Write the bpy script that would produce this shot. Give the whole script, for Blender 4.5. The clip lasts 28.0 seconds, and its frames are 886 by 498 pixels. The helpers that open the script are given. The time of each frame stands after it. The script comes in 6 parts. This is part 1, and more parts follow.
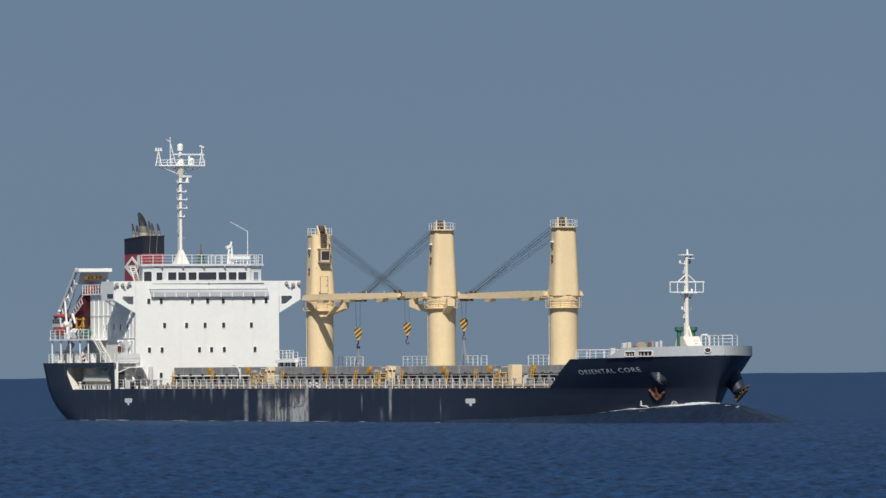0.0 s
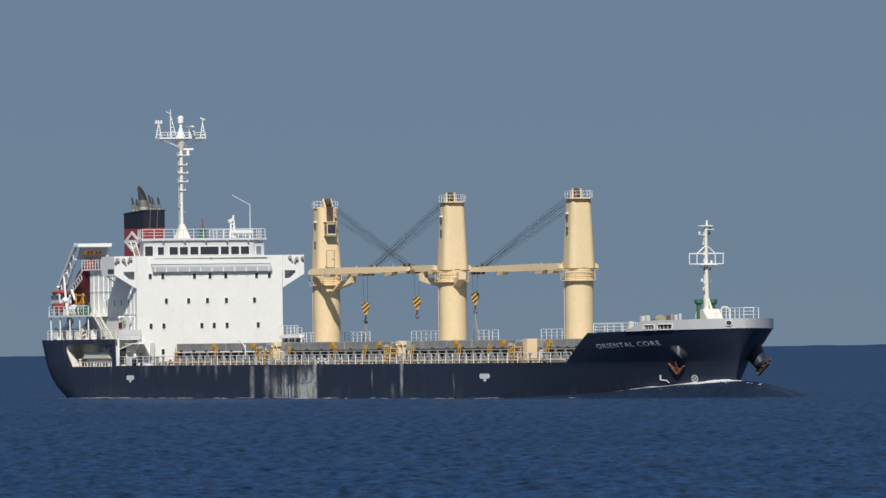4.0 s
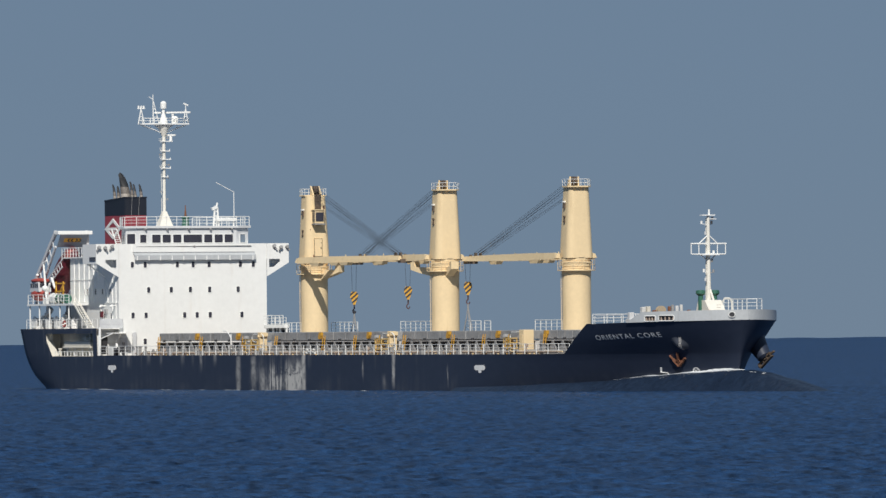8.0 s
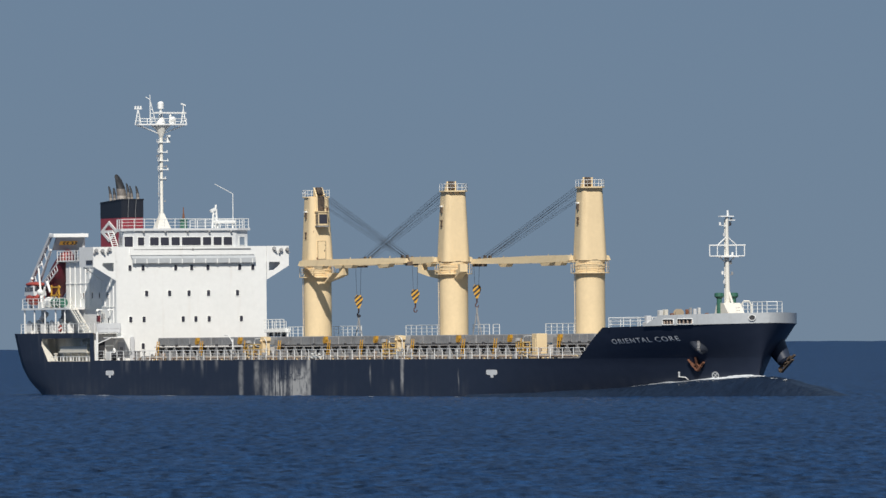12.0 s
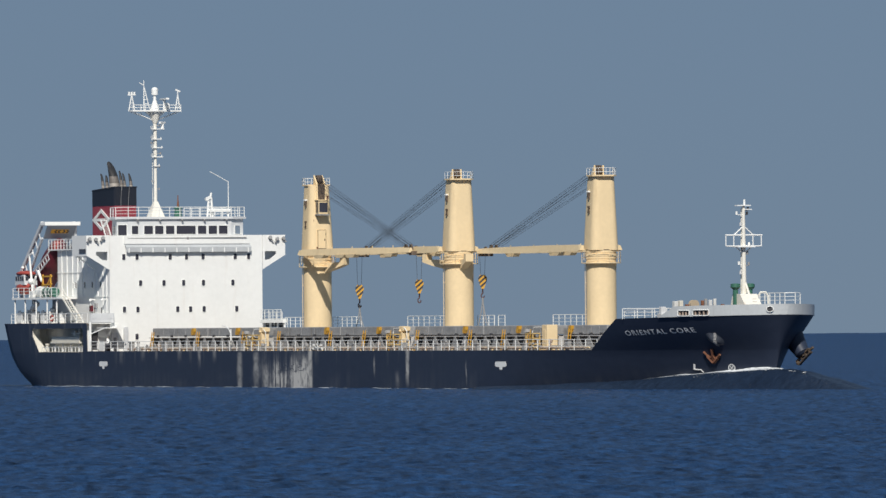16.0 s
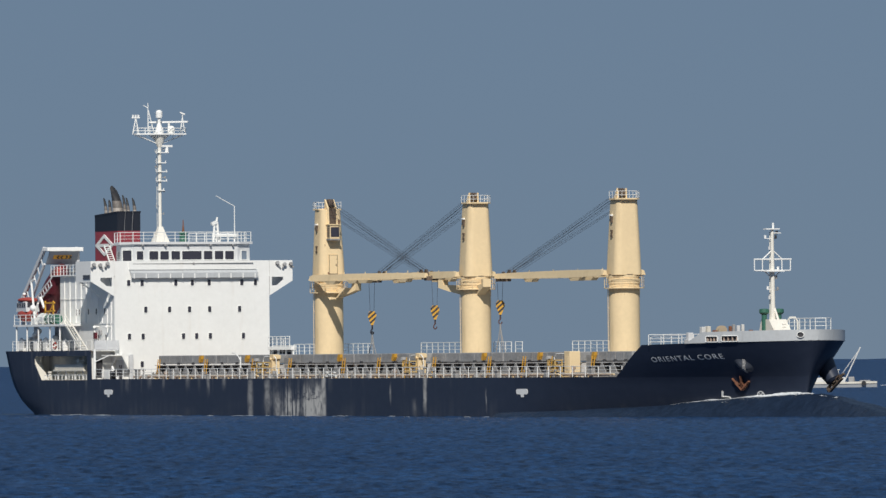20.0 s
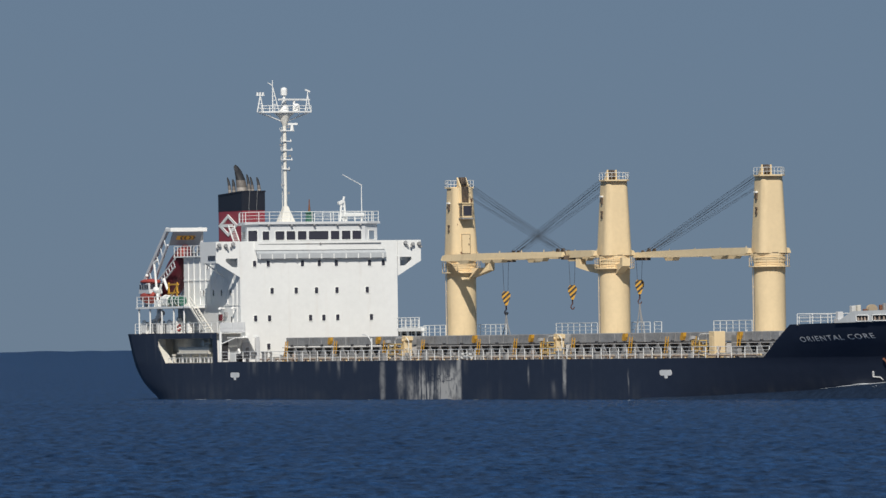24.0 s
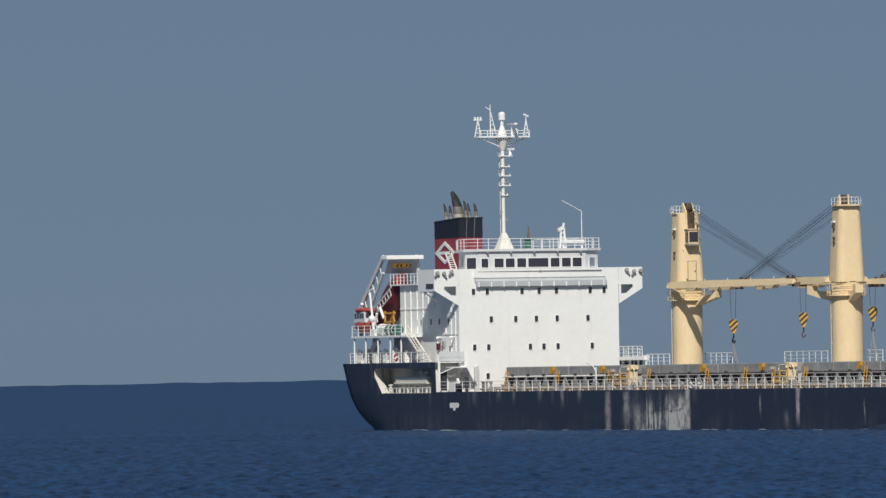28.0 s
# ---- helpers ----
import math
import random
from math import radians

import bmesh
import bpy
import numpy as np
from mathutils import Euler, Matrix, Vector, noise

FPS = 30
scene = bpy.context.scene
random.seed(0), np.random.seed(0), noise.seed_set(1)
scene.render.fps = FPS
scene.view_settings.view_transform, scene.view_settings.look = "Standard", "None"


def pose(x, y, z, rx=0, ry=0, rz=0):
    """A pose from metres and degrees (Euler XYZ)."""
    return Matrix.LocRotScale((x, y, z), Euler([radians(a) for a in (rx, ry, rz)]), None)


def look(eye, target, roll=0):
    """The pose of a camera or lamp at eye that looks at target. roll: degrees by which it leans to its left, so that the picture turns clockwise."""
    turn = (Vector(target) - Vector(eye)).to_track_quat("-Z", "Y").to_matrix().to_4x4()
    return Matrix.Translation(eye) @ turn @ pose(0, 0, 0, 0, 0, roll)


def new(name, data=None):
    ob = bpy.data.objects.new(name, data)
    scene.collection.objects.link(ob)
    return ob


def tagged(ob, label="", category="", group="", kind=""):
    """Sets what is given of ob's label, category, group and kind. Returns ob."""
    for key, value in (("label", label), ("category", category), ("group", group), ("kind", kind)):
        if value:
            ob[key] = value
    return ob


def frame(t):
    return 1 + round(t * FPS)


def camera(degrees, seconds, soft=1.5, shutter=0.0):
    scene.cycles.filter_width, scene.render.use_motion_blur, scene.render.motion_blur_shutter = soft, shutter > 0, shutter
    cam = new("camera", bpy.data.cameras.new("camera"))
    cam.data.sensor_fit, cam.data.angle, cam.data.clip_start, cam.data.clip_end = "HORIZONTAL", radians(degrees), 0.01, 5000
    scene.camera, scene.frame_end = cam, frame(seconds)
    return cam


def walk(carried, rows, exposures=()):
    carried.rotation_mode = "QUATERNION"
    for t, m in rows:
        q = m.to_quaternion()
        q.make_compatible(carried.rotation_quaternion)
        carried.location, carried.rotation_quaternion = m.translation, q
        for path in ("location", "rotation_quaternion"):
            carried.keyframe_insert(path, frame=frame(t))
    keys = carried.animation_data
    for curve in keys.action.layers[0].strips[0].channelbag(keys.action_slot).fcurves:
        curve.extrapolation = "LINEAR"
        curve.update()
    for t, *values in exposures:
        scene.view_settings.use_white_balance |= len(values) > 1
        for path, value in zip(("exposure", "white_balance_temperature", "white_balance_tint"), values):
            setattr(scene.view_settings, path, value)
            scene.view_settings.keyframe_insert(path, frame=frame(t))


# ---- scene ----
cam = camera(5.4102, 28.0, soft=1.45)
EYE = 6.025


def aim(pan, tilt, roll):
    """The hand-held long lens on the shore: it only turns."""
    return pose(0, 0, EYE, 90 + tilt, 0, pan) @ pose(0, 0, 0, 0, 0, roll)


walk(cam, [
    (0, aim(67.0219, 0.7049, -0.441)), (0.5, aim(66.9816, 0.7007, -0.575)), (1, aim(66.9661, 0.6850, -0.595)),
    (1.5, aim(66.9455, 0.6411, -0.941)), (2, aim(66.9384, 0.6200, -0.971)), (2.5, aim(66.8967, 0.6391, -0.973)),
    (3, aim(66.8181, 0.5586, -0.950)), (3.5, aim(66.7167, 0.5369, -0.880)), (4, aim(66.6251, 0.5508, -0.768)),
    (4.5, aim(66.5295, 0.5673, -0.595)), (6.5, aim(66.2699, 0.5330, -0.390)), (7, aim(66.2172, 0.5170, -0.370)),
    (7.5, aim(66.1689, 0.4889, -0.341)), (8, aim(66.0968, 0.4929, -0.527)), (8.5, aim(66.0177, 0.5028, -0.592)),
    (9, aim(65.9369, 0.5074, -0.755)), (9.5, aim(65.8898, 0.5133, -0.815)), (10, aim(65.8541, 0.5121, -0.828)),
    (10.5, aim(65.8169, 0.5031, -0.839)), (11, aim(65.7686, 0.5117, -0.697)), (11.5, aim(65.7250, 0.5207, -0.625)),
    (12, aim(65.6451, 0.5177, -0.610)), (12.5, aim(65.5490, 0.4080, -0.522)), (14.5, aim(65.3581, 0.4505, -0.439)),
    (15, aim(65.3006, 0.4035, -0.317)), (15.5, aim(65.2284, 0.4394, -0.356)), (16, aim(65.1538, 0.4629, -0.470)),
    (16.5, aim(65.1318, 0.4688, -0.510)), (17, aim(65.0987, 0.4019, -0.546)), (17.5, aim(65.0344, 0.3777, -0.728)),
    (18, aim(64.9308, 0.5009, -0.785)), (18.5, aim(64.8584, 0.5569, -0.703)), (19, aim(64.8086, 0.5714, -0.726)),
    (19.5, aim(64.7554, 0.6468, -0.646)), (20, aim(64.7100, 0.6271, -0.573)), (20.5, aim(64.6696, 0.6348, -0.619)),
    (21, aim(64.6430, 0.6945, -0.550)), (21.5, aim(64.6217, 0.7468, -0.498)), (23.5, aim(64.9207, 0.6583, -0.696)),
    (24, aim(64.9891, 0.5209, -0.824)), (24.5, aim(65.1019, 0.6145, -0.754)), (25, aim(65.2161, 0.6553, -0.820)),
    (25.5, aim(65.3218, 0.7081, -0.965)), (26, aim(65.4182, 0.7030, -0.908)), (26.5, aim(65.5245, 0.6900, -0.856)),
    (27, aim(65.5757, 0.7151, -0.827)), (27.5, aim(65.5881, 0.7115, -0.830)), (28, aim(65.8125, 0.7206, -0.991)),
], exposures=[(0, -0.03), (3, -0.01), (8, 0.01), (15, 0.05), (19, 0.01), (20, -0.03), (21, -0.09), (24, -0.10), (28, -0.10)])

# ---- light ----
SUN_DIR = Vector((4.35, -2.3, 4.4)).normalized()
world = bpy.data.worlds.new("sky")
scene.world = world
world.use_nodes = True
wn, wl = world.node_tree.nodes, world.node_tree.links
sky = wn.new("ShaderNodeTexSky")
sky.sky_type = 'NISHITA'
sky.sun_disc = False
sky.sun_elevation = math.asin(SUN_DIR.z)
sky.sun_rotation = math.atan2(SUN_DIR.x, SUN_DIR.y)
sky.altitude = 0
sky.air_density, sky.dust_density, sky.ozone_density = 0.75, 0.0, 7.4
wn["Background"].inputs["Strength"].default_value = 0.0270
haze = wn.new("ShaderNodeMix")
haze.data_type, haze.blend_type = 'RGBA', 'MULTIPLY'
haze.inputs["Factor"].default_value = 1.0
haze.inputs[7].default_value = (0.90, 0.97, 1.275, 1)
wl.new(sky.outputs[0], haze.inputs[6])
veil = wn.new("ShaderNodeMix")
veil.data_type = 'RGBA'
veil.inputs["Factor"].default_value = 0.82
veil.inputs[7].default_value = (5.70, 8.24, 11.45, 1)
wl.new(haze.outputs[2], veil.inputs[6])
wl.new(veil.outputs[2], wn["Background"].inputs["Color"])

sun = new("sun", bpy.data.lights.new("sun", 'SUN'))
sun.data.energy = 4.15
sun.data.angle = radians(0.53)
sun.data.color = (1.0, 0.955, 0.885)
sun.matrix_world = look(SUN_DIR * 100, (0, 0, 0))


# ---- materials ----
def mat(name, color, rough=0.5, metal=0.0, grain=0.06, scale=0.6, stain=None, streak=0.0, bump=0.05, spec=0.5):
    """Painted or bare surface: fine grain, broad fading, and runs of stain drawn down the surface."""
    m = bpy.data.materials.new(name)
    m.use_nodes = True
    n, l = m.node_tree.nodes, m.node_tree.links
    p = n["Principled BSDF"]
    p.inputs["Roughness"].default_value = rough
    p.inputs["Metallic"].default_value = metal
    p.inputs["Specular IOR Level"].default_value = spec
    co = n.new("ShaderNodeTexCoord")
    fine, broad = n.new("ShaderNodeTexNoise"), n.new("ShaderNodeTexNoise")
    fine.inputs["Scale"].default_value = scale * 9
    fine.inputs["Detail"].default_value = 5
    broad.inputs["Scale"].default_value = scale
    broad.inputs["Detail"].default_value = 3
    add = n.new("ShaderNodeMath")
    add.operation = 'ADD'
    for t in (fine, broad):
        l.new(co.outputs["Object"], t.inputs["Vector"])
    l.new(fine.outputs["Fac"], add.inputs[0])
    l.new(broad.outputs["Fac"], add.inputs[1])
    rng = n.new("ShaderNodeMapRange")
    rng.inputs["From Min"].default_value, rng.inputs["From Max"].default_value = 0.6, 1.4
    rng.inputs["To Min"].default_value, rng.inputs["To Max"].default_value = 1 - grain * 2, 1 + grain
    l.new(add.outputs[0], rng.inputs["Value"])
    mul = n.new("ShaderNodeMix")
    mul.data_type, mul.blend_type = 'RGBA', 'MULTIPLY'
    mul.inputs["Factor"].default_value = 1
    mul.inputs[6].default_value = (*color, 1)
    l.new(rng.outputs[0], mul.inputs[7])
    last = mul.outputs[2]
    if stain:
        mp = n.new("ShaderNodeMapping")
        mp.inputs["Scale"].default_value = (1.6, 1.6, 0.16)
        run = n.new("ShaderNodeTexNoise")
        run.inputs["Scale"].default_value = 1.2
        run.inputs["Detail"].default_value = 6
        l.new(co.outputs["Object"], mp.inputs["Vector"])
        l.new(mp.outputs[0], run.inputs["Vector"])
        r2 = n.new("ShaderNodeMapRange")
        r2.inputs["From Min"].default_value, r2.inputs["From Max"].default_value = 0.58, 0.8
        r2.inputs["To Max"].default_value = streak
        l.new(run.outputs["Fac"], r2.inputs["Value"])
        mx = n.new("ShaderNodeMix")
        mx.data_type = 'RGBA'
        l.new(r2.outputs[0], mx.inputs["Factor"])
        l.new(last, mx.inputs[6])
        mx.inputs[7].default_value = (*stain, 1)
        last = mx.outputs[2]
    l.new(last, p.inputs["Base Color"])
    if bump:
        b = n.new("ShaderNodeBump")
        b.inputs["Strength"].default_value = bump
        b.inputs["Distance"].default_value = 0.05
        l.new(fine.outputs["Fac"], b.inputs["Height"])
        l.new(b.outputs[0], p.inputs["Normal"])
    return m


WHITE = mat("white_paint", (0.84, 0.84, 0.81), 0.45, stain=(0.46, 0.34, 0.22), streak=0.12, grain=0.03, scale=0.25)
CREAM = mat("cream_paint", (0.785, 0.613, 0.37), 0.72, spec=0.3, stain=(0.34, 0.22, 0.10), streak=0.3, grain=0.04, scale=0.3)
GREY = mat("grey_paint", (0.31, 0.31, 0.31), 0.6, stain=(0.20, 0.14, 0.09), streak=0.6, grain=0.2, scale=0.5)
COAMING = mat("coaming_paint", (0.56, 0.54, 0.52), 0.6, stain=(0.24, 0.16, 0.09), streak=0.6, grain=0.15, scale=0.6)
LIGHT_GREY = mat("light_grey_paint", (0.60, 0.61, 0.62), 0.5, stain=(0.3, 0.25, 0.2), streak=0.25, scale=0.4)
DARK = mat("dark_steel", (0.035, 0.035, 0.04), 0.6)
SOOT = mat("soot_black", (0.02, 0.02, 0.022), 0.6)
NAVY_TOP = mat("funnel_navy", (0.010, 0.013, 0.022), 0.5)
RED = mat("red_paint", (0.30, 0.042, 0.058), 0.5, stain=(0.15, 0.05, 0.04), streak=0.3)
MAROON = mat("maroon_paint", (0.10, 0.011, 0.019), 0.5)
ORANGE = mat("boat_red_paint", (0.38, 0.062, 0.045), 0.5, stain=(0.2, 0.08, 0.06), streak=0.5, grain=0.15)
YELLOW = mat("yellow_paint", (0.62, 0.33, 0.035), 0.5, stain=(0.25, 0.14, 0.05), streak=0.4)
GREASE = mat("greasy_rust", (0.13, 0.095, 0.07), 0.7, grain=0.4, scale=1.4)
OCHRE = mat("pale_yellow_paint", (0.60, 0.42, 0.16), 0.6, stain=(0.3, 0.18, 0.08), streak=0.5, grain=0.15)
HOOK_IRON = mat("red_brown_iron", (0.11, 0.05, 0.045), 0.7, grain=0.3, scale=2.0)
RUST = mat("rusty_iron", (0.21, 0.085, 0.045), 0.8, grain=0.25, scale=1.5)
GREEN = mat("green_paint", (0.035, 0.13, 0.09), 0.5)
ROPE = mat("steel_rope", (0.06, 0.065, 0.075), 0.6, metal=0.3)
DECK = mat("deck_paint", (0.21, 0.165, 0.13), 0.8, grain=0.2)
STAY_GREY = mat("stay_grey_paint", (0.29, 0.285, 0.28), 0.6, stain=(0.28, 0.2, 0.13), streak=0.4, grain=0.1, scale=0.7)
PALE = mat("pale_lining_paint", (0.66, 0.63, 0.55), 0.7, stain=(0.3, 0.2, 0.12), streak=0.4)
BULWARK_GREY = mat("bulwark_grey", (0.47, 0.49, 0.50), 0.6, stain=(0.3, 0.27, 0.24), streak=0.3, scale=0.4)
WARM_WHITE = mat("warm_white_paint", (0.78, 0.75, 0.67), 0.5, stain=(0.42, 0.28, 0.16), streak=0.35, grain=0.05, scale=0.5)
HOUSE_GREY = mat("wheelhouse_paint", (0.70, 0.71, 0.71), 0.5, stain=(0.4, 0.32, 0.24), streak=0.2, grain=0.04, scale=0.3)
SLATE = mat("slate_panel", (0.24, 0.27, 0.31), 0.6)
BOAT_WHITE = mat("weathered_white", (0.62, 0.62, 0.60), 0.55, stain=(0.3, 0.24, 0.18), streak=0.5, grain=0.12, scale=0.8)
PALER_NAVY = mat("paler_navy", (0.072, 0.08, 0.10), 0.5, grain=0.25, scale=0.9)
WORN_IRON = mat("worn_iron", (0.40, 0.31, 0.25), 0.75, grain=0.3, scale=1.5)
PIPE = mat("exhaust_steel", (0.40, 0.36, 0.32), 0.6, metal=0.1, stain=(0.05, 0.045, 0.045), streak=0.9, grain=0.25, scale=1.2)
GLASS = mat("window_glass", (0.045, 0.044, 0.058), 0.08, bump=0.0, grain=0.02)
PALE_PANE = mat("pale_pane", (0.22, 0.27, 0.33), 0.1, bump=0.0, grain=0.02)
SMOKED = mat("smoked_steel", (0.16, 0.14, 0.125), 0.6, stain=(0.03, 0.03, 0.03), streak=0.9, grain=0.3, scale=1.5)
MARK = mat("white_marking", (0.8, 0.8, 0.78), 0.6, stain=(0.4, 0.36, 0.3), streak=0.3)


def hull_material():
    """Navy topsides with rain runs, and the scraped grey patches that the hull wears amidships."""
    m = bpy.data.materials.new("navy_hull")
    m.use_nodes = True
    n, l = m.node_tree.nodes, m.node_tree.links
    p = n["Principled BSDF"]
    p.inputs["Roughness"].default_value = 0.5
    p.inputs["Specular IOR Level"].default_value = 0.35
    co = n.new("ShaderNodeTexCoord")
    sep = n.new("ShaderNodeSeparateXYZ")
    l.new(co.outputs["Object"], sep.inputs[0])

    def num(op, a, b=None, c=None):
        k = n.new("ShaderNodeMath")
        k.operation = op
        for i, v in enumerate((a, b, c)):
            if v is None:
                continue
            if isinstance(v, (int, float)):
                k.inputs[i].default_value = v
            else:
                l.new(v, k.inputs[i])
        return k.outputs[0]

    def ramp(v, a, b, lo=0.0, hi=1.0):
        k = n.new("ShaderNodeMapRange")
        k.interpolation_type = 'SMOOTHSTEP'
        for key, val in (("From Min", a), ("From Max", b), ("To Min", lo), ("To Max", hi)):
            k.inputs[key].default_value = val
        l.new(v, k.inputs["Value"])
        return k.outputs[0]

    def grain(sx, sz, scale, detail=5):
        mp = n.new("ShaderNodeMapping")
        mp.inputs["Scale"].default_value = (sx, sx, sz)
        t = n.new("ShaderNodeTexNoise")
        t.inputs["Scale"].default_value = scale
        t.inputs["Detail"].default_value = detail
        l.new(co.outputs["Object"], mp.inputs["Vector"])
        l.new(mp.outputs[0], t.inputs["Vector"])
        return t.outputs["Fac"]

    x, z = sep.outputs["X"], sep.outputs["Z"]
    runs = grain(1.0, 0.06, 1.1, 6)
    blotch = grain(1.0, 1.6, 0.9, 5)
    # the big scrape: palest low down and towards its forward edge
    region = num('MULTIPLY', ramp(num('ADD', x, num('MULTIPLY', grain(1.0, 0.5, 0.3, 4), 8.0)), 67.5, 77.0, 0.14, 1.2), ramp(x, 78.2, 78.7, 1, 0))
    region = num('MULTIPLY', region, ramp(x, 63.5, 65.0))
    region = num('MULTIPLY', region, ramp(num('ADD', z, num('MULTIPLY', runs, 1.6)), 1.3, 4.3, 1.15, 0.08))
    rags = ramp(grain(2.6, 0.10, 1.0, 5), 0.40, 0.58, 0.12, 1.1)
    cloud = num('ADD', num('MULTIPLY', ramp(grain(1.0, 0.6, 0.35, 6), 0.40, 0.56), 0.75), num('MULTIPLY', ramp(grain(1.0, 0.2, 1.3, 6), 0.42, 0.62), 0.45))
    wear = num('MULTIPLY', num('MULTIPLY', region, cloud), num('MINIMUM', num('ADD', rags, ramp(x, 71.0, 76.5, 0.0, 0.7)), 1.15))
    wear = num('MULTIPLY', wear, num('MULTIPLY', ramp(grain(1.6, 1.3, 1.0, 6), 0.36, 0.56, 0.45, 1.12), ramp(grain(4.0, 0.35, 1.0, 4), 0.35, 0.6, 0.65, 1.08)))
    smear = num('MULTIPLY', ramp(num('ABSOLUTE', num('SUBTRACT', grain(0.6, 2.0, 0.9, 3), 0.5)), 0.0, 0.045, 1, 0),
                num('MULTIPLY', ramp(num('ABSOLUTE', num('SUBTRACT', z, 1.9)), 0.25, 0.7, 1, 0), ramp(num('ABSOLUTE', num('SUBTRACT', x, 74.0)), 2.0, 4.2, 1, 0)))
    wear = num('MULTIPLY', wear, num('SUBTRACT', 1.0, num('MULTIPLY', smear, 0.9)))
    wander = num('ADD', x, num('ADD', num('MULTIPLY', num('SUBTRACT', grain(0.4, 0.35, 1.0, 3), 0.5), 0.8), num('MULTIPLY', num('SUBTRACT', grain(2.5, 0.9, 1.0, 3), 0.5), 0.45)))
    # single runs: middle, half width, lower end, top, strength
    for mid, half, low, top, gain in ((78.2, 0.5, -1.0, 4.0, 0.75), (61.0, 0.5, -1.0, 3.6, 0.42), (65.2, 0.6, 0.0, 3.6, 0.45), (67.5, 0.5, -1.0, 2.6, 0.55), (98.6, 0.4, 0.0, 1.6, 0.3), (46.0, 0.5, 2.6, 4.0, 0.3), (54.8, 0.4, 2.4, 4.0, 0.35), (36.5, 0.5, 2.6, 4.0, 0.28), (51.0, 0.35, 1.9, 4.0, 0.38),
                                      (100.9, 0.32, 0.2, 4.0, 0.7), (114.2, 0.14, 0.3, 2.6, 0.45), (93.3, 0.18, 1.0, 3.2, 0.42),
                                      (40.0, 0.3, 2.3, 4.0, 0.22), (31.0, 0.4, 2.2, 4.0, 0.2)):
        off = num('ABSOLUTE', num('SUBTRACT', wander, mid))
        one = num('MULTIPLY', ramp(off, half * 0.25, half * 1.7, 1, 0), num('MULTIPLY', ramp(z, low - 0.3, low + 1.5), ramp(z, top - (0.3 if top > 3.3 else 1.1), top + (0.0 if top > 3.3 else 0.3), 1, 0)))
        one = num('MULTIPLY', num('MULTIPLY', one, gain), ramp(blotch, 0.3, 0.6, 0.45, 1.1))
        wear = num('MAXIMUM', wear, one)
    wear = num('MINIMUM', wear, 0.92)
    # pale runs under the scuppers and a dull salt bloom near the water
    drips = num('MULTIPLY', ramp(grain(1.0, 0.05, 1.1, 4), 0.57, 0.70), num('MULTIPLY', ramp(num('ADD', z, num('MULTIPLY', blotch, 1.4)), 2.4, 4.2), num('MULTIPLY', ramp(x, 108.0, 118.0, 1, 0), 0.55)))
    salt = num('MULTIPLY', ramp(z, 0.2, 2.2, 0.30, 0.02), num('MULTIPLY', ramp(runs, 0.35, 0.65), ramp(grain(0.12, 0.3, 1.0, 3), 0.4, 0.6)))
    low = num('MAXIMUM', drips, salt)
    fade = n.new("ShaderNodeMix")
    fade.data_type = 'RGBA'
    l.new(blotch, fade.inputs["Factor"])
    fade.inputs[6].default_value = (0.018, 0.026, 0.048, 1)
    fade.inputs[7].default_value = (0.029, 0.039, 0.066, 1)
    a = n.new("ShaderNodeMix")
    a.data_type = 'RGBA'
    l.new(low, a.inputs["Factor"])
    l.new(fade.outputs[2], a.inputs[6])
    a.inputs[7].default_value = (0.10, 0.105, 0.115, 1)
    b = n.new("ShaderNodeMix")
    b.data_type = 'RGBA'
    l.new(wear, b.inputs["Factor"])
    l.new(a.outputs[2], b.inputs[6])
    b.inputs[7].default_value = (0.58, 0.56, 0.52, 1)
    l.new(b.outputs[2], p.inputs["Base Color"])
    bp = n.new("ShaderNodeBump")
    bp.inputs["Strength"].default_value = 0.25
    bp.inputs["Distance"].default_value = 0.034
    l.new(grain(1.0, 1.0, 0.5, 2), bp.inputs["Height"])
    l.new(bp.outputs[0], p.inputs["Normal"])
    return m


HULL = hull_material()


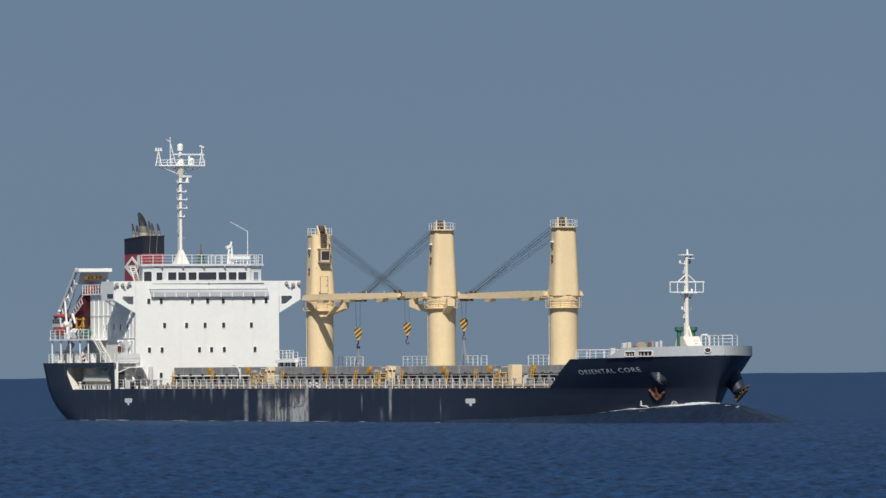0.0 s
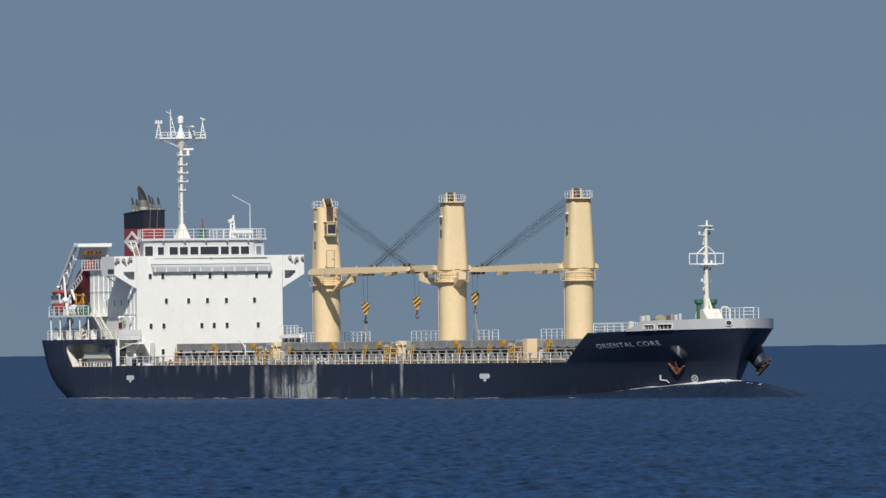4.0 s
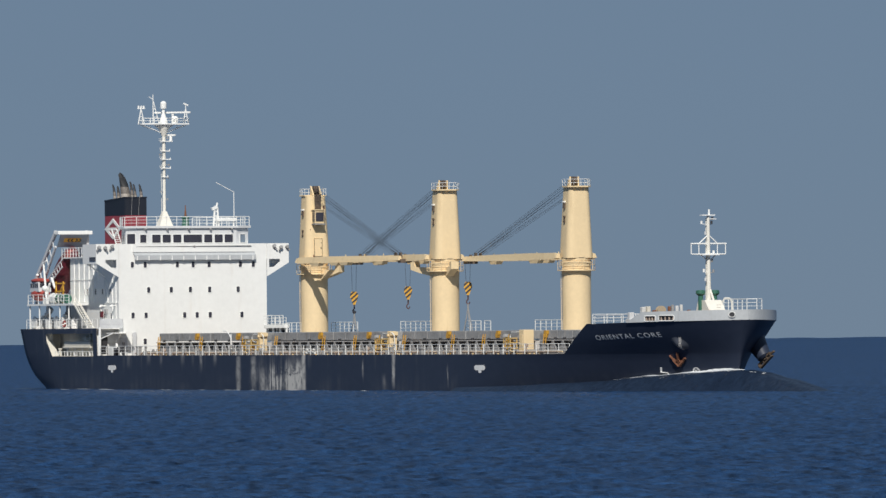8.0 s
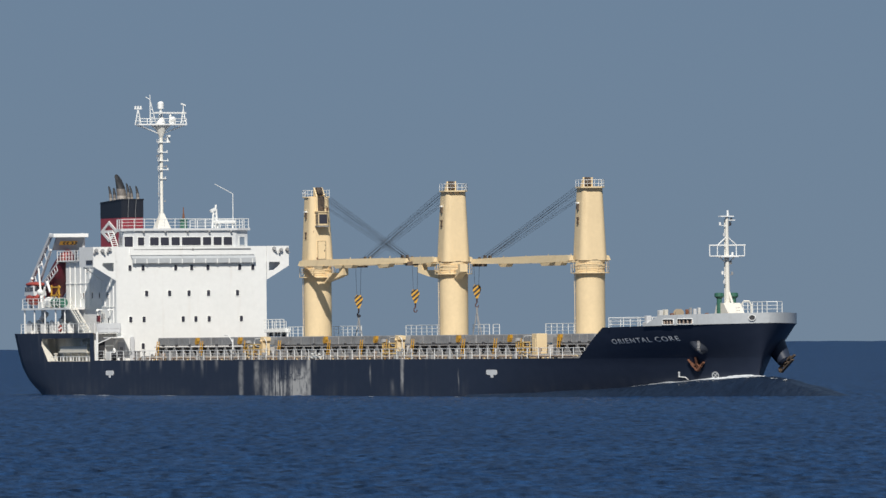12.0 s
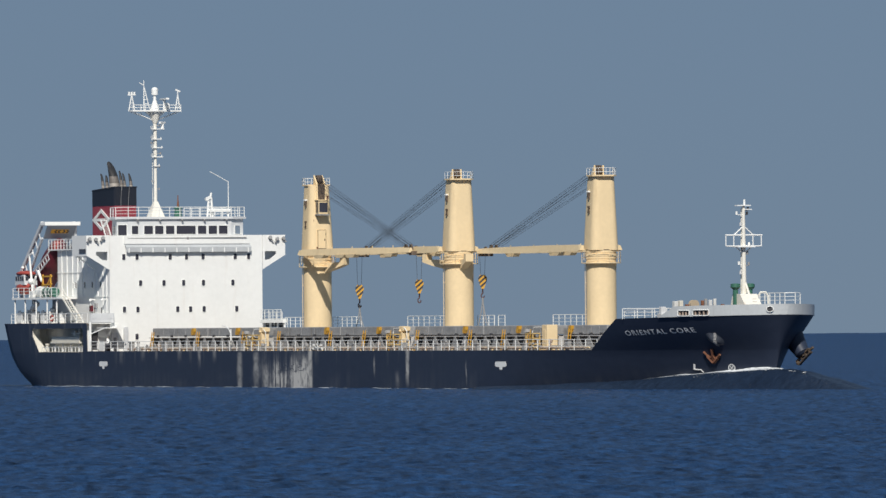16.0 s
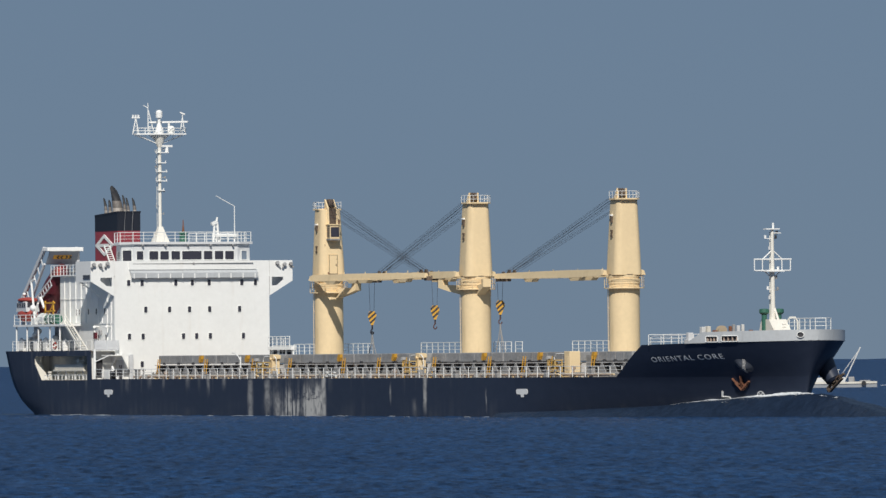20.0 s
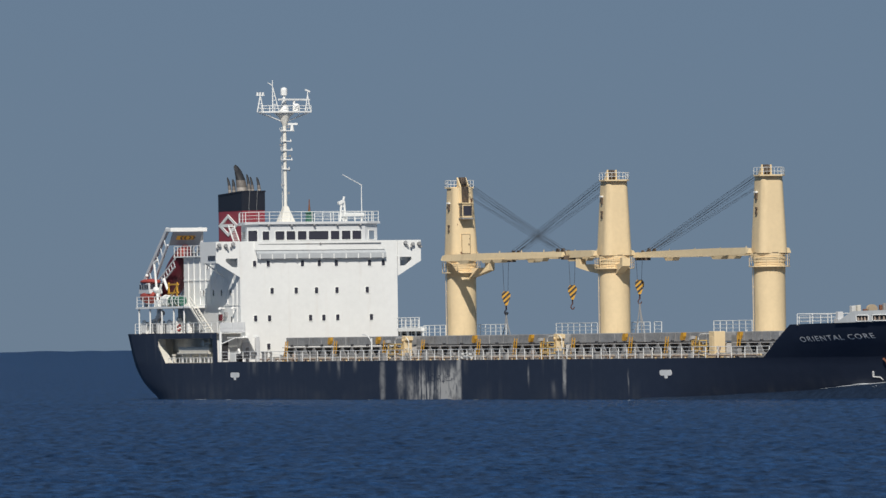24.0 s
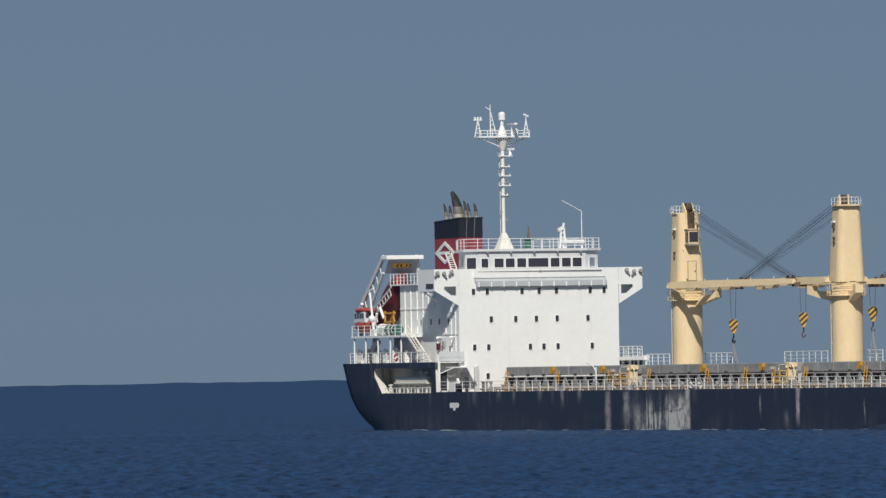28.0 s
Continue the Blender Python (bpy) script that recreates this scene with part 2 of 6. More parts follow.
def water_material(name, base, rough, chop=0.6, dashes=1.0):
    m = bpy.data.materials.new(name)
    m.use_nodes = True
    n, l = m.node_tree.nodes, m.node_tree.links
    p = n["Principled BSDF"]
    p.inputs["Base Color"].default_value = (*base, 1)
    p.inputs["Roughness"].default_value = rough
    p.inputs["IOR"].default_value = 1.333
    p.inputs["Specular IOR Level"].default_value = 0.35
    co = n.new("ShaderNodeTexCoord")
    ripple = n.new("ShaderNodeTexNoise")
    ripple.inputs["Scale"].default_value = 1.2
    ripple.inputs["Detail"].default_value = 4
    l.new(co.outputs["Object"], ripple.inputs["Vector"])
    b = n.new("ShaderNodeBump")
    b.inputs["Strength"].default_value = 1.0
    b.inputs["Distance"].default_value = chop
    l.new(ripple.outputs["Fac"], b.inputs["Height"])
    l.new(b.outputs[0], p.inputs["Normal"])
    patch = n.new("ShaderNodeTexNoise")
    patch.inputs["Scale"].default_value = 0.02
    patch.inputs["Detail"].default_value = 3
    l.new(co.outputs["Object"], patch.inputs["Vector"])
    mx = n.new("ShaderNodeMix")
    mx.data_type = 'RGBA'
    l.new(patch.outputs["Fac"], mx.inputs["Factor"])
    mx.inputs[6].default_value = (base[0] * 0.7, base[1] * 0.75, base[2] * 0.8, 1)
    mx.inputs[7].default_value = (base[0] * 1.3, base[1] * 1.25, base[2] * 1.2, 1)
    # short dashes along the wind: tone of steep wave faces put into the colour
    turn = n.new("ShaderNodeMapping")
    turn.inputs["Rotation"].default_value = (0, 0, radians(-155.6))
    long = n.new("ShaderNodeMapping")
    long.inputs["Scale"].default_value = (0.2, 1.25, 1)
    facet_tone = n.new("ShaderNodeTexNoise")
    facet_tone.inputs["Scale"].default_value = 1.0
    facet_tone.inputs["Detail"].default_value = 5
    facet_tone.inputs["Roughness"].default_value = 0.6
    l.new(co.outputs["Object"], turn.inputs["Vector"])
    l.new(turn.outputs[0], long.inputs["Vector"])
    l.new(long.outputs[0], facet_tone.inputs["Vector"])
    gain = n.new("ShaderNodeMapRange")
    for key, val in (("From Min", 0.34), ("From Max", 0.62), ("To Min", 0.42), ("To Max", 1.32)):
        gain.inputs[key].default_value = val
    l.new(facet_tone.outputs["Fac"], gain.inputs["Value"])
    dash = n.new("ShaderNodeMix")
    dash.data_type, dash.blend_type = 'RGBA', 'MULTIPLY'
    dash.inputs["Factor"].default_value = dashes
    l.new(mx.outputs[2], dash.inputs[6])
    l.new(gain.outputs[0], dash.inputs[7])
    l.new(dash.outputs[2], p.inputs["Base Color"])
    return m


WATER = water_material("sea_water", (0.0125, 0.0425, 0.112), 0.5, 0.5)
WASH_FOAM = mat("thin_foam", (0.40, 0.44, 0.47), 0.8, grain=0.15, scale=2.0)
# darker copy of the sea: the hull's reflection is put into its colour
REFLECTION_WATER = water_material("painted_reflection_water", (0.013, 0.024, 0.048), 0.4, 0.25, 0.25)
FOAM = mat("foam_white", (0.66, 0.69, 0.71), 0.8, grain=0.08, scale=2.0)


# ---- mesh helpers ----
def bm_new():
    return bmesh.new()


def box(bm, x0, x1, y0, y1, z0, z1, mi=0, bevel=0.0):
    vs = [bm.verts.new((x, y, z)) for x in (x0, x1) for y in (y0, y1) for z in (z0, z1)]
    fs = [bm.faces.new([vs[i] for i in q]) for q in ((0, 1, 3, 2), (4, 6, 7, 5), (0, 4, 5, 1), (2, 3, 7, 6), (0, 2, 6, 4), (1, 5, 7, 3))]
    for f in fs:
        f.material_index = mi
    if bevel:
        es = list({e for f in fs for e in f.edges})
        for f in bmesh.ops.bevel(bm, geom=es, offset=bevel, segments=2, affect='EDGES', profile=0.6)["faces"]:
            f.material_index = mi
    return vs


def rod(bm, a, b, r0, r1=None, seg=8, mi=0, cap=True):
    """A round bar or cone from a to b."""
    a, b = Vector(a), Vector(b)
    r1 = r0 if r1 is None else r1
    d = (b - a).normalized()
    u = d.orthogonal().normalized()
    w = d.cross(u)
    rings = []
    for c, r in ((a, r0), (b, r1)):
        rings.append([bm.verts.new(c + (u * math.cos(k * math.tau / seg) + w * math.sin(k * math.tau / seg)) * max(r, 0.002)) for k in range(seg)])
    for k in range(seg):
        f = bm.faces.new((rings[0][k], rings[0][(k + 1) % seg], rings[1][(k + 1) % seg], rings[1][k]))
        f.smooth, f.material_index = seg > 6, mi
    if cap:
        for q in (rings[0][::-1], rings[1]):
            f = bm.faces.new(q)
            f.material_index = mi
            for e in f.edges:
                e.smooth = False


def tube(bm, pts, r, seg=5, mi=0):
    """One round bar bent along a line of points."""
    pts = [Vector(p) for p in pts]
    rings = []
    for i, p in enumerate(pts):
        d = (pts[min(i + 1, len(pts) - 1)] - pts[max(i - 1, 0)]).normalized()
        u = d.cross(Vector((0, 0, 1)))
        u = u.normalized() if u.length > 0.1 else Vector((1, 0, 0))
        w = d.cross(u)
        rings.append([bm.verts.new(p + (u * math.cos(k * math.tau / seg) + w * math.sin(k * math.tau / seg)) * r) for k in range(seg)])
    for p, q in zip(rings, rings[1:]):
        for k in range(seg):
            bm.faces.new((p[k], p[(k + 1) % seg], q[(k + 1) % seg], q[k])).material_index = mi
    bm.faces.new(rings[0][::-1])
    bm.faces.new(rings[-1])


def beam(bm, a, b, w, h, mi=0):
    """A square bar from a to b, w across and h deep."""
    a, b = Vector(a), Vector(b)
    d = (b - a).normalized()
    up = Vector((0, 0, 1)) if abs(d.z) < 0.95 else Vector((1, 0, 0))
    s = d.cross(up).normalized() * w / 2
    t = s.cross(d).normalized() * h / 2
    q = [[bm.verts.new(c + i * s + j * t) for i, j in ((-1, -1), (1, -1), (1, 1), (-1, 1))] for c in (a, b)]
    for k in range(4):
        bm.faces.new((q[0][k], q[0][(k + 1) % 4], q[1][(k + 1) % 4], q[1][k])).material_index = mi
    bm.faces.new(q[0][::-1]).material_index = mi
    bm.faces.new(q[1]).material_index = mi


def slab(bm, pts, axis, lo, hi, mi=0):
    """A flat outline of two coordinates, drawn out along the third axis."""
    def put(p, v):
        c = list(p)
        c.insert("xyz".index(axis), v)
        return bm.verts.new(c)
    lower, upper = [put(p, lo) for p in pts], [put(p, hi) for p in pts]
    k = len(pts)
    for i in range(k):
        bm.faces.new((lower[i], lower[(i + 1) % k], upper[(i + 1) % k], upper[i])).material_index = mi
    bm.faces.new(lower[::-1]).material_index = mi
    bm.faces.new(upper).material_index = mi


def ball(bm, c, r, sx=1, sy=1, sz=1, mi=0, sub=2):
    made = bmesh.ops.create_icosphere(bm, subdivisions=sub, radius=r, matrix=Matrix.Translation(c) @ Matrix.Diagonal((sx, sy, sz, 1)))
    for v in made["verts"]:
        for f in v.link_faces:
            f.smooth, f.material_index = True, mi


def mesh_of(name, bm, mats):
    bmesh.ops.recalc_face_normals(bm, faces=bm.faces)
    me = bpy.data.meshes.new(name)
    bm.to_mesh(me)
    bm.free()
    for m in (mats if isinstance(mats, (list, tuple)) else [mats]):
        me.materials.append(m)
    return me


def part(name, bm, material, parent, label=""):
    ob = new(name, bm if isinstance(bm, bpy.types.Mesh) else mesh_of(name, bm, material))
    ob.parent = parent
    return tagged(ob, label=label)


def again(name, me, parent, at, rz=0.0, label=""):
    """One more object on the mesh me."""
    ob = part(name, me, None, parent, label)
    ob.matrix_basis = pose(*at, 0, 0, rz)
    return ob


def thing(name, label, category, at=(0, 0, 0), kind=""):
    ob = new(name)
    ob.matrix_basis = pose(*at)
    return tagged(ob, label, category, kind=kind)


# ---- the sea ----
def wave_height(x, y, step):
    """Wind waves on a low swell; waves too short for the grid there are left to the surface's own ripple."""
    rnd = np.random.RandomState(7)
    z = np.zeros_like(x)
    for k in range(84):
        length = 0.9 * (9 / 0.9) ** (k / 83)
        way = radians(335) + rnd.normal(0, 0.45)
        amp = 0.0125 * min(length, 1.3) * min(1.0, (1.3 / length) ** 0.95)
        phase = rnd.uniform(0, math.tau)
        w = np.clip(length / (1.6 * step) - 0.3, 0.1, 1)
        s = np.sin((x * math.cos(way) + y * math.sin(way)) * math.tau / length + phase)
        z += amp * w * (s + 0.3 * s * s - 0.15)
    return z


def far_sea(x, y, r):
    """The longer, steeper seas offshore, which make the horizon uneven."""
    rnd = np.random.RandomState(19)
    z = np.zeros_like(x)
    for k in range(26):
        length = 26 * (120 / 26) ** (k / 25)
        way = radians(335) + rnd.normal(0, 1.2)
        s = np.sin((x * math.cos(way) + y * math.sin(way)) * math.tau / length + rnd.uniform(0, math.tau))
        z += 0.055 * (s + 0.4 * s * s - 0.35)
    return z * np.clip((r - 1700) / 1800, 0, 1)


def build_sea():
    mid = radians(90 + 65.6)
    fine = np.linspace(-radians(5.2), radians(5.2), 690)
    coarse = np.linspace(radians(5.2), math.tau - radians(5.2), 46)[1:-1]
    ang = mid + np.concatenate([fine, coarse])
    rad, r = [0.02, 40, 100, 180, 230, 262], 300.0
    while r < 4900:
        rad.append(r)
        r += 0.48 * (r / 400) ** 1.25 if r < 960 else min(3.0 * (r / 960) ** 1.8, 12)
    rad.append(4920.0)
    rad = np.array(rad)
    step = np.gradient(rad)
    A, R = np.meshgrid(ang, rad)
    S = np.repeat(step[:, None], len(ang), 1)
    X, Y = R * np.cos(A), R * np.sin(A)
    Z = wave_height(X, Y, S) * np.clip((R - 262) / 30, 0, 1) + far_sea(X, Y, R)
    Z[:, len(fine):] *= 0.0
    nr, na = R.shape
    verts = np.stack([X, Y, Z], -1).reshape(-1, 3)
    i, j = np.meshgrid(np.arange(nr - 1), np.arange(na), indexing="ij")
    jn = (j + 1) % na
    quads = np.stack([i * na + j, i * na + jn, (i + 1) * na + jn, (i + 1) * na + j], -1).reshape(-1, 4)
    me = bpy.data.meshes.new("sea")
    me.vertices.add(len(verts))
    me.vertices.foreach_set("co", verts.ravel())
    me.loops.add(quads.size)
    me.loops.foreach_set("vertex_index", quads[:, ::-1].ravel())
    me.polygons.add(len(quads))
    me.polygons.foreach_set("loop_start", np.arange(0, quads.size, 4))
    me.polygons.foreach_set("use_smooth", np.ones(len(quads), bool))
    me.update(calc_edges=True)
    me.materials.append(WATER)
    return tagged(new("sea_water", me), "deep blue open sea with short wind waves", "sea", kind="structure")


SEA = build_sea()

# ---- the ship: x forward from the stern, y to port, z up from the waterline ----
SHIP = thing("cargo_ship", "navy-hulled bulk carrier with white deckhouse and three cream cranes under way", "ship")
LOOSE = []


def loose(ob, category):
    """Gear that lies or hangs on board: a thing of its own, carried along with the ship."""
    ob.parent = None
    LOOSE.append(ob)
    return tagged(ob, category=category)


HALF = 11.15
MAIN, POOP = 3.6, 6.5


def lerp_table(z, zs, vs):
    return float(np.interp(z, zs, vs))


def stern_x(z):
    return lerp_table(z, (-1.5, 0, 0.28, 0.81, 1.57, 2.57, 3.52, 4.52, 5.41, 6.59), (4.8, 3.75, 3.3, 2.1, 0.8, -0.25, -0.55, -0.9, -1.1, -1.4))


def stem_x(z):
    return lerp_table(z, (-1.5, 0, 1.8, 3.5, 5.2, 7.8), (154.8, 155.8, 156.6, 157.25, 158.15, 159.5))


def breadth(x, z):
    """Half breadth of the hull: flat sides, full quarters and a flared bow."""
    b = HALF
    if x > 112:
        n = lerp_table(z, (-1.5, 0, 3.45, 5.2, 6.7), (1.9, 2.0, 2.4, 2.7, 2.98))
        m = lerp_table(z, (0, 3.45, 5.2, 6.7), (1.0, 0.85, 0.68, 0.6))
        u = min((x - 112) / (stem_x(z) - 112), 1)
        b = HALF * (1 - u ** n) ** m
    elif x < 16:
        s = stern_x(z)
        u = max((16 - x) / (16 - s), 0)
        b = HALF - lerp_table(z, (-1.5, 0, 1.57, 2.57, 3.52, 4.52, 6.5), (1.6, 1.38, 1.1, 0.94, 0.7, 0.58, 0.35)) * min(u, 1) ** 2.2
    return max(b, 0.003)


def top_of(x):
    """Sheer: raised poop, long main deck, slope up to the forecastle."""
    if x <= 21.8:
        return POOP
    if x < 137.6:
        return MAIN
    if x < 142.2:
        return MAIN + (6.44 - MAIN) * (x - 137.6) / 4.6
    return 6.44 + 0.27 * (x - 142.2) / 16.4


ZROWS = [-1.5, -0.6, 0.0, 0.28, 0.7, 1.1, 1.5, 2.1, 2.8, 3.5, 3.6, 4.4, 5.25, 5.95, 6.5]
REC_X, REC_Z = (7.5, 20.8), (3.5, 5.95)


def recess_edge(z):
    """Slanted after edge of the mooring recess."""
    return lerp_table(z, (3.5, 5.25), (8.67, 6.9))


def hull_columns():
    cols = [("s", k) for k in (0, 0.12, 0.3, 0.55, 0.8, 1)]
    xs = [11, 14, 17, 20.8, 21.8, 21.9] + list(np.linspace(24, 110, 44)) + [112]
    cols += [("x", x) for x in xs]
    cols += [("b", k) for k in 1 - (1 - np.linspace(0, 1, 45)[1:]) ** 1.5]
    return cols


def col_x(c, z):
    kind, v = c
    if kind == "x":
        return v
    if kind == "s":
        return stern_x(z) + v * (recess_edge(z) - stern_x(z))
    return 112 + v * (stem_x(z) - 112)


def build_hull():
    bm = bm_new()
    cols = hull_columns()
    rows = ZROWS + [6.9]
    for side in (-1, 1):
        grid = {}
        for i, c in enumerate(cols):
            for j, z in enumerate(rows):
                x = col_x(c, min(z, 6.5))
                zz = min(z, top_of(x))
                x = col_x(c, zz)
                grid[i, j] = bm.verts.new((x, side * breadth(x, zz), zz))
        for i in range(len(cols) - 1):
            xm = (col_x(cols[i], 4.4) + col_x(cols[i + 1], 4.4)) / 2
            for j in range(len(rows) - 1):
                zm = (rows[j] + rows[j + 1]) / 2
                if REC_X[0] < xm < REC_X[1] and REC_Z[0] < zm < REC_Z[1]:
                    continue
                q = [grid[i, j], grid[i + 1, j], grid[i + 1, j + 1], grid[i, j + 1]]
                try:
                    bm.faces.new(q).smooth = True
                except ValueError:
                    pass
    # transom
    for j in range(len(ZROWS) - 1):
        p = [(stern_x(z), s * breadth(stern_x(z), z), z) for z, s in ((ZROWS[j], -1), (ZROWS[j], 1), (ZROWS[j + 1], 1), (ZROWS[j + 1], -1))]
        bm.faces.new([bm.verts.new(v) for v in p])
    bmesh.ops.remove_doubles(bm, verts=bm.verts, dist=0.01)
    bmesh.ops.dissolve_degenerate(bm, dist=0.005, edges=bm.edges)
    # plate thickness round the mooring recess
    for s in (-1, 1):
        y0, y1 = sorted((s * (HALF - 0.02), s * (HALF - 0.35)))
        box(bm, 6.9, 20.8, y0, y1, 5.95, 6.1)
        box(bm, 20.8, 21.0, y0, y1, 3.5, 6.0)
    return part("hull", bm, HULL, SHIP, "navy blue hull, scraped grey amidships, pale runs below the deck")


HULL_OB = build_hull()


def deck_plate(name, z, x0, x1, inset, material, label=""):
    """A deck that follows the hull's outline."""
    bm = bm_new()
    xs = list(np.linspace(x0, x1, 40))
    for a, b in zip(xs, xs[1:]):
        pa, pb = max(breadth(a, z) - inset, 0.05), max(breadth(b, z) - inset, 0.05)
        lo = [bm.verts.new(p) for p in ((a, -pa, z), (b, -pb, z), (b, pb, z), (a, pa, z))]
        bm.faces.new(lo)
    bmesh.ops.remove_doubles(bm, verts=bm.verts, dist=0.01)
    got = bmesh.ops.extrude_face_region(bm, geom=bm.faces[:])
    for v in got["geom"]:
        if isinstance(v, bmesh.types.BMVert):
            v.co.z -= 0.12
    return part(name, bm, material, SHIP, label)


deck_plate("main_deck", 3.52, 1.6, 142, 0.06, DECK, "red-brown painted main deck")
deck_plate("poop_deck", 6.48, -0.7, 21.7, 0.06, DECK, "painted poop deck over the mooring recess")
deck_plate("forecastle_deck", 6.34, 142.8, 157.6, 0.35, DECK)


def side_patch(name, parent, pts, thick, material, label=""):
    """A flat outline (x, z) laid on the starboard plating."""
    bm = bm_new()
    front = [bm.verts.new((x, -breadth(x, z) - thick, z)) for x, z in pts]
    back = [bm.verts.new((x, -breadth(x, z) + 0.05, z)) for x, z in pts]
    k = len(pts)
    bm.faces.new(front)
    for i in range(k):
        bm.faces.new((front[i], front[(i + 1) % k], back[(i + 1) % k], back[i]))
    return part(name, bm, material, parent, label)


# grey bulwark round the forecastle, with its two side openings
def build_bulwark():
    bm = bm_new()
    x0, x1 = 148.1, stem_x(6.7) + 0.03
    for s in (-1, 1):
        prev = None
        for t in 1 - (1 - np.linspace(0, 1, 91)) ** 1.6:
            x = x0 + t * (x1 - x0)
            h = min(max((x - x0) / 2.0, 0.03), 1.0) * 0.97
            y = s * (breadth(x, 6.66) + 0.03)
            ring = [(x, y, top_of(x) - 0.02 + f * h) for f in (0.0, 0.07, 0.58, 1.0)]
            if prev:
                xm = (prev[0][0] + ring[0][0]) / 2
                for k in range(3):
                    if k == 1 and (150.5 < xm < 151.75 or 152.05 < xm < 153.7):
                        continue
                    bm.faces.new([bm.verts.new(p) for p in (prev[k], ring[k], ring[k + 1], prev[k + 1])]).smooth = True
            prev = ring
    bmesh.ops.remove_doubles(bm, verts=bm.verts, dist=0.02)
    bmesh.ops.recalc_face_normals(bm, faces=bm.faces)
    bmesh.ops.solidify(bm, geom=bm.faces[:], thickness=0.1)
    for e in bm.edges:
        if len(e.link_faces) == 2 and e.calc_face_angle() > 0.6:
            e.smooth = False
    return part("bulwark", bm, BULWARK_GREY, SHIP, "pale grey forecastle bulwark")


build_bulwark()


# ---- railings ----
POST = None


def railing(pts, height=1.0, spacing=1.5, bars=3, material=WHITE, parent=SHIP, name="railing", r=0.026, label=""):
    """Bars along a line of points, with a post object every so often."""
    global POST
    if POST is None:
        b = bm_new()
        beam(b, (0, 0, 0), (0, 0, 1.0), 0.06, 0.06)
        POST = mesh_of("post", b, WHITE)
    spots = []
    for a, b in zip(pts, pts[1:]):
        a, b = Vector(a), Vector(b)
        n = max(1, round((b - a).length / spacing))
        spots += [a.lerp(b, i / n) for i in range(n)]
    spots.append(Vector(pts[-1]))
    rail = None
    for k in range(bars, 0, -1):
        bm = bm_new()
        tube(bm, [Vector(p) + Vector((0, 0, height * k / bars)) for p in pts], r * (1.3 if k == bars else 0.8))
        bar = part(name if rail is None else "rail_bar", bm, material, rail or parent, label if rail is None else "")
        rail = rail or bar
    for p in spots:
        o = part("post", POST, None, rail)
        o.matrix_basis = pose(*p) @ Matrix.Diagonal((1, 1, height, 1))
    return rail


for s in (-1, 1):
    edge = [(x, s * (breadth(x, MAIN) - 0.1), MAIN) for x in (22.6, 112, 117, 122, 126, 130, 134, 137.4)]
    railing(edge, 0.98, 1.8, r=0.02, label="white main deck railing" if s < 0 else "")
railing([(21.6, -10.95, POOP), (0.3, -10.7, POOP), (-0.6, -9.8, POOP), (-0.6, 9.8, POOP), (0.3, 10.7, POOP), (21.6, 10.95, POOP)], 1.0, 1.5)
railing([(143.2, -8.7, 6.4), (147.0, -7.5, 6.45)], 0.8, 1.2, material=LIGHT_GREY)
railing([(143.2, 9.2, 6.4), (147.0, 8.0, 6.5)], 0.95, 1.2)
railing([(143.4, -9.0, 6.4), (143.4, 9.0, 6.4)], 0.95, 1.5)
railing([(151.4, 1.0, 7.66), (156.4, 1.0, 7.66), (156.9, 1.8, 7.66), (155.9, 2.8, 7.66)], 1.0, 1.1, label="white pulpit railing on the bow platform")
bm = bm_new()
slab(bm, [(151.2, 0.9), (156.4, 0.9), (157.0, 1.8), (155.7, 3.1), (151.8, 3.5)], "z", 7.5, 7.66)
for x, y in ((151.6, 1.1), (152.2, 3.0), (155.9, 1.2), (155.4, 2.8)):
    rod(bm, (x, y, 6.3), (x, y, 7.55), 0.09)
part("bow_platform", bm, LIGHT_GREY, SHIP)

# ---- deckhouse ----
HX = 22.0


def window_mesh(w, h, glass=None):
    """A small framed port: proud rim, rounded corners, glass set back behind it."""
    b = bm_new()
    def ring(hw, hh, x):
        c = min(hw, hh) * (0.35 if w < 0.5 else 0.12)
        return [b.verts.new((x, y, z)) for y, z in ((-hw + c, -hh), (hw - c, -hh), (hw, -hh + c), (hw, hh - c), (hw - c, hh), (-hw + c, hh), (-hw, hh - c), (-hw, -hh + c))]
    o0, o1 = ring(w / 2 + 0.05, h / 2 + 0.05, -0.02), ring(w / 2 + 0.05, h / 2 + 0.05, 0.05)
    i1, i0 = ring(w / 2, h / 2, 0.05), ring(w / 2, h / 2, 0.012)
    for p, q in ((o0, o1), (o1, i1), (i1, i0)):
        for k in range(8):
            b.faces.new((p[k], p[(k + 1) % 8], q[(k + 1) % 8], q[k]))
    b.faces.new(i0).material_index = 1
    return mesh_of("window", b, [WHITE, glass or GLASS])


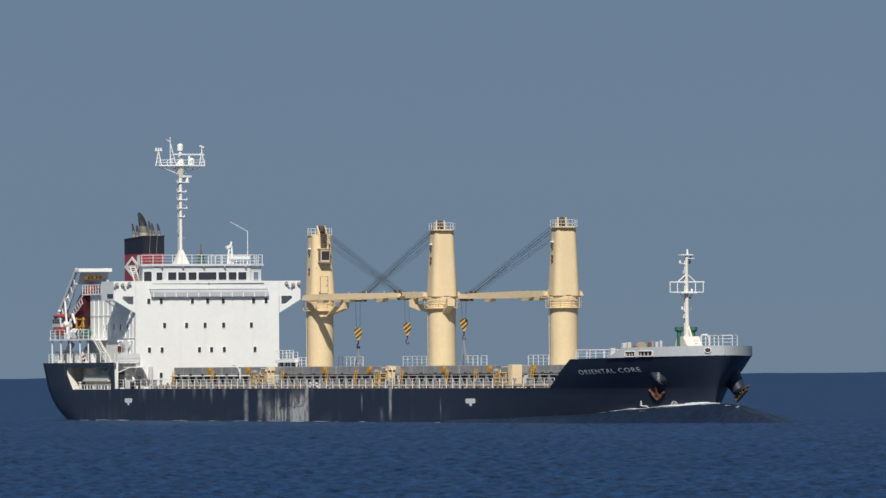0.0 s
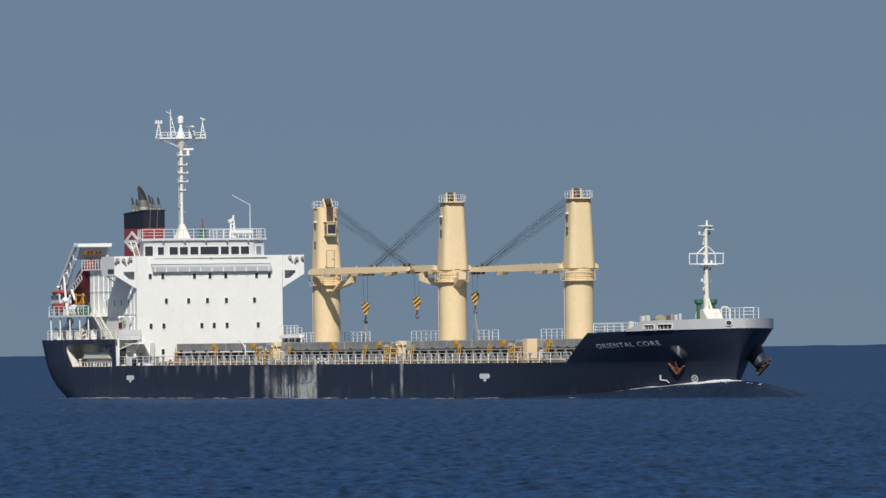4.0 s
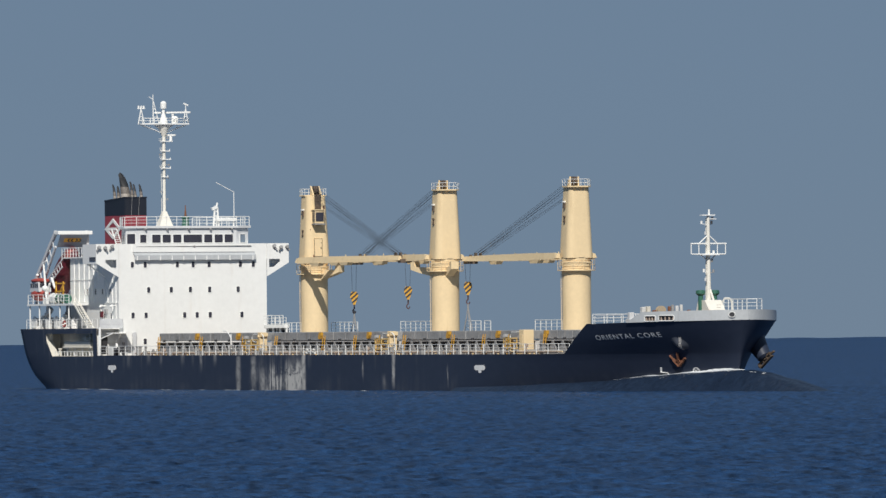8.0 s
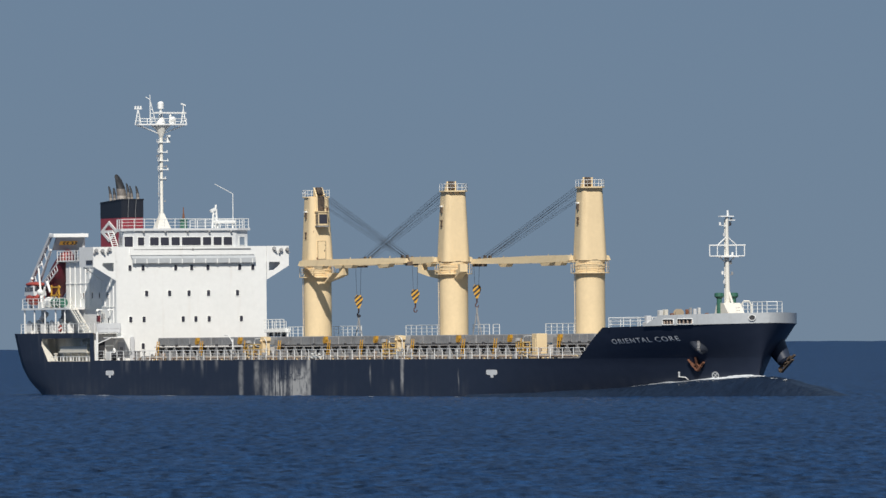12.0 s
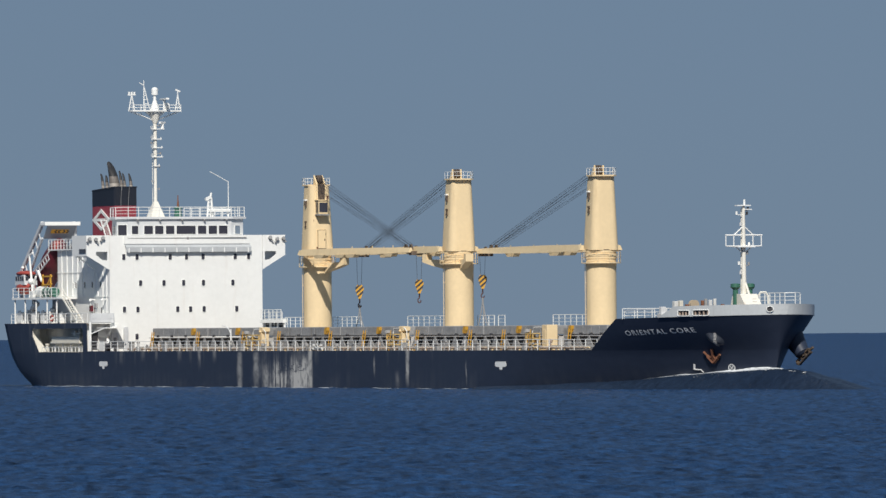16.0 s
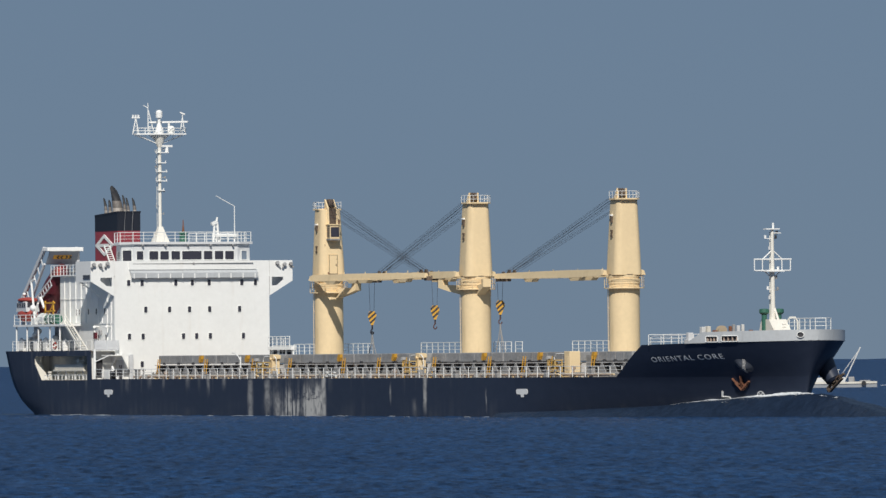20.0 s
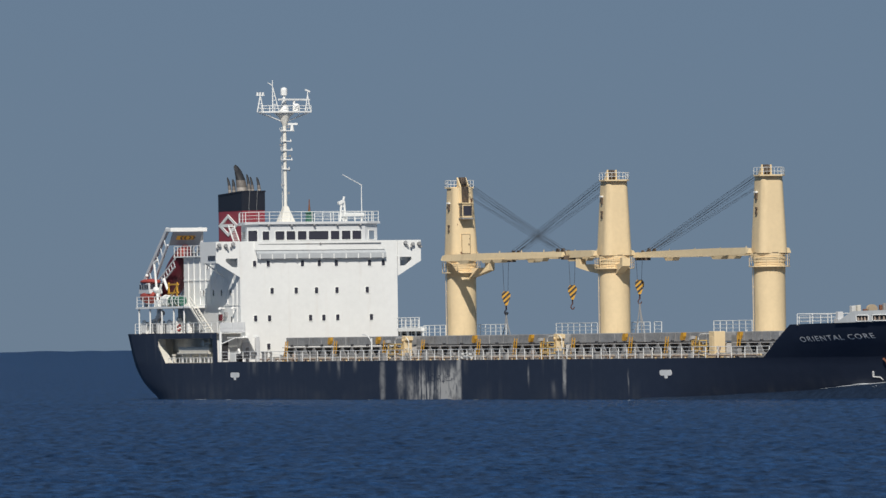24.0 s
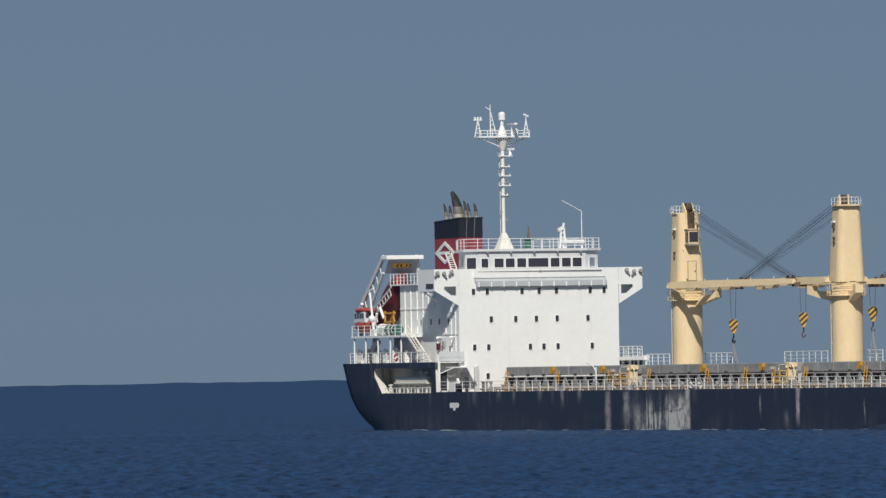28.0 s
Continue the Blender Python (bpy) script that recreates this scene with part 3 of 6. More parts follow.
def build_house():
    bm = bm_new()
    slab(bm, [(8.0, MAIN - 0.05), (HX, MAIN - 0.05), (HX, 15.5), (13.0, 15.5), (13.0, 14.2), (8.0, 14.2)], "y", -8.6, 8.55)
    house = part("deckhouse", bm, WHITE, SHIP, "white painted steel accommodation block")
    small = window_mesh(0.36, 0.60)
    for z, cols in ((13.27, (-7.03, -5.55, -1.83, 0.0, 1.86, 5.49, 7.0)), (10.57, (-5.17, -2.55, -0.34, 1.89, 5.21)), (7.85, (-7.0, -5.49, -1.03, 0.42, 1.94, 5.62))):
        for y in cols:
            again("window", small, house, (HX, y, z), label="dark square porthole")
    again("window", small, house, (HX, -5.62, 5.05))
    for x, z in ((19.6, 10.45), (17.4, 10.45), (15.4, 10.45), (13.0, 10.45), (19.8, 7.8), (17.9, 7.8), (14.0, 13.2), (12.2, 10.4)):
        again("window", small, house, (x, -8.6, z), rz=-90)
    # stiffeners up the side plating
    rib = bm_new()
    box(rib, -0.05, 0.05, -0.08, 0, 0, 1)
    rib = mesh_of("stiffener", rib, WHITE)
    for x, z0, z1 in ((9.2, 9.3, 14.2), (10.6, 9.3, 14.2), (12.1, 9.3, 14.2), (13.5, 9.3, 13.6), (14.8, 9.3, 13.4), (16.2, 11.9, 13.4), (18.9, 9.3, 11.8), (20.2, 6.6, 11.8), (21.2, 6.6, 11.4), (16.9, 6.6, 9.1), (18.0, 9.3, 11.8)):
        o = part("stiffener", rib, None, house)
        o.matrix_basis = pose(x, -8.6, z0) @ Matrix.Diagonal((1, 1, z1 - z0, 1))
    b = bm_new()
    for z, xa, xb in ((11.75, 8.0, 16.2), (9.2, 13.5, 21.9), (13.45, 13.0, 18.0)):
        box(b, xa, xb, -8.67, -8.6, z - 0.04, z + 0.04)
    part("deck_ledge", b, WHITE, house)
    # bridge front apron with its sloped wind shield and brackets
    b = bm_new()
    slab(b, [(HX, 14.55), (HX + 0.2, 14.5), (HX + 0.42, 14.28), (HX + 0.42, 13.78), (HX + 0.36, 13.74), (HX + 0.36, 14.2), (HX, 14.42)], "y", -6.9, 7.15)
    shield = part("wind_shield", b, BULWARK_GREY, house, "sloped grey wind deflector under the bridge windows")
    br = bm_new()
    slab(br, [(HX + 0.02, 14.3), (HX + 0.46, 14.2), (HX + 0.46, 13.72), (HX + 0.38, 13.72), (HX + 0.02, 13.95)], "y", -0.05, 0.05)
    br = mesh_of("bracket", br, WHITE)
    for k in range(11):
        again("bracket", br, house, (0, -6.6 + 1.34 * k, 0))
    b = bm_new()
    box(b, HX - 0.1, HX + 0.12, -7.0, 7.1, 14.62, 15.5)
    part("bridge_bulwark", b, WHITE, house)
    b = bm_new()
    rod(b, (HX + 0.1, -6.6, 15.2), (HX + 0.22, 6.7, 15.25), 0.04)
    rod(b, (HX + 0.12, 0.1, 15.2), (HX + 0.2, 0.1, 15.2), 0.12)
    part("handrail", b, GREY, house)
    return house


build_house()


def build_wing(s):
    """An open bridge wing on its diagonal bracket."""
    bm = bm_new()
    y = lambda v: s * v
    x0, x1 = 18.1, HX
    box(bm, x0, x1, *sorted((y(8.55), y(11.15))), 13.86, 14.0)
    # front bulwark and bracket with the cut-out between
    outer = [(8.62, 15.5), (11.15, 15.5), (11.15, 13.42), (8.62, 11.95)]
    hole = [(8.85, 13.82), (10.1, 13.82), (10.15, 13.55), (9.45, 12.98), (8.85, 12.92)]
    for xa, xb in ((x1 - 0.12, x1 + 0.02),):
        ring = lambda pts, x: [bm.verts.new((x, y(a), z)) for a, z in pts]
        A, B = ring(outer, xb), ring(outer, xa)
        C, D = ring(hole, xb), ring(hole, xa)
        for f, g in ((A, C), (B, D)):
            bm.faces.new((f[0], f[1], g[1], g[0]))
            bm.faces.new((f[1], f[2], g[2], g[1]))
            bm.faces.new((f[2], f[3], g[3], g[2]))
            bm.faces.new((f[3], g[4], g[3]))
            bm.faces.new((f[3], f[0], g[0], g[4]))
        for p, q in ((A, B), (C, D)):
            for k in range(len(p)):
                bm.faces.new((p[k], p[(k + 1) % len(p)], q[(k + 1) % len(p)], q[k]))
    # closed end and the sloping soffit
    box(bm, x0, x1, *sorted((y(11.07), y(11.17))), 13.4, 15.5)
    slab(bm, [(11.15, 13.7), (11.15, 13.82), (8.6, 12.02), (8.6, 11.9)] if s > 0 else [(-11.15, 13.7), (-11.15, 13.82), (-8.6, 12.02), (-8.6, 11.9)], "x", x0, x0 + 0.14)
    box(bm, x0, x0 + 0.1, *sorted((y(8.55), y(11.15))), 14.0, 15.5)
    slab(bm, [(s * a, z) for a, z in ((8.6, 12.7), (8.6, 13.9), (10.6, 13.9), (10.6, 13.5), (9.6, 12.8))], "x", x1 - 1.1, x1 - 1.0)
    wing = part("bridge_wing", bm, WHITE, SHIP, "open white bridge wing on a diagonal bracket")
    return wing


WINGS = [build_wing(-1), build_wing(1)]
bm = bm_new()
box(bm, 20.1, 21.8, -11.23, -11.17, 13.68, 14.12)
part("side_window", bm, GLASS, WINGS[0])
for w, s in zip(WINGS, (-1, 1)):
    for k, (yy, zz, d) in enumerate(((10.9, 15.1, 0.3), (10.2, 15.05, -0.25), (9.4, 15.2, 0.3))):
        b = bm_new()
        beam(b, (22.1, s * yy, zz), (22.25, s * (yy + d), zz - 0.35), 0.16, 0.14)
        rod(b, (22.1, s * yy, zz), (22.3, s * yy, zz + 0.06), 0.2)
        part("bridge_lamp", b, GREY, w)


def build_wheelhouse():
    bm = bm_new()
    pts = [(12.0, -4.0), (18.0, -6.6), (20.2, -7.0), (21.7, -6.35), (21.7, 5.2), (21.0, 6.85), (17.6, 6.85), (12.0, 4.2)]
    slab(bm, pts, "z", 15.45, 17.25)
    big = [(11.6, -4.2), (17.9, -6.85), (20.25, -7.25), (21.95, -6.5), (21.95, 5.3), (21.2, 7.1), (17.5, 7.1), (11.6, 4.4)]
    slab(bm, big, "z", 17.18, 17.42)
    wh = part("wheelhouse", bm, HOUSE_GREY, SHIP, "white wheelhouse with a row of dark windows")
    for y, w in ((-5.63, 0.72), (-4.11, 0.98), (-2.92, 0.95), (-1.69, 0.95), (0.1, 2.15), (1.9, 0.95), (3.11, 0.95), (4.28, 0.98)):
        again("window", window_mesh(w, 0.86), wh, (21.72, y, 16.05), label="dark raked bridge window")
    o = again("window", window_mesh(0.8, 0.86, PALE_PANE), wh, (21.37, 6.05, 16.05), rz=23)
    o = again("window", window_mesh(1.25, 1.15), wh, (20.95, -6.68, 16.0), rz=-66.6)
    b = bm_new()
    for k in range(5):
        box(b, 18.6, 19.6, -6.93, -6.75, 15.75 + 0.16 * k, 15.83 + 0.16 * k)
    part("louvre", b, GREY, wh)
    for k in range(5):
        b = bm_new()
        rod(b, (21.85, -5.4 + k * 2.5, 17.12), (22.05, -5.4 + k * 2.5, 17.0), 0.13, 0.09)
        part("roof_lamp", b, GREY, wh)
    return wh


build_wheelhouse()
railing([(11.7, -4.1, 17.4), (17.9, -6.75, 17.4), (20.25, -7.15, 17.4), (21.8, -6.4, 17.4), (21.8, 5.2, 17.4), (21.1, 6.95, 17.4), (17.5, 6.95, 17.4), (11.7, 4.2, 17.4)], 1.0, 1.15)


def build_mast():
    bm = bm_new()
    slab_pts = [(13.3, -0.8), (14.7, -0.8), (14.7, 0.8), (13.3, 0.8)]
    base = [bm.verts.new((x, y, 17.4)) for x, y in slab_pts]
    tip = [bm.verts.new((14.0 + (x - 14) * 0.25, y * 0.25, 19.1)) for x, y in slab_pts]
    for k in range(4):
        bm.faces.new((base[k], base[(k + 1) % 4], tip[(k + 1) % 4], tip[k]))
    rod(bm, (14, 0, 18.9), (14, 0, 24.2), 0.18, 0.165, 12)
    rod(bm, (14, 0, 24.0), (14, 0, 27.6), 0.2, 0.19, 12)
    rod(bm, (14, 0, 27.2), (14, 0, 28.5), 0.22, 0.75, 12)
    rod(bm, (13.6, -0.15, 18), (13.6, -0.15, 27), 0.03)
    rod(bm, (13.6, 0.15, 18), (13.6, 0.15, 27), 0.03)
    mast = part("radar_mast", bm, WARM_WHITE, SHIP, "tall white radar mast with a railed top platform")
    b = bm_new()
    slab(b, [(13.5, -2.7), (14.5, -2.7), (14.9, 0), (14.5, 2.8), (13.5, 2.8), (13.2, 0)], "z", 28.46, 28.6)
    for y in (-2.6, 2.6):
        for x in (13.6, 14.4):
            beam(b, (x, y, 28.44), (14, y * 0.08, 27.55), 0.06, 0.08)
        beam(b, (14, y * 0.62, 28.44), (14, y * 0.55, 28.0), 0.04, 0.05)
        slab(b, [(0.05 * y, 27.6), (0.45 * y, 28.44), (0.0, 28.44)], "x", 13.97, 14.03)
    part("mast_platform", b, WHITE, mast)
    for z, w, f in ((26.65, 1.0, 1.5), (25.6, 0.9, 0.6), (24.7, 0.9, 0.9), (23.75, 0.9, 0.9), (22.8, 0.6, 0.3)):
        b = bm_new()
        box(b, 13.8, 14.35, -w * 0.42, w * 0.5 + f * 0.28, z - 0.045, z + 0.045)
        rod(b, (14.2, w * 0.46 + f * 0.28, z - 0.12), (14.2, w * 0.46 + f * 0.28, z + 0.2), 0.05)
        tube(b, [(14.2, -w * 0.4, z), (14.2, -w * 0.6, z + 0.12), (14.2, -w * 0.6, z + 0.3)], 0.035)
        part("lamp_bracket", b, WHITE, mast)
    for z, y, s in ((27.0, 0.42, 0.1), (25.2, -0.5, 0.1), (24.1, 0.55, 0.12), (22.7, 0.45, 0.1), (21.2, -0.42, 0.1), (20.4, 0.36, 0.09)):
        b = bm_new()
        beam(b, (14.1, 0, z), (14.1, y, z), 0.06, 0.06)
        rod(b, (14.1, y, z - 0.1), (14.1, y, z + 0.12), s * 0.75, s * 0.75, 10)
        part("navigation_lamp", b, GREY, mast)
    # satellite dome on its cone
    b = bm_new()
    rod(b, (14, 0, 28.6), (14, 0, 29.6), 0.5, 0.2, 12)
    rod(b, (14, 0, 29.6), (14, 0, 30.25), 0.17, 0.15, 10)
    rod(b, (14, 0, 30.2), (14, 0, 30.75), 0.33, 0.35, 14)
    ball(b, (14, 0, 30.75), 0.35, sz=0.75)
    part("satellite_dome", b, WHITE, mast)
    b = bm_new()
    ball(b, (14.3, 1.25, 29.05), 0.34)
    rod(b, (14.3, 1.25, 28.6), (14.3, 1.25, 28.85), 0.2)
    part("small_dome", b, WHITE, mast)
    # signal halyard pole
    b = bm_new()
    rod(b, (13.0, -0.8, 28.5), (13.0, -0.8, 31.75), 0.07, 0.04)
    rod(b, (13.0, -0.1, 28.5), (13.0, -0.75, 31.0), 0.05)
    beam(b, (13.0, -0.8, 31.2), (13.0, -1.3, 31.5), 0.07, 0.07)
    for k in range(5):
        rod(b, (13.0, -0.78, 28.9 + 0.42 * k), (13.0, -0.15 - 0.13 * k, 28.9 + 0.42 * k), 0.035)
    part("signal_pole", b, WHITE, mast)
    for y, lean in ((-2.6, 0.35), (2.6, -0.3)):
        b = bm_new()
        rod(b, (14, y - lean, 28.5), (14, y, 30.2), 0.06)
        rod(b, (14, y + lean, 28.5), (14, y, 30.2), 0.06)
        for k in range(3):
            rod(b, (14, y - lean * (1 - (k + 1) / 4), 28.5 + 0.42 * (k + 1)), (14, y + lean * (1 - (k + 1) / 4), 28.5 + 0.42 * (k + 1)), 0.035)
        if y < 0:
            for k in (-0.3, 0, 0.3):
                rod(b, (14, y + k, 30.15), (14, y + k, 30.5), 0.11)
            beam(b, (14, y - 0.45, 30.2), (14, y + 0.45, 30.2), 0.1, 0.1)
        else:
            beam(b, (14, y - 0.25, 30.75), (14, y + 0.25, 30.55), 0.16, 0.16)
            rod(b, (14, y, 30.1), (14, y, 30.7), 0.05)
        part("antenna_frame", b, WHITE, mast)
    railing([(13.55, -2.65, 28.6), (14.45, -2.65, 28.6), (14.85, 0, 28.6), (14.45, 2.75, 28.6), (13.55, 2.75, 28.6), (13.3, 0, 28.6), (13.55, -2.65, 28.6)], 0.55, 1.3, bars=2, parent=SHIP, name="mast_railing", r=0.02)
    # scanners: a pedestal, and the bar that turns on it
    b = bm_new()
    rod(b, (14.2, 1.0, 28.6), (14.2, 1.0, 29.5), 0.16, 0.12)
    part("scanner_pedestal", b, WHITE, mast)
    b = bm_new()
    rod(b, (14.2, 0.75, 26.68), (14.2, 0.75, 27.2), 0.2, 0.15)
    part("scanner_pedestal", b, WHITE, mast)
    b = bm_new()
    box(b, -0.16, 0.16, -2.05, 2.05, -0.08, 0.1, bevel=0.03)
    rod(b, (0, 0, -0.3), (0, 0, -0.1), 0.14)
    sc = part("radar_scanner", b, WHITE, mast, "long white radar bar turning on its pedestal")
    sc.matrix_basis = pose(14.2, 1.0, 29.75)
    b = bm_new()
    box(b, -0.12, 0.12, -0.6, 0.6, -0.15, 0.06, bevel=0.03)
    sc2 = part("radar_scanner", b, WHITE, mast, "short white radar bar below the platform")
    sc2.matrix_basis = pose(14.2, 0.75, 27.35)
    return mast, sc, sc2


MAST, SCANNER, SCANNER_LOW = build_mast()


def build_roof_things():
    b = bm_new()
    rod(b, (20, 5.65, 17.4), (20, 5.65, 21.1), 0.055, 0.04)
    rod(b, (20, 5.65, 21.05), (20.2, 3.5, 22.1), 0.04)
    part("whip_antenna", b, WHITE, SHIP)
    b = bm_new()
    for y in (2.6, 3.3):
        rod(b, (20.4, y, 17.4), (20.4, 2.95 + (y - 2.95) * 0.4, 20.0), 0.12)
    for k in range(5):
        rod(b, (20.4, 2.62 + 0.05 * k, 17.8 + 0.42 * k), (20.4, 3.28 - 0.05 * k, 17.8 + 0.42 * k), 0.05)
    beam(b, (20.4, 2.45, 19.75), (20.4, 3.0, 20.0), 0.35, 0.3)
    rod(b, (20.4, 3.0, 19.9), (20.4, 3.1, 20.45), 0.12)
    part("signal_mast", b, WHITE, SHIP).location = (0, 0.45, -0.55)
    b = bm_new()
    box(b, 20.2, 20.8, 3.2, 5.6, 17.9, 18.25, bevel=0.08)
    for y in (3.4, 5.4):
        rod(b, (20.5, y, 17.4), (20.5, y, 17.95), 0.1)
    part("gear_locker", b, WHITE, SHIP)
    b = bm_new()
    rod(b, (17.8, 0.9, 17.4), (17.8, 0.9, 18.3), 0.42, 0.36, 12)
    rod(b, (17.8, 0.9, 18.3), (17.8, 0.9, 18.5), 0.5, 0.3, 12)
    part("compass_binnacle", b, GREEN, SHIP)
    b = bm_new()
    rod(b, (17.8, 0.9, 18.5), (17.8, 0.9, 19.1), 0.14, 0.08, 10)
    rod(b, (17.8, 0.9, 19.1), (17.8, 0.9, 19.7), 0.07, 0.05, 8)
    part("whistle", b, RUST, SHIP)
    # funnel
    b = bm_new()
    def sect(z, g=0.0):
        return [(2.7 - g, -2.4), (2.7 - g, -0.5), (3.4, -0.2 + g), (9.3 + g, -0.2 + g), (9.35 + g, -2.5 - g), (9.2, -2.65 - g), (3.4, -2.65 - g)]
    slab(b, sect(0), "z", 13.8, 18.75, 0)
    f = part("funnel", b, RED, SHIP, "squared funnel, red below and navy black above")
    b = bm_new()
    slab(b, sect(0, 0.03), "z", 18.75, 20.65)
    slab(b, sect(0, 0.08), "z", 20.6, 20.75)
    for v in b.verts:
        if v.co.z > 20:
            v.co.z -= 0.05 * (9.35 - v.co.x)
    part("funnel_top", b, NAVY_TOP, f)
    b = bm_new()
    c, zc = 5.8, 17.3
    slab(b, [(c - 2.0, zc - 0.15), (c + 1.0, zc - 0.15), (c + 1.0, zc + 0.15), (c - 2.0, zc + 0.15)], "y", -2.73, -2.64)
    for w0, w1 in ((2.4, 1.65),):
        A = [(c - w0, zc), (c, zc - w0 * 0.47), (c + w0, zc), (c, zc + w0 * 0.47)]
        Bq = [(c - w1, zc), (c, zc - w1 * 0.47), (c + w1, zc), (c, zc + w1 * 0.47)]
        for k in range(4):
            q = [A[k], A[(k + 1) % 4], Bq[(k + 1) % 4], Bq[k]]
            slab(b, q, "y", -2.74, -2.64)
    part("funnel_emblem", b, MARK, f, "plain white diamond outline with a bar across")
    b = bm_new()
    box(b, 2.75, 8.03, -2.6, 1.6, 9.03, 13.85)
    part("funnel_casing", b, WHITE, SHIP, "white engine casing below the funnel")
    for y in (-2.0, -1.15):
        b = bm_new()
        tube(b, [(9.46, y, 15.6), (9.46, y, 19.2), (9.46, y + 0.12, 20.8)], 0.02)
        part("drain_pipe", b, GREY, f)
    for x, y, z, r, lean in ((7.2, -1.75, 23.15, 0.56, 1.2), (5.3, -2.25, 22.1, 0.17, 0.5), (5.9, -2.05, 21.9, 0.19, 0.2), (8.0, -1.3, 22.35, 0.18, 0.5), (8.3, -1.05, 22.1, 0.16, 0.5), (8.9, -0.6, 22.05, 0.18, 0.5)):
        # a bent pipe, cut off aslant at its sooty mouth
        b = bm_new()
        rings = []
        for i in range(11):
            u = i / 10
            c = Vector((x - lean * u ** 1.9, y, 20.6 + (z - 20.6) * u))
            rr = r * (1.0 - 0.42 * u ** 1.6)
            tip = 0.55 * r * u ** 3
            rings.append([b.verts.new(c + Vector((math.cos(a) * rr, math.sin(a) * rr, -tip * math.cos(a) - (0.25 * r if i == 10 else 0) * abs(math.sin(a))))) for a in [math.tau * k / 16 for k in range(16)]])
        for i, (p, q) in enumerate(zip(rings, rings[1:])):
            for k in range(16):
                fc = b.faces.new((p[k], p[(k + 1) % 16], q[(k + 1) % 16], q[k]))
                fc.smooth, fc.material_index = True, 0 if i < 2 else 2 if i < 5 else 1
        b.faces.new(rings[-1]).material_index = 1
        part("exhaust_pipe", b, [PIPE, SOOT, SMOKED], f, "sooty bent exhaust pipe")


build_roof_things()

# ---- hatches ----
def stay_mesh():
    b = bm_new()
    slab(b, [(-1.02, 0.0), (1.02, 0.0), (1.02, 0.22), (0.1, 1.3), (-0.1, 1.3), (-1.02, 0.22)], "y", -0.78, -0.72)
    box(b, -0.05, 0.05, -0.72, 0.0, 0.0, 1.3)
    return mesh_of("coaming_stay", b, STAY_GREY)


STAY = stay_mesh()
LUG = bm_new()
slab(LUG, [(-0.3, 0.05), (-0.35, 0.3), (-0.1, 0.72), (0.35, 0.72), (0.3, 0.4), (0.05, 0.05)], "y", -0.3, 0.0)
box(LUG, -0.45, -0.2, -0.22, -0.05, 0.0, 0.2, bevel=0.04)
LUG = mesh_of("lifting_lug", LUG, YELLOW)
LADDER = bm_new()
for dx in (-0.26, 0.26):
    beam(LADDER, (dx, -0.6, 0), (dx, -0.35, 1.95), 0.07, 0.07)
for k in range(5):
    rod(LADDER, (-0.26, -0.57 + 0.05 * k, 0.3 + 0.34 * k), (0.26, -0.57 + 0.05 * k, 0.3 + 0.34 * k), 0.035)
LADDER = mesh_of("ladder", LADDER, YELLOW)
HATCHES = ((28.6, 57.2), (59.9, 91.2), (93.0, 124.2), (126.8, 135.5))
LADDER_X = (30.2, 41.9, 53.4, 62.1, 74.6, 82.6, 88.5, 95.0, 107.0, 114.4, 120.0, 128.8)
LUG_X = (39.6, 50.8, 72.6, 85.0, 104.8, 116.7, 128.0)
HW = 6.2


def build_hatch(x0, x1):
    bm = bm_new()
    box(bm, x0, x1, -HW - 0.1, HW + 0.1, MAIN - 0.05, 4.88)
    box(bm, x0 - 0.1, x1 + 0.1, -HW - 0.85, -HW - 0.1, 4.88, 4.96)
    box(bm, x0 - 0.1, x1 + 0.1, HW + 0.1, HW + 0.75, 4.88, 4.96)
    hatch = part("cargo_hatch", bm, COAMING, SHIP, "grey hatch coaming with triangular stays and yellow ladders")
    n = max(1, round((x1 - x0) / 14.6))
    w = (x1 - x0) / n
    for k in range(n):
        b = bm_new()
        a = x0 + k * w
        box(b, a + 0.08, a + w - 0.08, -HW - 0.5, HW + 0.5, 5.04, 5.9, bevel=0.09)
        for j in range(1, 5):
            box(b, a + w * j / 5 - 0.05, a + w * j / 5 + 0.05, -HW - 0.54, -HW - 0.45, 5.12, 5.84)
        part("hatch_cover", b, GREY, hatch, "weathered grey steel hatch cover panel")
        for j in (0.12, 0.37, 0.62, 0.87):
            b = bm_new()
            box(b, a + w * j - 0.12, a + w * j + 0.12, -HW - 0.72, -HW - 0.48, 4.98, 5.2, bevel=0.03)
            part("cleat", b, DARK, hatch)
    m = int((x1 - x0) / 2.15)
    for k in range(m):
        again("coaming_stay", STAY, hatch, (x0 + 0.9 + k * (x1 - x0 - 1.8) / (m - 1), -HW - 0.12, MAIN - 0.02))
    for x in LADDER_X:
        if x0 < x < x1:
            again("ladder", LADDER, hatch, (x, -HW - 0.75, MAIN - 0.02), label="yellow coaming ladder")
    for x in LUG_X:
        if x0 < x < x1:
            again("lifting_lug", LUG, hatch, (x, -HW - 0.5, 5.15), label="yellow hatch lifting gear")
    # pipes along the deck beside the coaming
    for yy, zz, m in ((-8.3, 3.95, STAY_GREY), (-8.8, 3.85, CREAM), (-9.2, 3.8, WORN_IRON)):
        b = bm_new()
        rod(b, (x0 - 0.5, yy, zz), (x1 + 0.5, yy, zz), 0.09, seg=8)
        for k in range(int((x1 - x0) / 3)):
            box(b, x0 + 1 + 3 * k, x0 + 1.15 + 3 * k, yy - 0.1, yy + 0.1, MAIN - 0.1, zz - 0.02)
        part("deck_pipe", b, m, hatch)
    return hatch


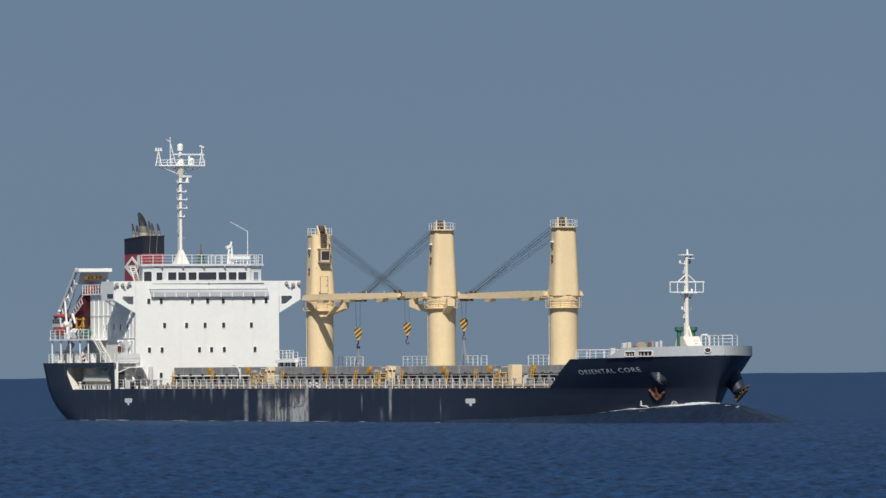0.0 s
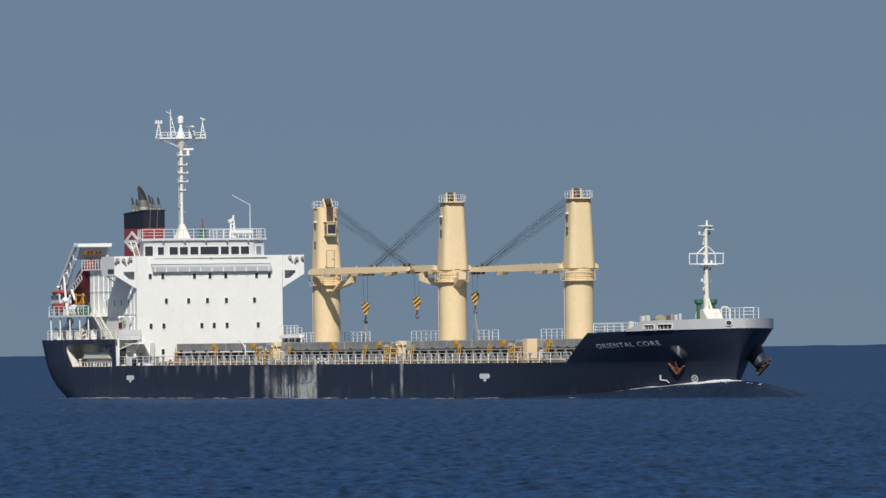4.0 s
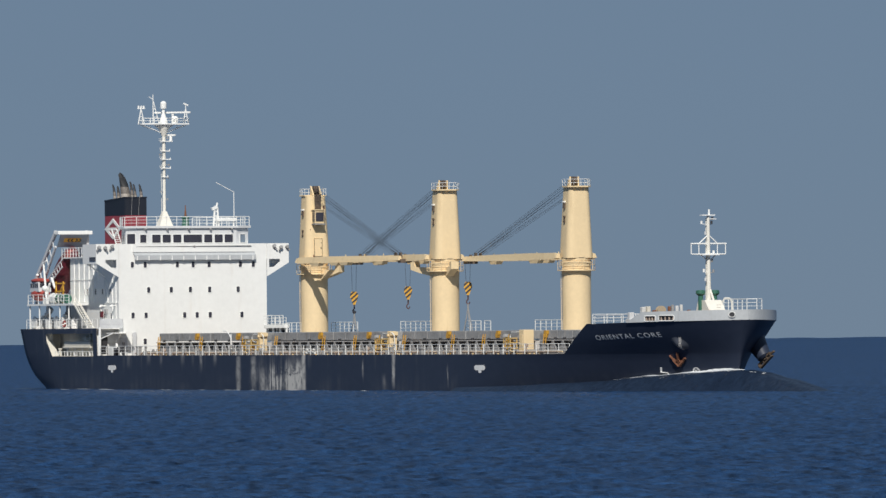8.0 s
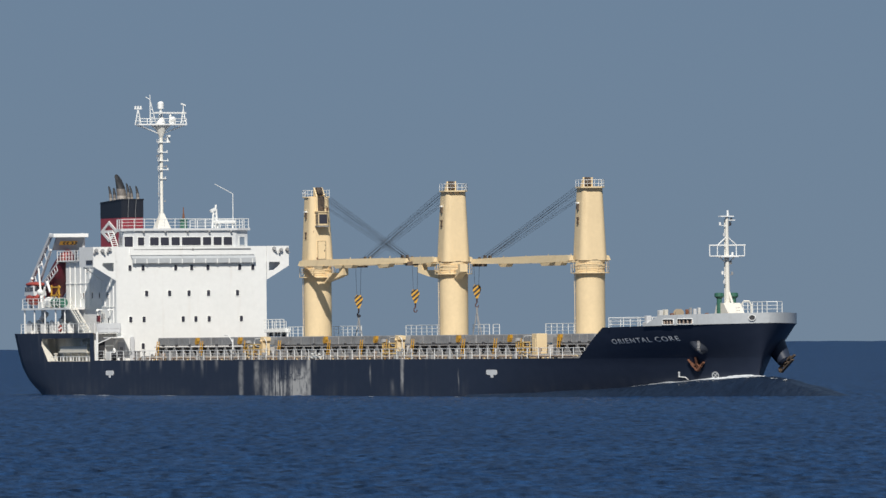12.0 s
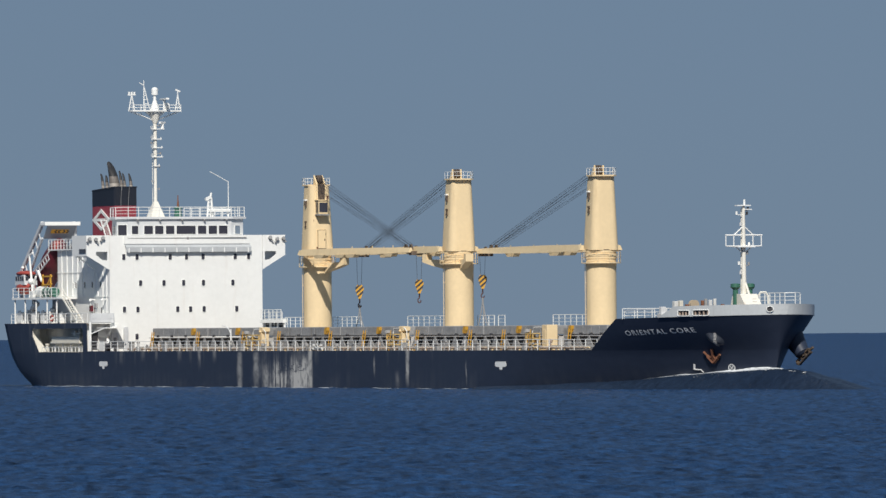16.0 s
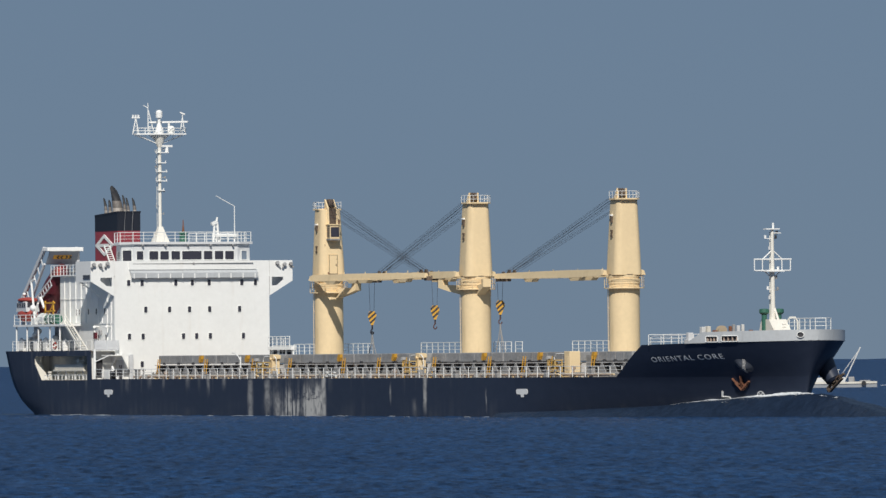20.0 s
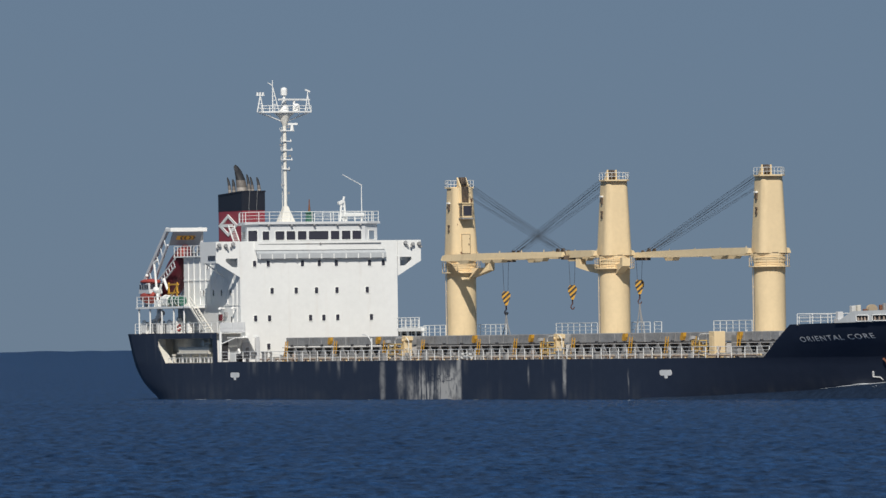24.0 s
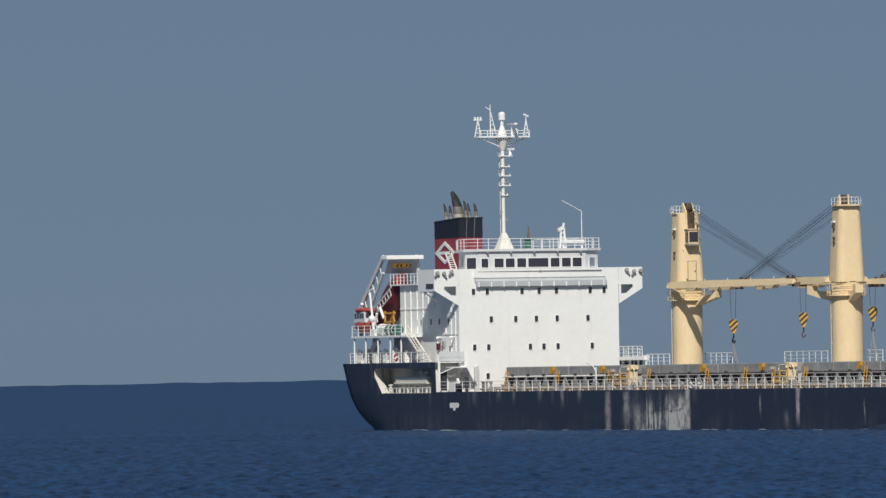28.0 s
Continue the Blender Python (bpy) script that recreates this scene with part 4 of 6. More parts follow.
for x0, x1 in HATCHES:
    build_hatch(x0, x1)

for x in (58.5, 92.0, 125.4):
    b = bm_new()
    if x > 120:
        box(b, x - 1.45, x - 0.35, -7.9, -6.8, MAIN - 0.05, 5.95, bevel=0.05)
        box(b, x - 1.2, x - 0.6, -7.93, -7.8, 4.3, 5.5, bevel=0.03)
    else:
        slab(b, [(x - 0.4, MAIN - 0.05), (x + 0.15, MAIN - 0.05), (x + 0.15, 5.4), (x + 0.4, 5.5), (x + 0.4, 5.85), (x - 0.4, 5.92)], "y", -7.7, -6.9)
        rod(b, (x - 0.1, -7.7, 5.5), (x - 0.1, -7.85, 5.45), 0.13)
    box(b, x - (1.5 if x > 120 else 0.5), x + (-0.3 if x > 120 else 0.3), -7.98, -6.7, MAIN, MAIN + 0.2)
    part("vent_trunk", b, CREAM, SHIP, "cream ventilation trunk between hatches")
    b = bm_new()
    box(b, x - 0.95, x + 0.95, -5.9, 6.2, MAIN, 5.6)
    part("cross_deck_house", b, GREY, SHIP)
for x in (54.1, 88.1, 119.6):
    b = bm_new()
    rod(b, (x, -7.3, MAIN - 0.1), (x, -7.3, 5.35), 0.13)
    rod(b, (x, -7.3, 5.28), (x, -7.3, 5.42), 0.38, 0.34, 14)
    ball(b, (x, -7.3, 5.42), 0.34, sz=0.45)
    part("mushroom_vent", b, STAY_GREY, SHIP, "pale grey mushroom ventilator beside the hatch")
for x in (57.9, 91.6, 122.9):
    b = bm_new()
    for dx in (-0.75, 0.75):
        for y in (-8.7, -8.0):
            beam(b, (x + dx, y, MAIN - 0.1), (x + dx, y, 5.15), 0.1, 0.1)
    for z in (4.15, 4.7, 5.15):
        box(b, x - 0.85, x + 0.85, -8.75, -7.95, z - 0.05, z + 0.04)
    box(b, x - 0.35, x + 0.3, -8.6, -8.1, 4.19, 4.55, bevel=0.05)
    rod(b, (x + 0.1, -8.35, 4.74), (x + 0.1, -8.35, 5.0), 0.22)
    part("equipment_stand", b, OCHRE, SHIP, "pale yellow equipment stand with shelves")
    b = bm_new()
    tube(b, [(x - 1.6, -7.6, 3.5), (x - 1.6, -7.6, 5.4), (x - 1.3, -7.6, 5.7), (x + 1.0, -7.6, 5.75), (x + 1.5, -7.6, 5.45), (x + 1.6, -7.6, 3.5)], 0.045)
    tube(b, [(x - 1.6, -7.6, 4.7), (x + 1.55, -7.6, 4.7)], 0.035)
    part("guard_hoop", b, WHITE, SHIP, "white bent guard rail beside the hatch")
b = bm_new()
rnd_reel = random.Random(4)
for k in range(16):
    ball(b, (78.0 + rnd_reel.uniform(-0.5, 1.3), -10.5 + rnd_reel.uniform(-0.2, 0.3), 3.72 + 0.5 * rnd_reel.random() ** 2), rnd_reel.uniform(0.1, 0.2), sx=1.8, sz=0.6, sub=1)
rod(b, (77.4, -10.5, 3.75), (79.6, -10.5, 3.8), 0.16)
loose(part("pilot_ladder_heap", b, BOAT_WHITE, SHIP, "white rope ladder heaped at the rail"), "rope ladder")
for x in (33.0, 47.5, 63.5, 80.5, 97.2, 110.0):
    b = bm_new()
    for dx in (-0.35, 0.35):
        rod(b, (x + dx, -10.1, MAIN - 0.1), (x + dx, -10.1, 3.95), 0.13, 0.13, 10)
    box(b, x - 0.7, x + 0.7, -10.35, -9.85, MAIN - 0.1, MAIN + 0.04)
    part("mooring_bollard", b, STAY_GREY, SHIP)

# air pipes, valves and small boxes between the coaming and the rail
rnd_gear = random.Random(11)
for k in range(34):
    x = 29.5 + 3.1 * k + rnd_gear.uniform(-0.9, 0.9)
    y, h = rnd_gear.uniform(-9.9, -8.9), rnd_gear.uniform(0.35, 0.95)
    m = rnd_gear.choice((GREY, STAY_GREY, WORN_IRON, STAY_GREY))
    b = bm_new()
    if k % 3 == 0:
        box(b, x - 0.3, x + 0.3, y - 0.2, y + 0.2, MAIN - 0.1, MAIN + h, bevel=0.04)
        box(b, x - 0.36, x + 0.36, y - 0.26, y + 0.26, MAIN + h - 0.03, MAIN + h + 0.05)
        part("deck_box", b, m, SHIP)
    elif k % 3 == 1:
        tube(b, [(x, y, MAIN - 0.1), (x, y, MAIN + h), (x + 0.12, y, MAIN + h + 0.14), (x + 0.3, y, MAIN + h + 0.14), (x + 0.4, y, MAIN + h)], 0.07)
        part("air_pipe", b, m, SHIP)
    else:
        rod(b, (x, y, MAIN - 0.1), (x, y, MAIN + h), 0.09)
        rod(b, (x, y - 0.02, MAIN + h), (x, y + 0.02, MAIN + h + 0.3), 0.2, 0.2, 12)
        beam(b, (x - 0.5, y, MAIN + 0.2), (x + 0.5, y, MAIN + 0.2), 0.12, 0.12)
        part("deck_valve", b, m, SHIP)

for a, c in ((33.8, 38.9), (45.7, 52.7), (63.9, 72.9), (80.3, 84.2), (85.1, 86.6), (97.5, 105.3)):
    railing([(a, 5.9, 5.88), (c, 5.9, 5.88)], 1.02, 1.25, label="white hatch-end railing")
b = bm_new()
box(b, 28.1, 33.8, 5.6, 6.2, 6.35, 6.72, bevel=0.03)
for x in (28.3, 30.1, 31.9, 33.6):
    beam(b, (x, 5.9, 5.85), (x, 5.9, 6.4), 0.14, 0.14)
part("hatch_platform", b, WHITE, SHIP, "small white railed platform over the hatch end")
railing([(28.1, 5.65, 6.72), (33.3, 5.65, 6.72)], 0.98, 1.1)
railing([(28.1, 6.15, 5.88), (33.8, 6.15, 5.88)], 0.9, 1.1)


# ---- cranes ----
TOWER_H = 16.45      # tower top above the main deck
JIB_Z = 9.72


def rounded(hx, hy, r, seg=6):
    """The outline of a box with round corners."""
    pts = []
    for k, (sx, sy) in enumerate(((1, 1), (-1, 1), (-1, -1), (1, -1))):
        for q in range(seg + 1):
            a = math.pi / 2 * (k + q / seg)
            pts.append((sx * (hx - r) + r * math.cos(a), sy * (hy - r) + r * math.sin(a)))
    return pts


def crane_meshes():
    """Parts in the crane's own space: deck at z = 0, jib along +x."""
    out = {}
    b = bm_new()
    rod(b, (0, 0, 0), (0, 0, 8.75), 1.41, 1.41, 40)
    for z, r in ((8.7, 1.47), (8.95, 1.52), (9.25, 1.43)):
        rod(b, (0, 0, z), (0, 0, z + 0.22), r, r, 40)
    rod(b, (0, 0, 8.7), (0, 0, 9.5), 1.40, 1.40, 40)
    rod(b, (0, 0, 9.47), (0, 0, 9.56), 1.43, 1.43, 40, 1)
    for k in range(28):
        a = math.tau * k / 28
        c, d = Vector((math.cos(a), math.sin(a), 0)), Vector((0, 0, 1))
        beam(b, c * 1.40 + d * 7.7, c * 1.40 + d * 8.25, 0.04, 0.06)
    out["pedestal"] = mesh_of("pedestal", b, [CREAM, GREASE])
    b = bm_new()
    def section(z, hx, hy, dx=0.0):
        return [b.verts.new((x + dx, y, z)) for x, y in rounded(hx, hy, min(hx, hy) * 0.52)]
    rings = [section(9.5, 1.40, 1.40), section(11.4, 1.34, 1.31), section(TOWER_H, 1.14, 1.04, -0.1)]
    n = len(rings[0])
    for p, q in zip(rings, rings[1:]):
        for k in range(n):
            b.faces.new((p[k], p[(k + 1) % n], q[(k + 1) % n], q[k])).smooth = True
    for f in (b.faces.new(rings[0][::-1]), b.faces.new(rings[-1])):
        for e in f.edges:
            e.smooth = False
    # rim under the tower, door, hatches
    box(b, 1.22, 1.42, -0.5, 0.4, 10.1, 12.0)
    for y0, y1, z0, z1 in ((-0.5, -0.46, 10.1, 12.0), (0.36, 0.4, 10.1, 12.0), (-0.5, 0.4, 11.96, 12.0), (-0.5, 0.4, 10.1, 10.16), (0.2, 0.3, 10.9, 11.1), (0.3, 0.38, 11.5, 11.6)):
        box(b, 1.40, 1.43, y0, y1, z0, z1, 1)
    out["tower"] = mesh_of("tower", b, [CREAM, GREASE])
    b = bm_new()
    slab(b, [(0.2, TOWER_H - 2.6), (1.32, TOWER_H - 2.6), (1.14, TOWER_H + 0.1), (0.35, TOWER_H + 1.0)], "y", 0.35, 0.5, 0)
    slab(b, [(0.2, TOWER_H - 2.6), (1.32, TOWER_H - 2.6), (1.14, TOWER_H + 0.1), (0.35, TOWER_H + 1.0)], "y", -0.5, -0.35, 0)
    for y in (-0.2, 0, 0.2):
        rod(b, (0.55, y - 0.07, TOWER_H + 0.55), (0.55, y + 0.07, TOWER_H + 0.55), 0.46, 0.46, 18, 1)
    box(b, 1.0, 1.24, -0.36, 0.36, TOWER_H - 1.9, TOWER_H + 0.1, 2)
    box(b, 1.0, 1.30, -0.36, 0.36, TOWER_H - 2.6, TOWER_H - 1.9, 0)
    for z in (0.0, -0.55, -1.1, -1.6):
        rod(b, (1.2, -0.36, TOWER_H + z), (1.2, 0.36, TOWER_H + z), 0.06, seg=8, mi=1)
    out["sheave_head"] = mesh_of("sheave_head", b, [CREAM, GREASE, GREASE])
    b = bm_new()
    slab(b, [(0.4, -1.15), (-1.1, -1.15), (-1.62, -0.7), (-1.62, 0.8), (-1.1, 1.25), (0.4, 1.25)], "z", TOWER_H - 0.06, TOWER_H + 0.07)
    edge = [(0.4, -1.12), (-1.08, -1.12), (-1.58, -0.68), (-1.58, 0.78), (-1.08, 1.22), (0.4, 1.22)]
    for a, c in zip(edge, edge[1:]):
        for h in (0.36, 0.72):
            rod(b, (*a, TOWER_H + h), (*c, TOWER_H + h), 0.024, seg=5, mi=1)
        for k in range(3):
            p = (a[0] + (c[0] - a[0]) * k / 2, a[1] + (c[1] - a[1]) * k / 2)
            rod(b, (*p, TOWER_H), (*p, TOWER_H + 0.72), 0.024, seg=5, mi=1)
    out["top_platform"] = mesh_of("top_platform", b, [CREAM, WHITE])
    b = bm_new()
    rod(b, (0, 0, 8.26), (0, 0, 8.34), 1.86, 1.86, 32)
    for h in (0.5, 1.0):
        tube(b, [(1.82 * math.cos(a), 1.82 * math.sin(a), 8.34 + h) for a in [math.tau * k / 20 for k in range(21)]], 0.018)
    for k in range(10):
        a = math.tau * k / 10
        rod(b, (1.82 * math.cos(a), 1.82 * math.sin(a), 8.3), (1.82 * math.cos(a), 1.82 * math.sin(a), 9.34), 0.028, seg=5)
    out["collar_platform"] = mesh_of("collar_platform", b, CREAM)
    b = bm_new()
    box(b, 1.1, 2.02, -0.62, 0.42, 13.55, 14.9, 0, bevel=0.05)
    box(b, 1.97, 2.05, -0.54, 0.34, 13.75, 14.7, 1)
    box(b, 1.32, 1.92, -0.66, -0.6, 13.75, 14.7, 1)
    box(b, 1.1, 2.12, -0.7, 0.5, 13.42, 13.55, 2)
    box(b, 1.1, 2.12, -0.7, 0.5, 14.9, 15.0, 0)
    out["cab"] = mesh_of("cab", b, [CREAM, GLASS, GREY])
    b = bm_new()
    for s in (-1, 1):
        st = [(0.0, 1.88, 0.42), (0.8, 1.88, 0.62), (9.0, 1.45, 0.7), (20.0, 0.92, 0.62), (27.4, 0.62, 0.46)]
        prev = None
        for x, y, h in st:
            q = [b.verts.new((x, s * y + dy, JIB_Z + dz)) for dy, dz in ((-0.26, -h / 2), (0.26, -h / 2), (0.09, h / 2), (-0.09, h / 2))]
            if prev:
                for k in range(4):
                    b.faces.new((prev[k], prev[(k + 1) % 4], q[(k + 1) % 4], q[k]))
            else:
                b.faces.new(q[::-1])
            prev = q
        b.faces.new(prev)
    for x, y in ((4.0, 1.7), (11, 1.35), (16, 1.1), (21, 0.87), (25.5, 0.7)):
        box(b, x - 0.18, x + 0.18, -y, y, JIB_Z - 0.2, JIB_Z + 0.2)
    for x, w in ((5.4, 1.6), (10.6, 1.4), (13.2, 1.4), (22.6, 1.2)):
        y = 1.88 - 0.046 * x
        slab(b, [(x - w, JIB_Z - 0.28), (x + w, JIB_Z - 0.28), (x + w * 0.6, JIB_Z - 0.6), (x - w * 0.6, JIB_Z - 0.6)], "y", -y - 0.3, -y + 0.3)
    for k in range(5):
        rod(b, (3 + 5 * k, -1.7 + 0.23 * k, JIB_Z + 0.3), (3 + 5 * k, -1.7 + 0.23 * k, JIB_Z + 0.5), 0.045, seg=5)
    out["jib"] = mesh_of("jib", b, CREAM)
    b = bm_new()
    rod(b, (0, -0.08, 0), (0, 0.08, 0), 0.33, 0.33, 18)
    rod(b, (0, -0.12, 0), (0, 0.12, 0), 0.1, 0.1, 10)
    out["jib_sheave"] = mesh_of("jib_sheave", b, GREASE)
    b = bm_new()
    box(b, 26.8, 27.6, -0.6, 0.6, JIB_Z - 0.5, JIB_Z - 0.1)
    out["jib_head"] = mesh_of("jib_head", b, GREASE)
    b = bm_new()
    face = [(-0.14, -0.9), (0.14, -0.9), (0.5, -0.05), (0.52, 0.3), (0.28, 0.6), (-0.28, 0.6), (-0.52, 0.3), (-0.5, -0.05)]
    slab(b, face, "y", -0.3, 0.3, 0)
    for c in (-0.62, -0.08, 0.46):
        # one slanted black stripe, clipped to the block's outline
        st = bm_new()
        slab(st, face, "y", -0.315, 0.315, 1)
        for off, keep in ((c, 1), (c + 0.27, -1)):
            n = Vector((-0.62, 0, 0.78)) * keep
            bmesh.ops.bisect_plane(st, geom=st.verts[:] + st.edges[:] + st.faces[:], plane_co=Vector((0, 0, off)), plane_no=n, clear_inner=True)
        tmp = bpy.data.meshes.new("stripe")
        st.to_mesh(tmp)
        st.free()
        b.from_mesh(tmp)
        bpy.data.meshes.remove(tmp)
    rod(b, (0, 0, -0.9), (0, 0, -1.4), 0.09, mi=2)
    for k in range(6):
        a0, a1 = radians(90 + 45 * k), radians(90 + 45 * (k + 1))
        rod(b, (0.2 * math.cos(a0), 0, -1.65 + 0.26 * math.sin(a0)), (0.2 * math.cos(a1), 0, -1.65 + 0.26 * math.sin(a1)), 0.07, mi=2)
    out["hook_block"] = mesh_of("hook_block", b, [YELLOW, DARK, HOOK_IRON])
    return out


CM = crane_meshes()


def build_crane(x, y, yaw, block_z, rest=True, reach=27.0):
    """yaw: where the jib points, in degrees from the bow."""
    col = part("deck_crane", CM["pedestal"], None, SHIP, "cream deck crane on a round pedestal, jib stowed level")
    col.matrix_basis = pose(x, y, MAIN - (0.22 if x > 120 else 0))
    def sub(name, me=None, label="", yawed=True):
        o = part(name, me or CM[name], None, col, label)
        o.matrix_basis = pose(0, 0, 0, 0, 0, yaw if yawed else 0)
        return o
    for k in ("tower", "sheave_head", "top_platform", "cab"):
        sub(k, label={"cab": "glazed operator's cab"}.get(k, ""))
    stretch = reach / 28.0
    for k in ("jib", "jib_head"):
        o = sub(k)
        o.matrix_basis = o.matrix_basis @ Matrix.Diagonal((stretch, 1, 1, 1))
    for dx, dy, dz in ((26.6, -0.25, 0.1), (26.6, 0.25, 0.1), (25.2, -0.25, 0.26), (25.2, 0.25, 0.26)):
        o = sub("jib_sheave")
        o.matrix_basis = o.matrix_basis @ pose(dx * stretch, dy, JIB_Z + dz)
    sub("collar_platform", yawed=False)
    # luffing wires, in three fans of thin rope
    for xa, za, x1, ys, r in ((0.7, 0.85, 26.2, (-0.4, 0.0, 0.3), 0.013), (0.9, 0.45, 25.6, (-0.3, 0.15), 0.02),
                              (1.1, 0.05, 25.0, (-0.3, 0.1), 0.011), (1.25, -0.6, 24.4, (-0.36, 0.0, 0.3), 0.013)):
        for k, y0 in enumerate(ys):
            b = bm_new()
            rod(b, (xa, y0, TOWER_H + za - 0.09 * k), ((x1 - 0.18 * k) * stretch, y0 * 1.2, JIB_Z + 0.42), r, seg=6)
            sub("luffing_wire", mesh_of("luffing_wire", b, ROPE))
    if x > 60:
        b = bm_new()
        tube(b, [(1.25, -0.5, 13.9), (2.1, -0.5, 12.1), (3.2, -0.5, JIB_Z + 0.35)], 0.014)
        sub("cab_cable", mesh_of("cab_cable", b, ROPE))
    b = bm_new()
    for s in (-0.28, 0.28):
        rod(b, (reach + s * 1.6, s * 0.5, JIB_Z), (reach + s * 0.8, s * 0.4, block_z - MAIN + 0.4), 0.018, seg=6)
    sub("hoist_wire", mesh_of("hoist_wire", b, ROPE))
    o = part("hook_block", CM["hook_block"], None, col, "yellow hook block with black slanted stripes")
    o.matrix_basis = pose(0, 0, 0, 0, 0, yaw) @ pose(reach, 0, block_z - MAIN, 0, 0, 66 - yaw) @ Matrix.Diagonal((0.8, 0.8, 0.9, 1))
    b = bm_new()
    box(b, -0.3, 0.12, -1.36, -1.0, 14.9, 15.05, 0, bevel=0.03)
    box(b, -0.1, 0.14, -1.32, -1.0, 14.3, 14.9, 1)
    sub("tower_lamp", mesh_of("tower_lamp", b, [WHITE, GREASE]), yawed=False)
    b = bm_new()
    z0 = 12.95 if x > 60 else 12.2
    box(b, -0.05, 0.25, -1.36, -1.05, z0, z0 + 0.18)
    box(b, 0.05, 0.15, -1.36, -1.05, z0 + 0.18, z0 + 0.5)
    box(b, -0.05, 0.25, -1.36, -1.05, z0 + 0.5, z0 + 0.68)
    sub("name_plate", mesh_of("name_plate", b, GREASE), yawed=False)
    # ladder up the pedestal, with its stand-off brackets
    b = bm_new()
    off = 1.5
    d, e = Vector((-0.42, -0.91, 0)), Vector((0.91, -0.42, 0))
    for k in (-0.18, 0.18):
        rod(b, d * off + e * k, d * off + e * k + Vector((0, 0, 8.3)), 0.03, seg=6)
    for k in range(22):
        z = Vector((0, 0, 0.3 + 0.36 * k))
        rod(b, d * off - e * 0.18 + z, d * off + e * 0.18 + z, 0.02, seg=5)
    for z in (1.5, 4.0, 6.5):
        beam(b, d * 1.38 + Vector((0, 0, z)), d * 1.52 + Vector((0, 0, z)), 0.3, 0.06)
    sub("pedestal_ladder", mesh_of("pedestal_ladder", b, CREAM), yawed=False)
    # grease and rust runs below the tower door and along the top edge
    for y0, z0, w, h in ((-0.55, 10.3, 0.16, 0.5), (0.55, 11.6, 0.1, 0.8), (-0.8, 13.0, 0.12, 0.35), (0.7, 15.4, 0.2, 0.6)):
        b = bm_new()
        x0 = 1.40 - (z0 - 9.5) * 0.042 + 0.015 + (0.0 if z0 < 12 else -0.06)
        slab(b, [(y0 - w / 2, z0), (y0 + w / 2, z0), (y0 + w * 0.2, z0 - h), (y0 - w * 0.2, z0 - h)], "x", x0 - 0.12, x0)
        sub("rust_run", mesh_of("rust_run", b, RUST), "rust stain run down the paint")
    return col


def jib_rest(x, y, dx, dy):
    """A bracket on the pedestal in which the neighbour's jib head lies."""
    b = bm_new()
    d = Vector((dx, dy, 0)).normalized()
    n = Vector((-d.y, d.x, 0))
    L = Vector((dx, dy, 0)).length
    base = Vector((x, y, 0))
    pts = [(1.35, 11.35), (L * 0.72, 11.75), (L, 12.1), (L, 12.85), (L - 0.5, 12.85), (L - 0.6, 12.35), (1.35, 12.3)]
    fr = [b.verts.new(base + d * r + n * -0.45 + Vector((0, 0, z))) for r, z in pts]
    bk = [b.verts.new(base + d * r + n * 0.34 + Vector((0, 0, z))) for r, z in pts]
    k = len(pts)
    b.faces.new(fr)
    b.faces.new(bk[::-1])
    for i in range(k):
        b.faces.new((fr[i], fr[(i + 1) % k], bk[(i + 1) % k], bk[i]))
    part("jib_rest", b, CREAM, SHIP, "cream bracket in which a jib head lies")


def build_sling(x, y, z0, spread, m, label):
    """Ropes that hang from a hook to the hatch."""
    b = bm_new()
    for s in (-1, 0.35, 1):
        tube(b, [(x, y, z0), (x + 0.3 * s * spread, y + 0.12 * s, z0 - 1.2), (x + s * spread, y + 0.25 * s, 5.92)], 0.05)
    rod(b, (x, y, z0 + 0.2), (x, y, z0 - 0.5), 0.09)
    part("hook_sling", b, m, SHIP, label)


CRANES = ((57.3, -0.95, -2.6, 9.9, 27.0), (90.8, -0.95, 175.6, 9.5, 28.2), (123.3, -1.4, 175.8, 10.5, 31.1))
for c in CRANES:
    build_crane(c[0], c[1], c[2], c[3], reach=c[4])
build_sling(90.8 + 28.2 * math.cos(radians(175.6)), -0.95 + 28.2 * math.sin(radians(175.6)), 7.9, 0.3, STAY_GREY, "grey rope sling tied down to the hatch")
build_sling(123.3 + 31.1 * math.cos(radians(175.8)), -1.4 + 31.1 * math.sin(radians(175.8)), 8.4, 0.5, STAY_GREY, "pale rope sling spread down to the hatch")
jib_rest(57.3, -0.95, 3.6, 1.6)
jib_rest(90.8, -0.95, -4.4, -1.6)
jib_rest(90.8, -0.95, 3.0, -0.2)

# ---- aft decks and boats ----
b = bm_new()
slab(b, [(1.2, -11.0), (13.4, -11.0), (13.4, -8.6), (8.0, -8.6), (8.0, 8.6), (13.4, 8.6), (13.4, 11.0), (1.2, 11.0)], "z", 9.0, 9.2)
part("boat_deck", b, WHITE, SHIP, "white boat deck on stanchions above the poop")
railing([(13.3, -10.9, 9.2), (1.3, -10.9, 9.2), (1.3, 10.9, 9.2)], 1.0, 1.6)
STANCHION = bm_new()
rod(STANCHION, (0, 0, 0), (0, 0, 2.55), 0.085)
STANCHION = mesh_of("stanchion", STANCHION, WHITE)
for x in (1.6, 4.4, 7.4, 10.4, 13.0):
    again("stanchion", STANCHION, SHIP, (x, -10.8, POOP))
    again("stanchion", STANCHION, SHIP, (x, 10.8, POOP))
b = bm_new()
for dy in (-0.35, 0.35):
    beam(b, (14.6, -10.5 + dy, 9.15), (18.6, -10.5 + dy, POOP), 0.08, 0.22)
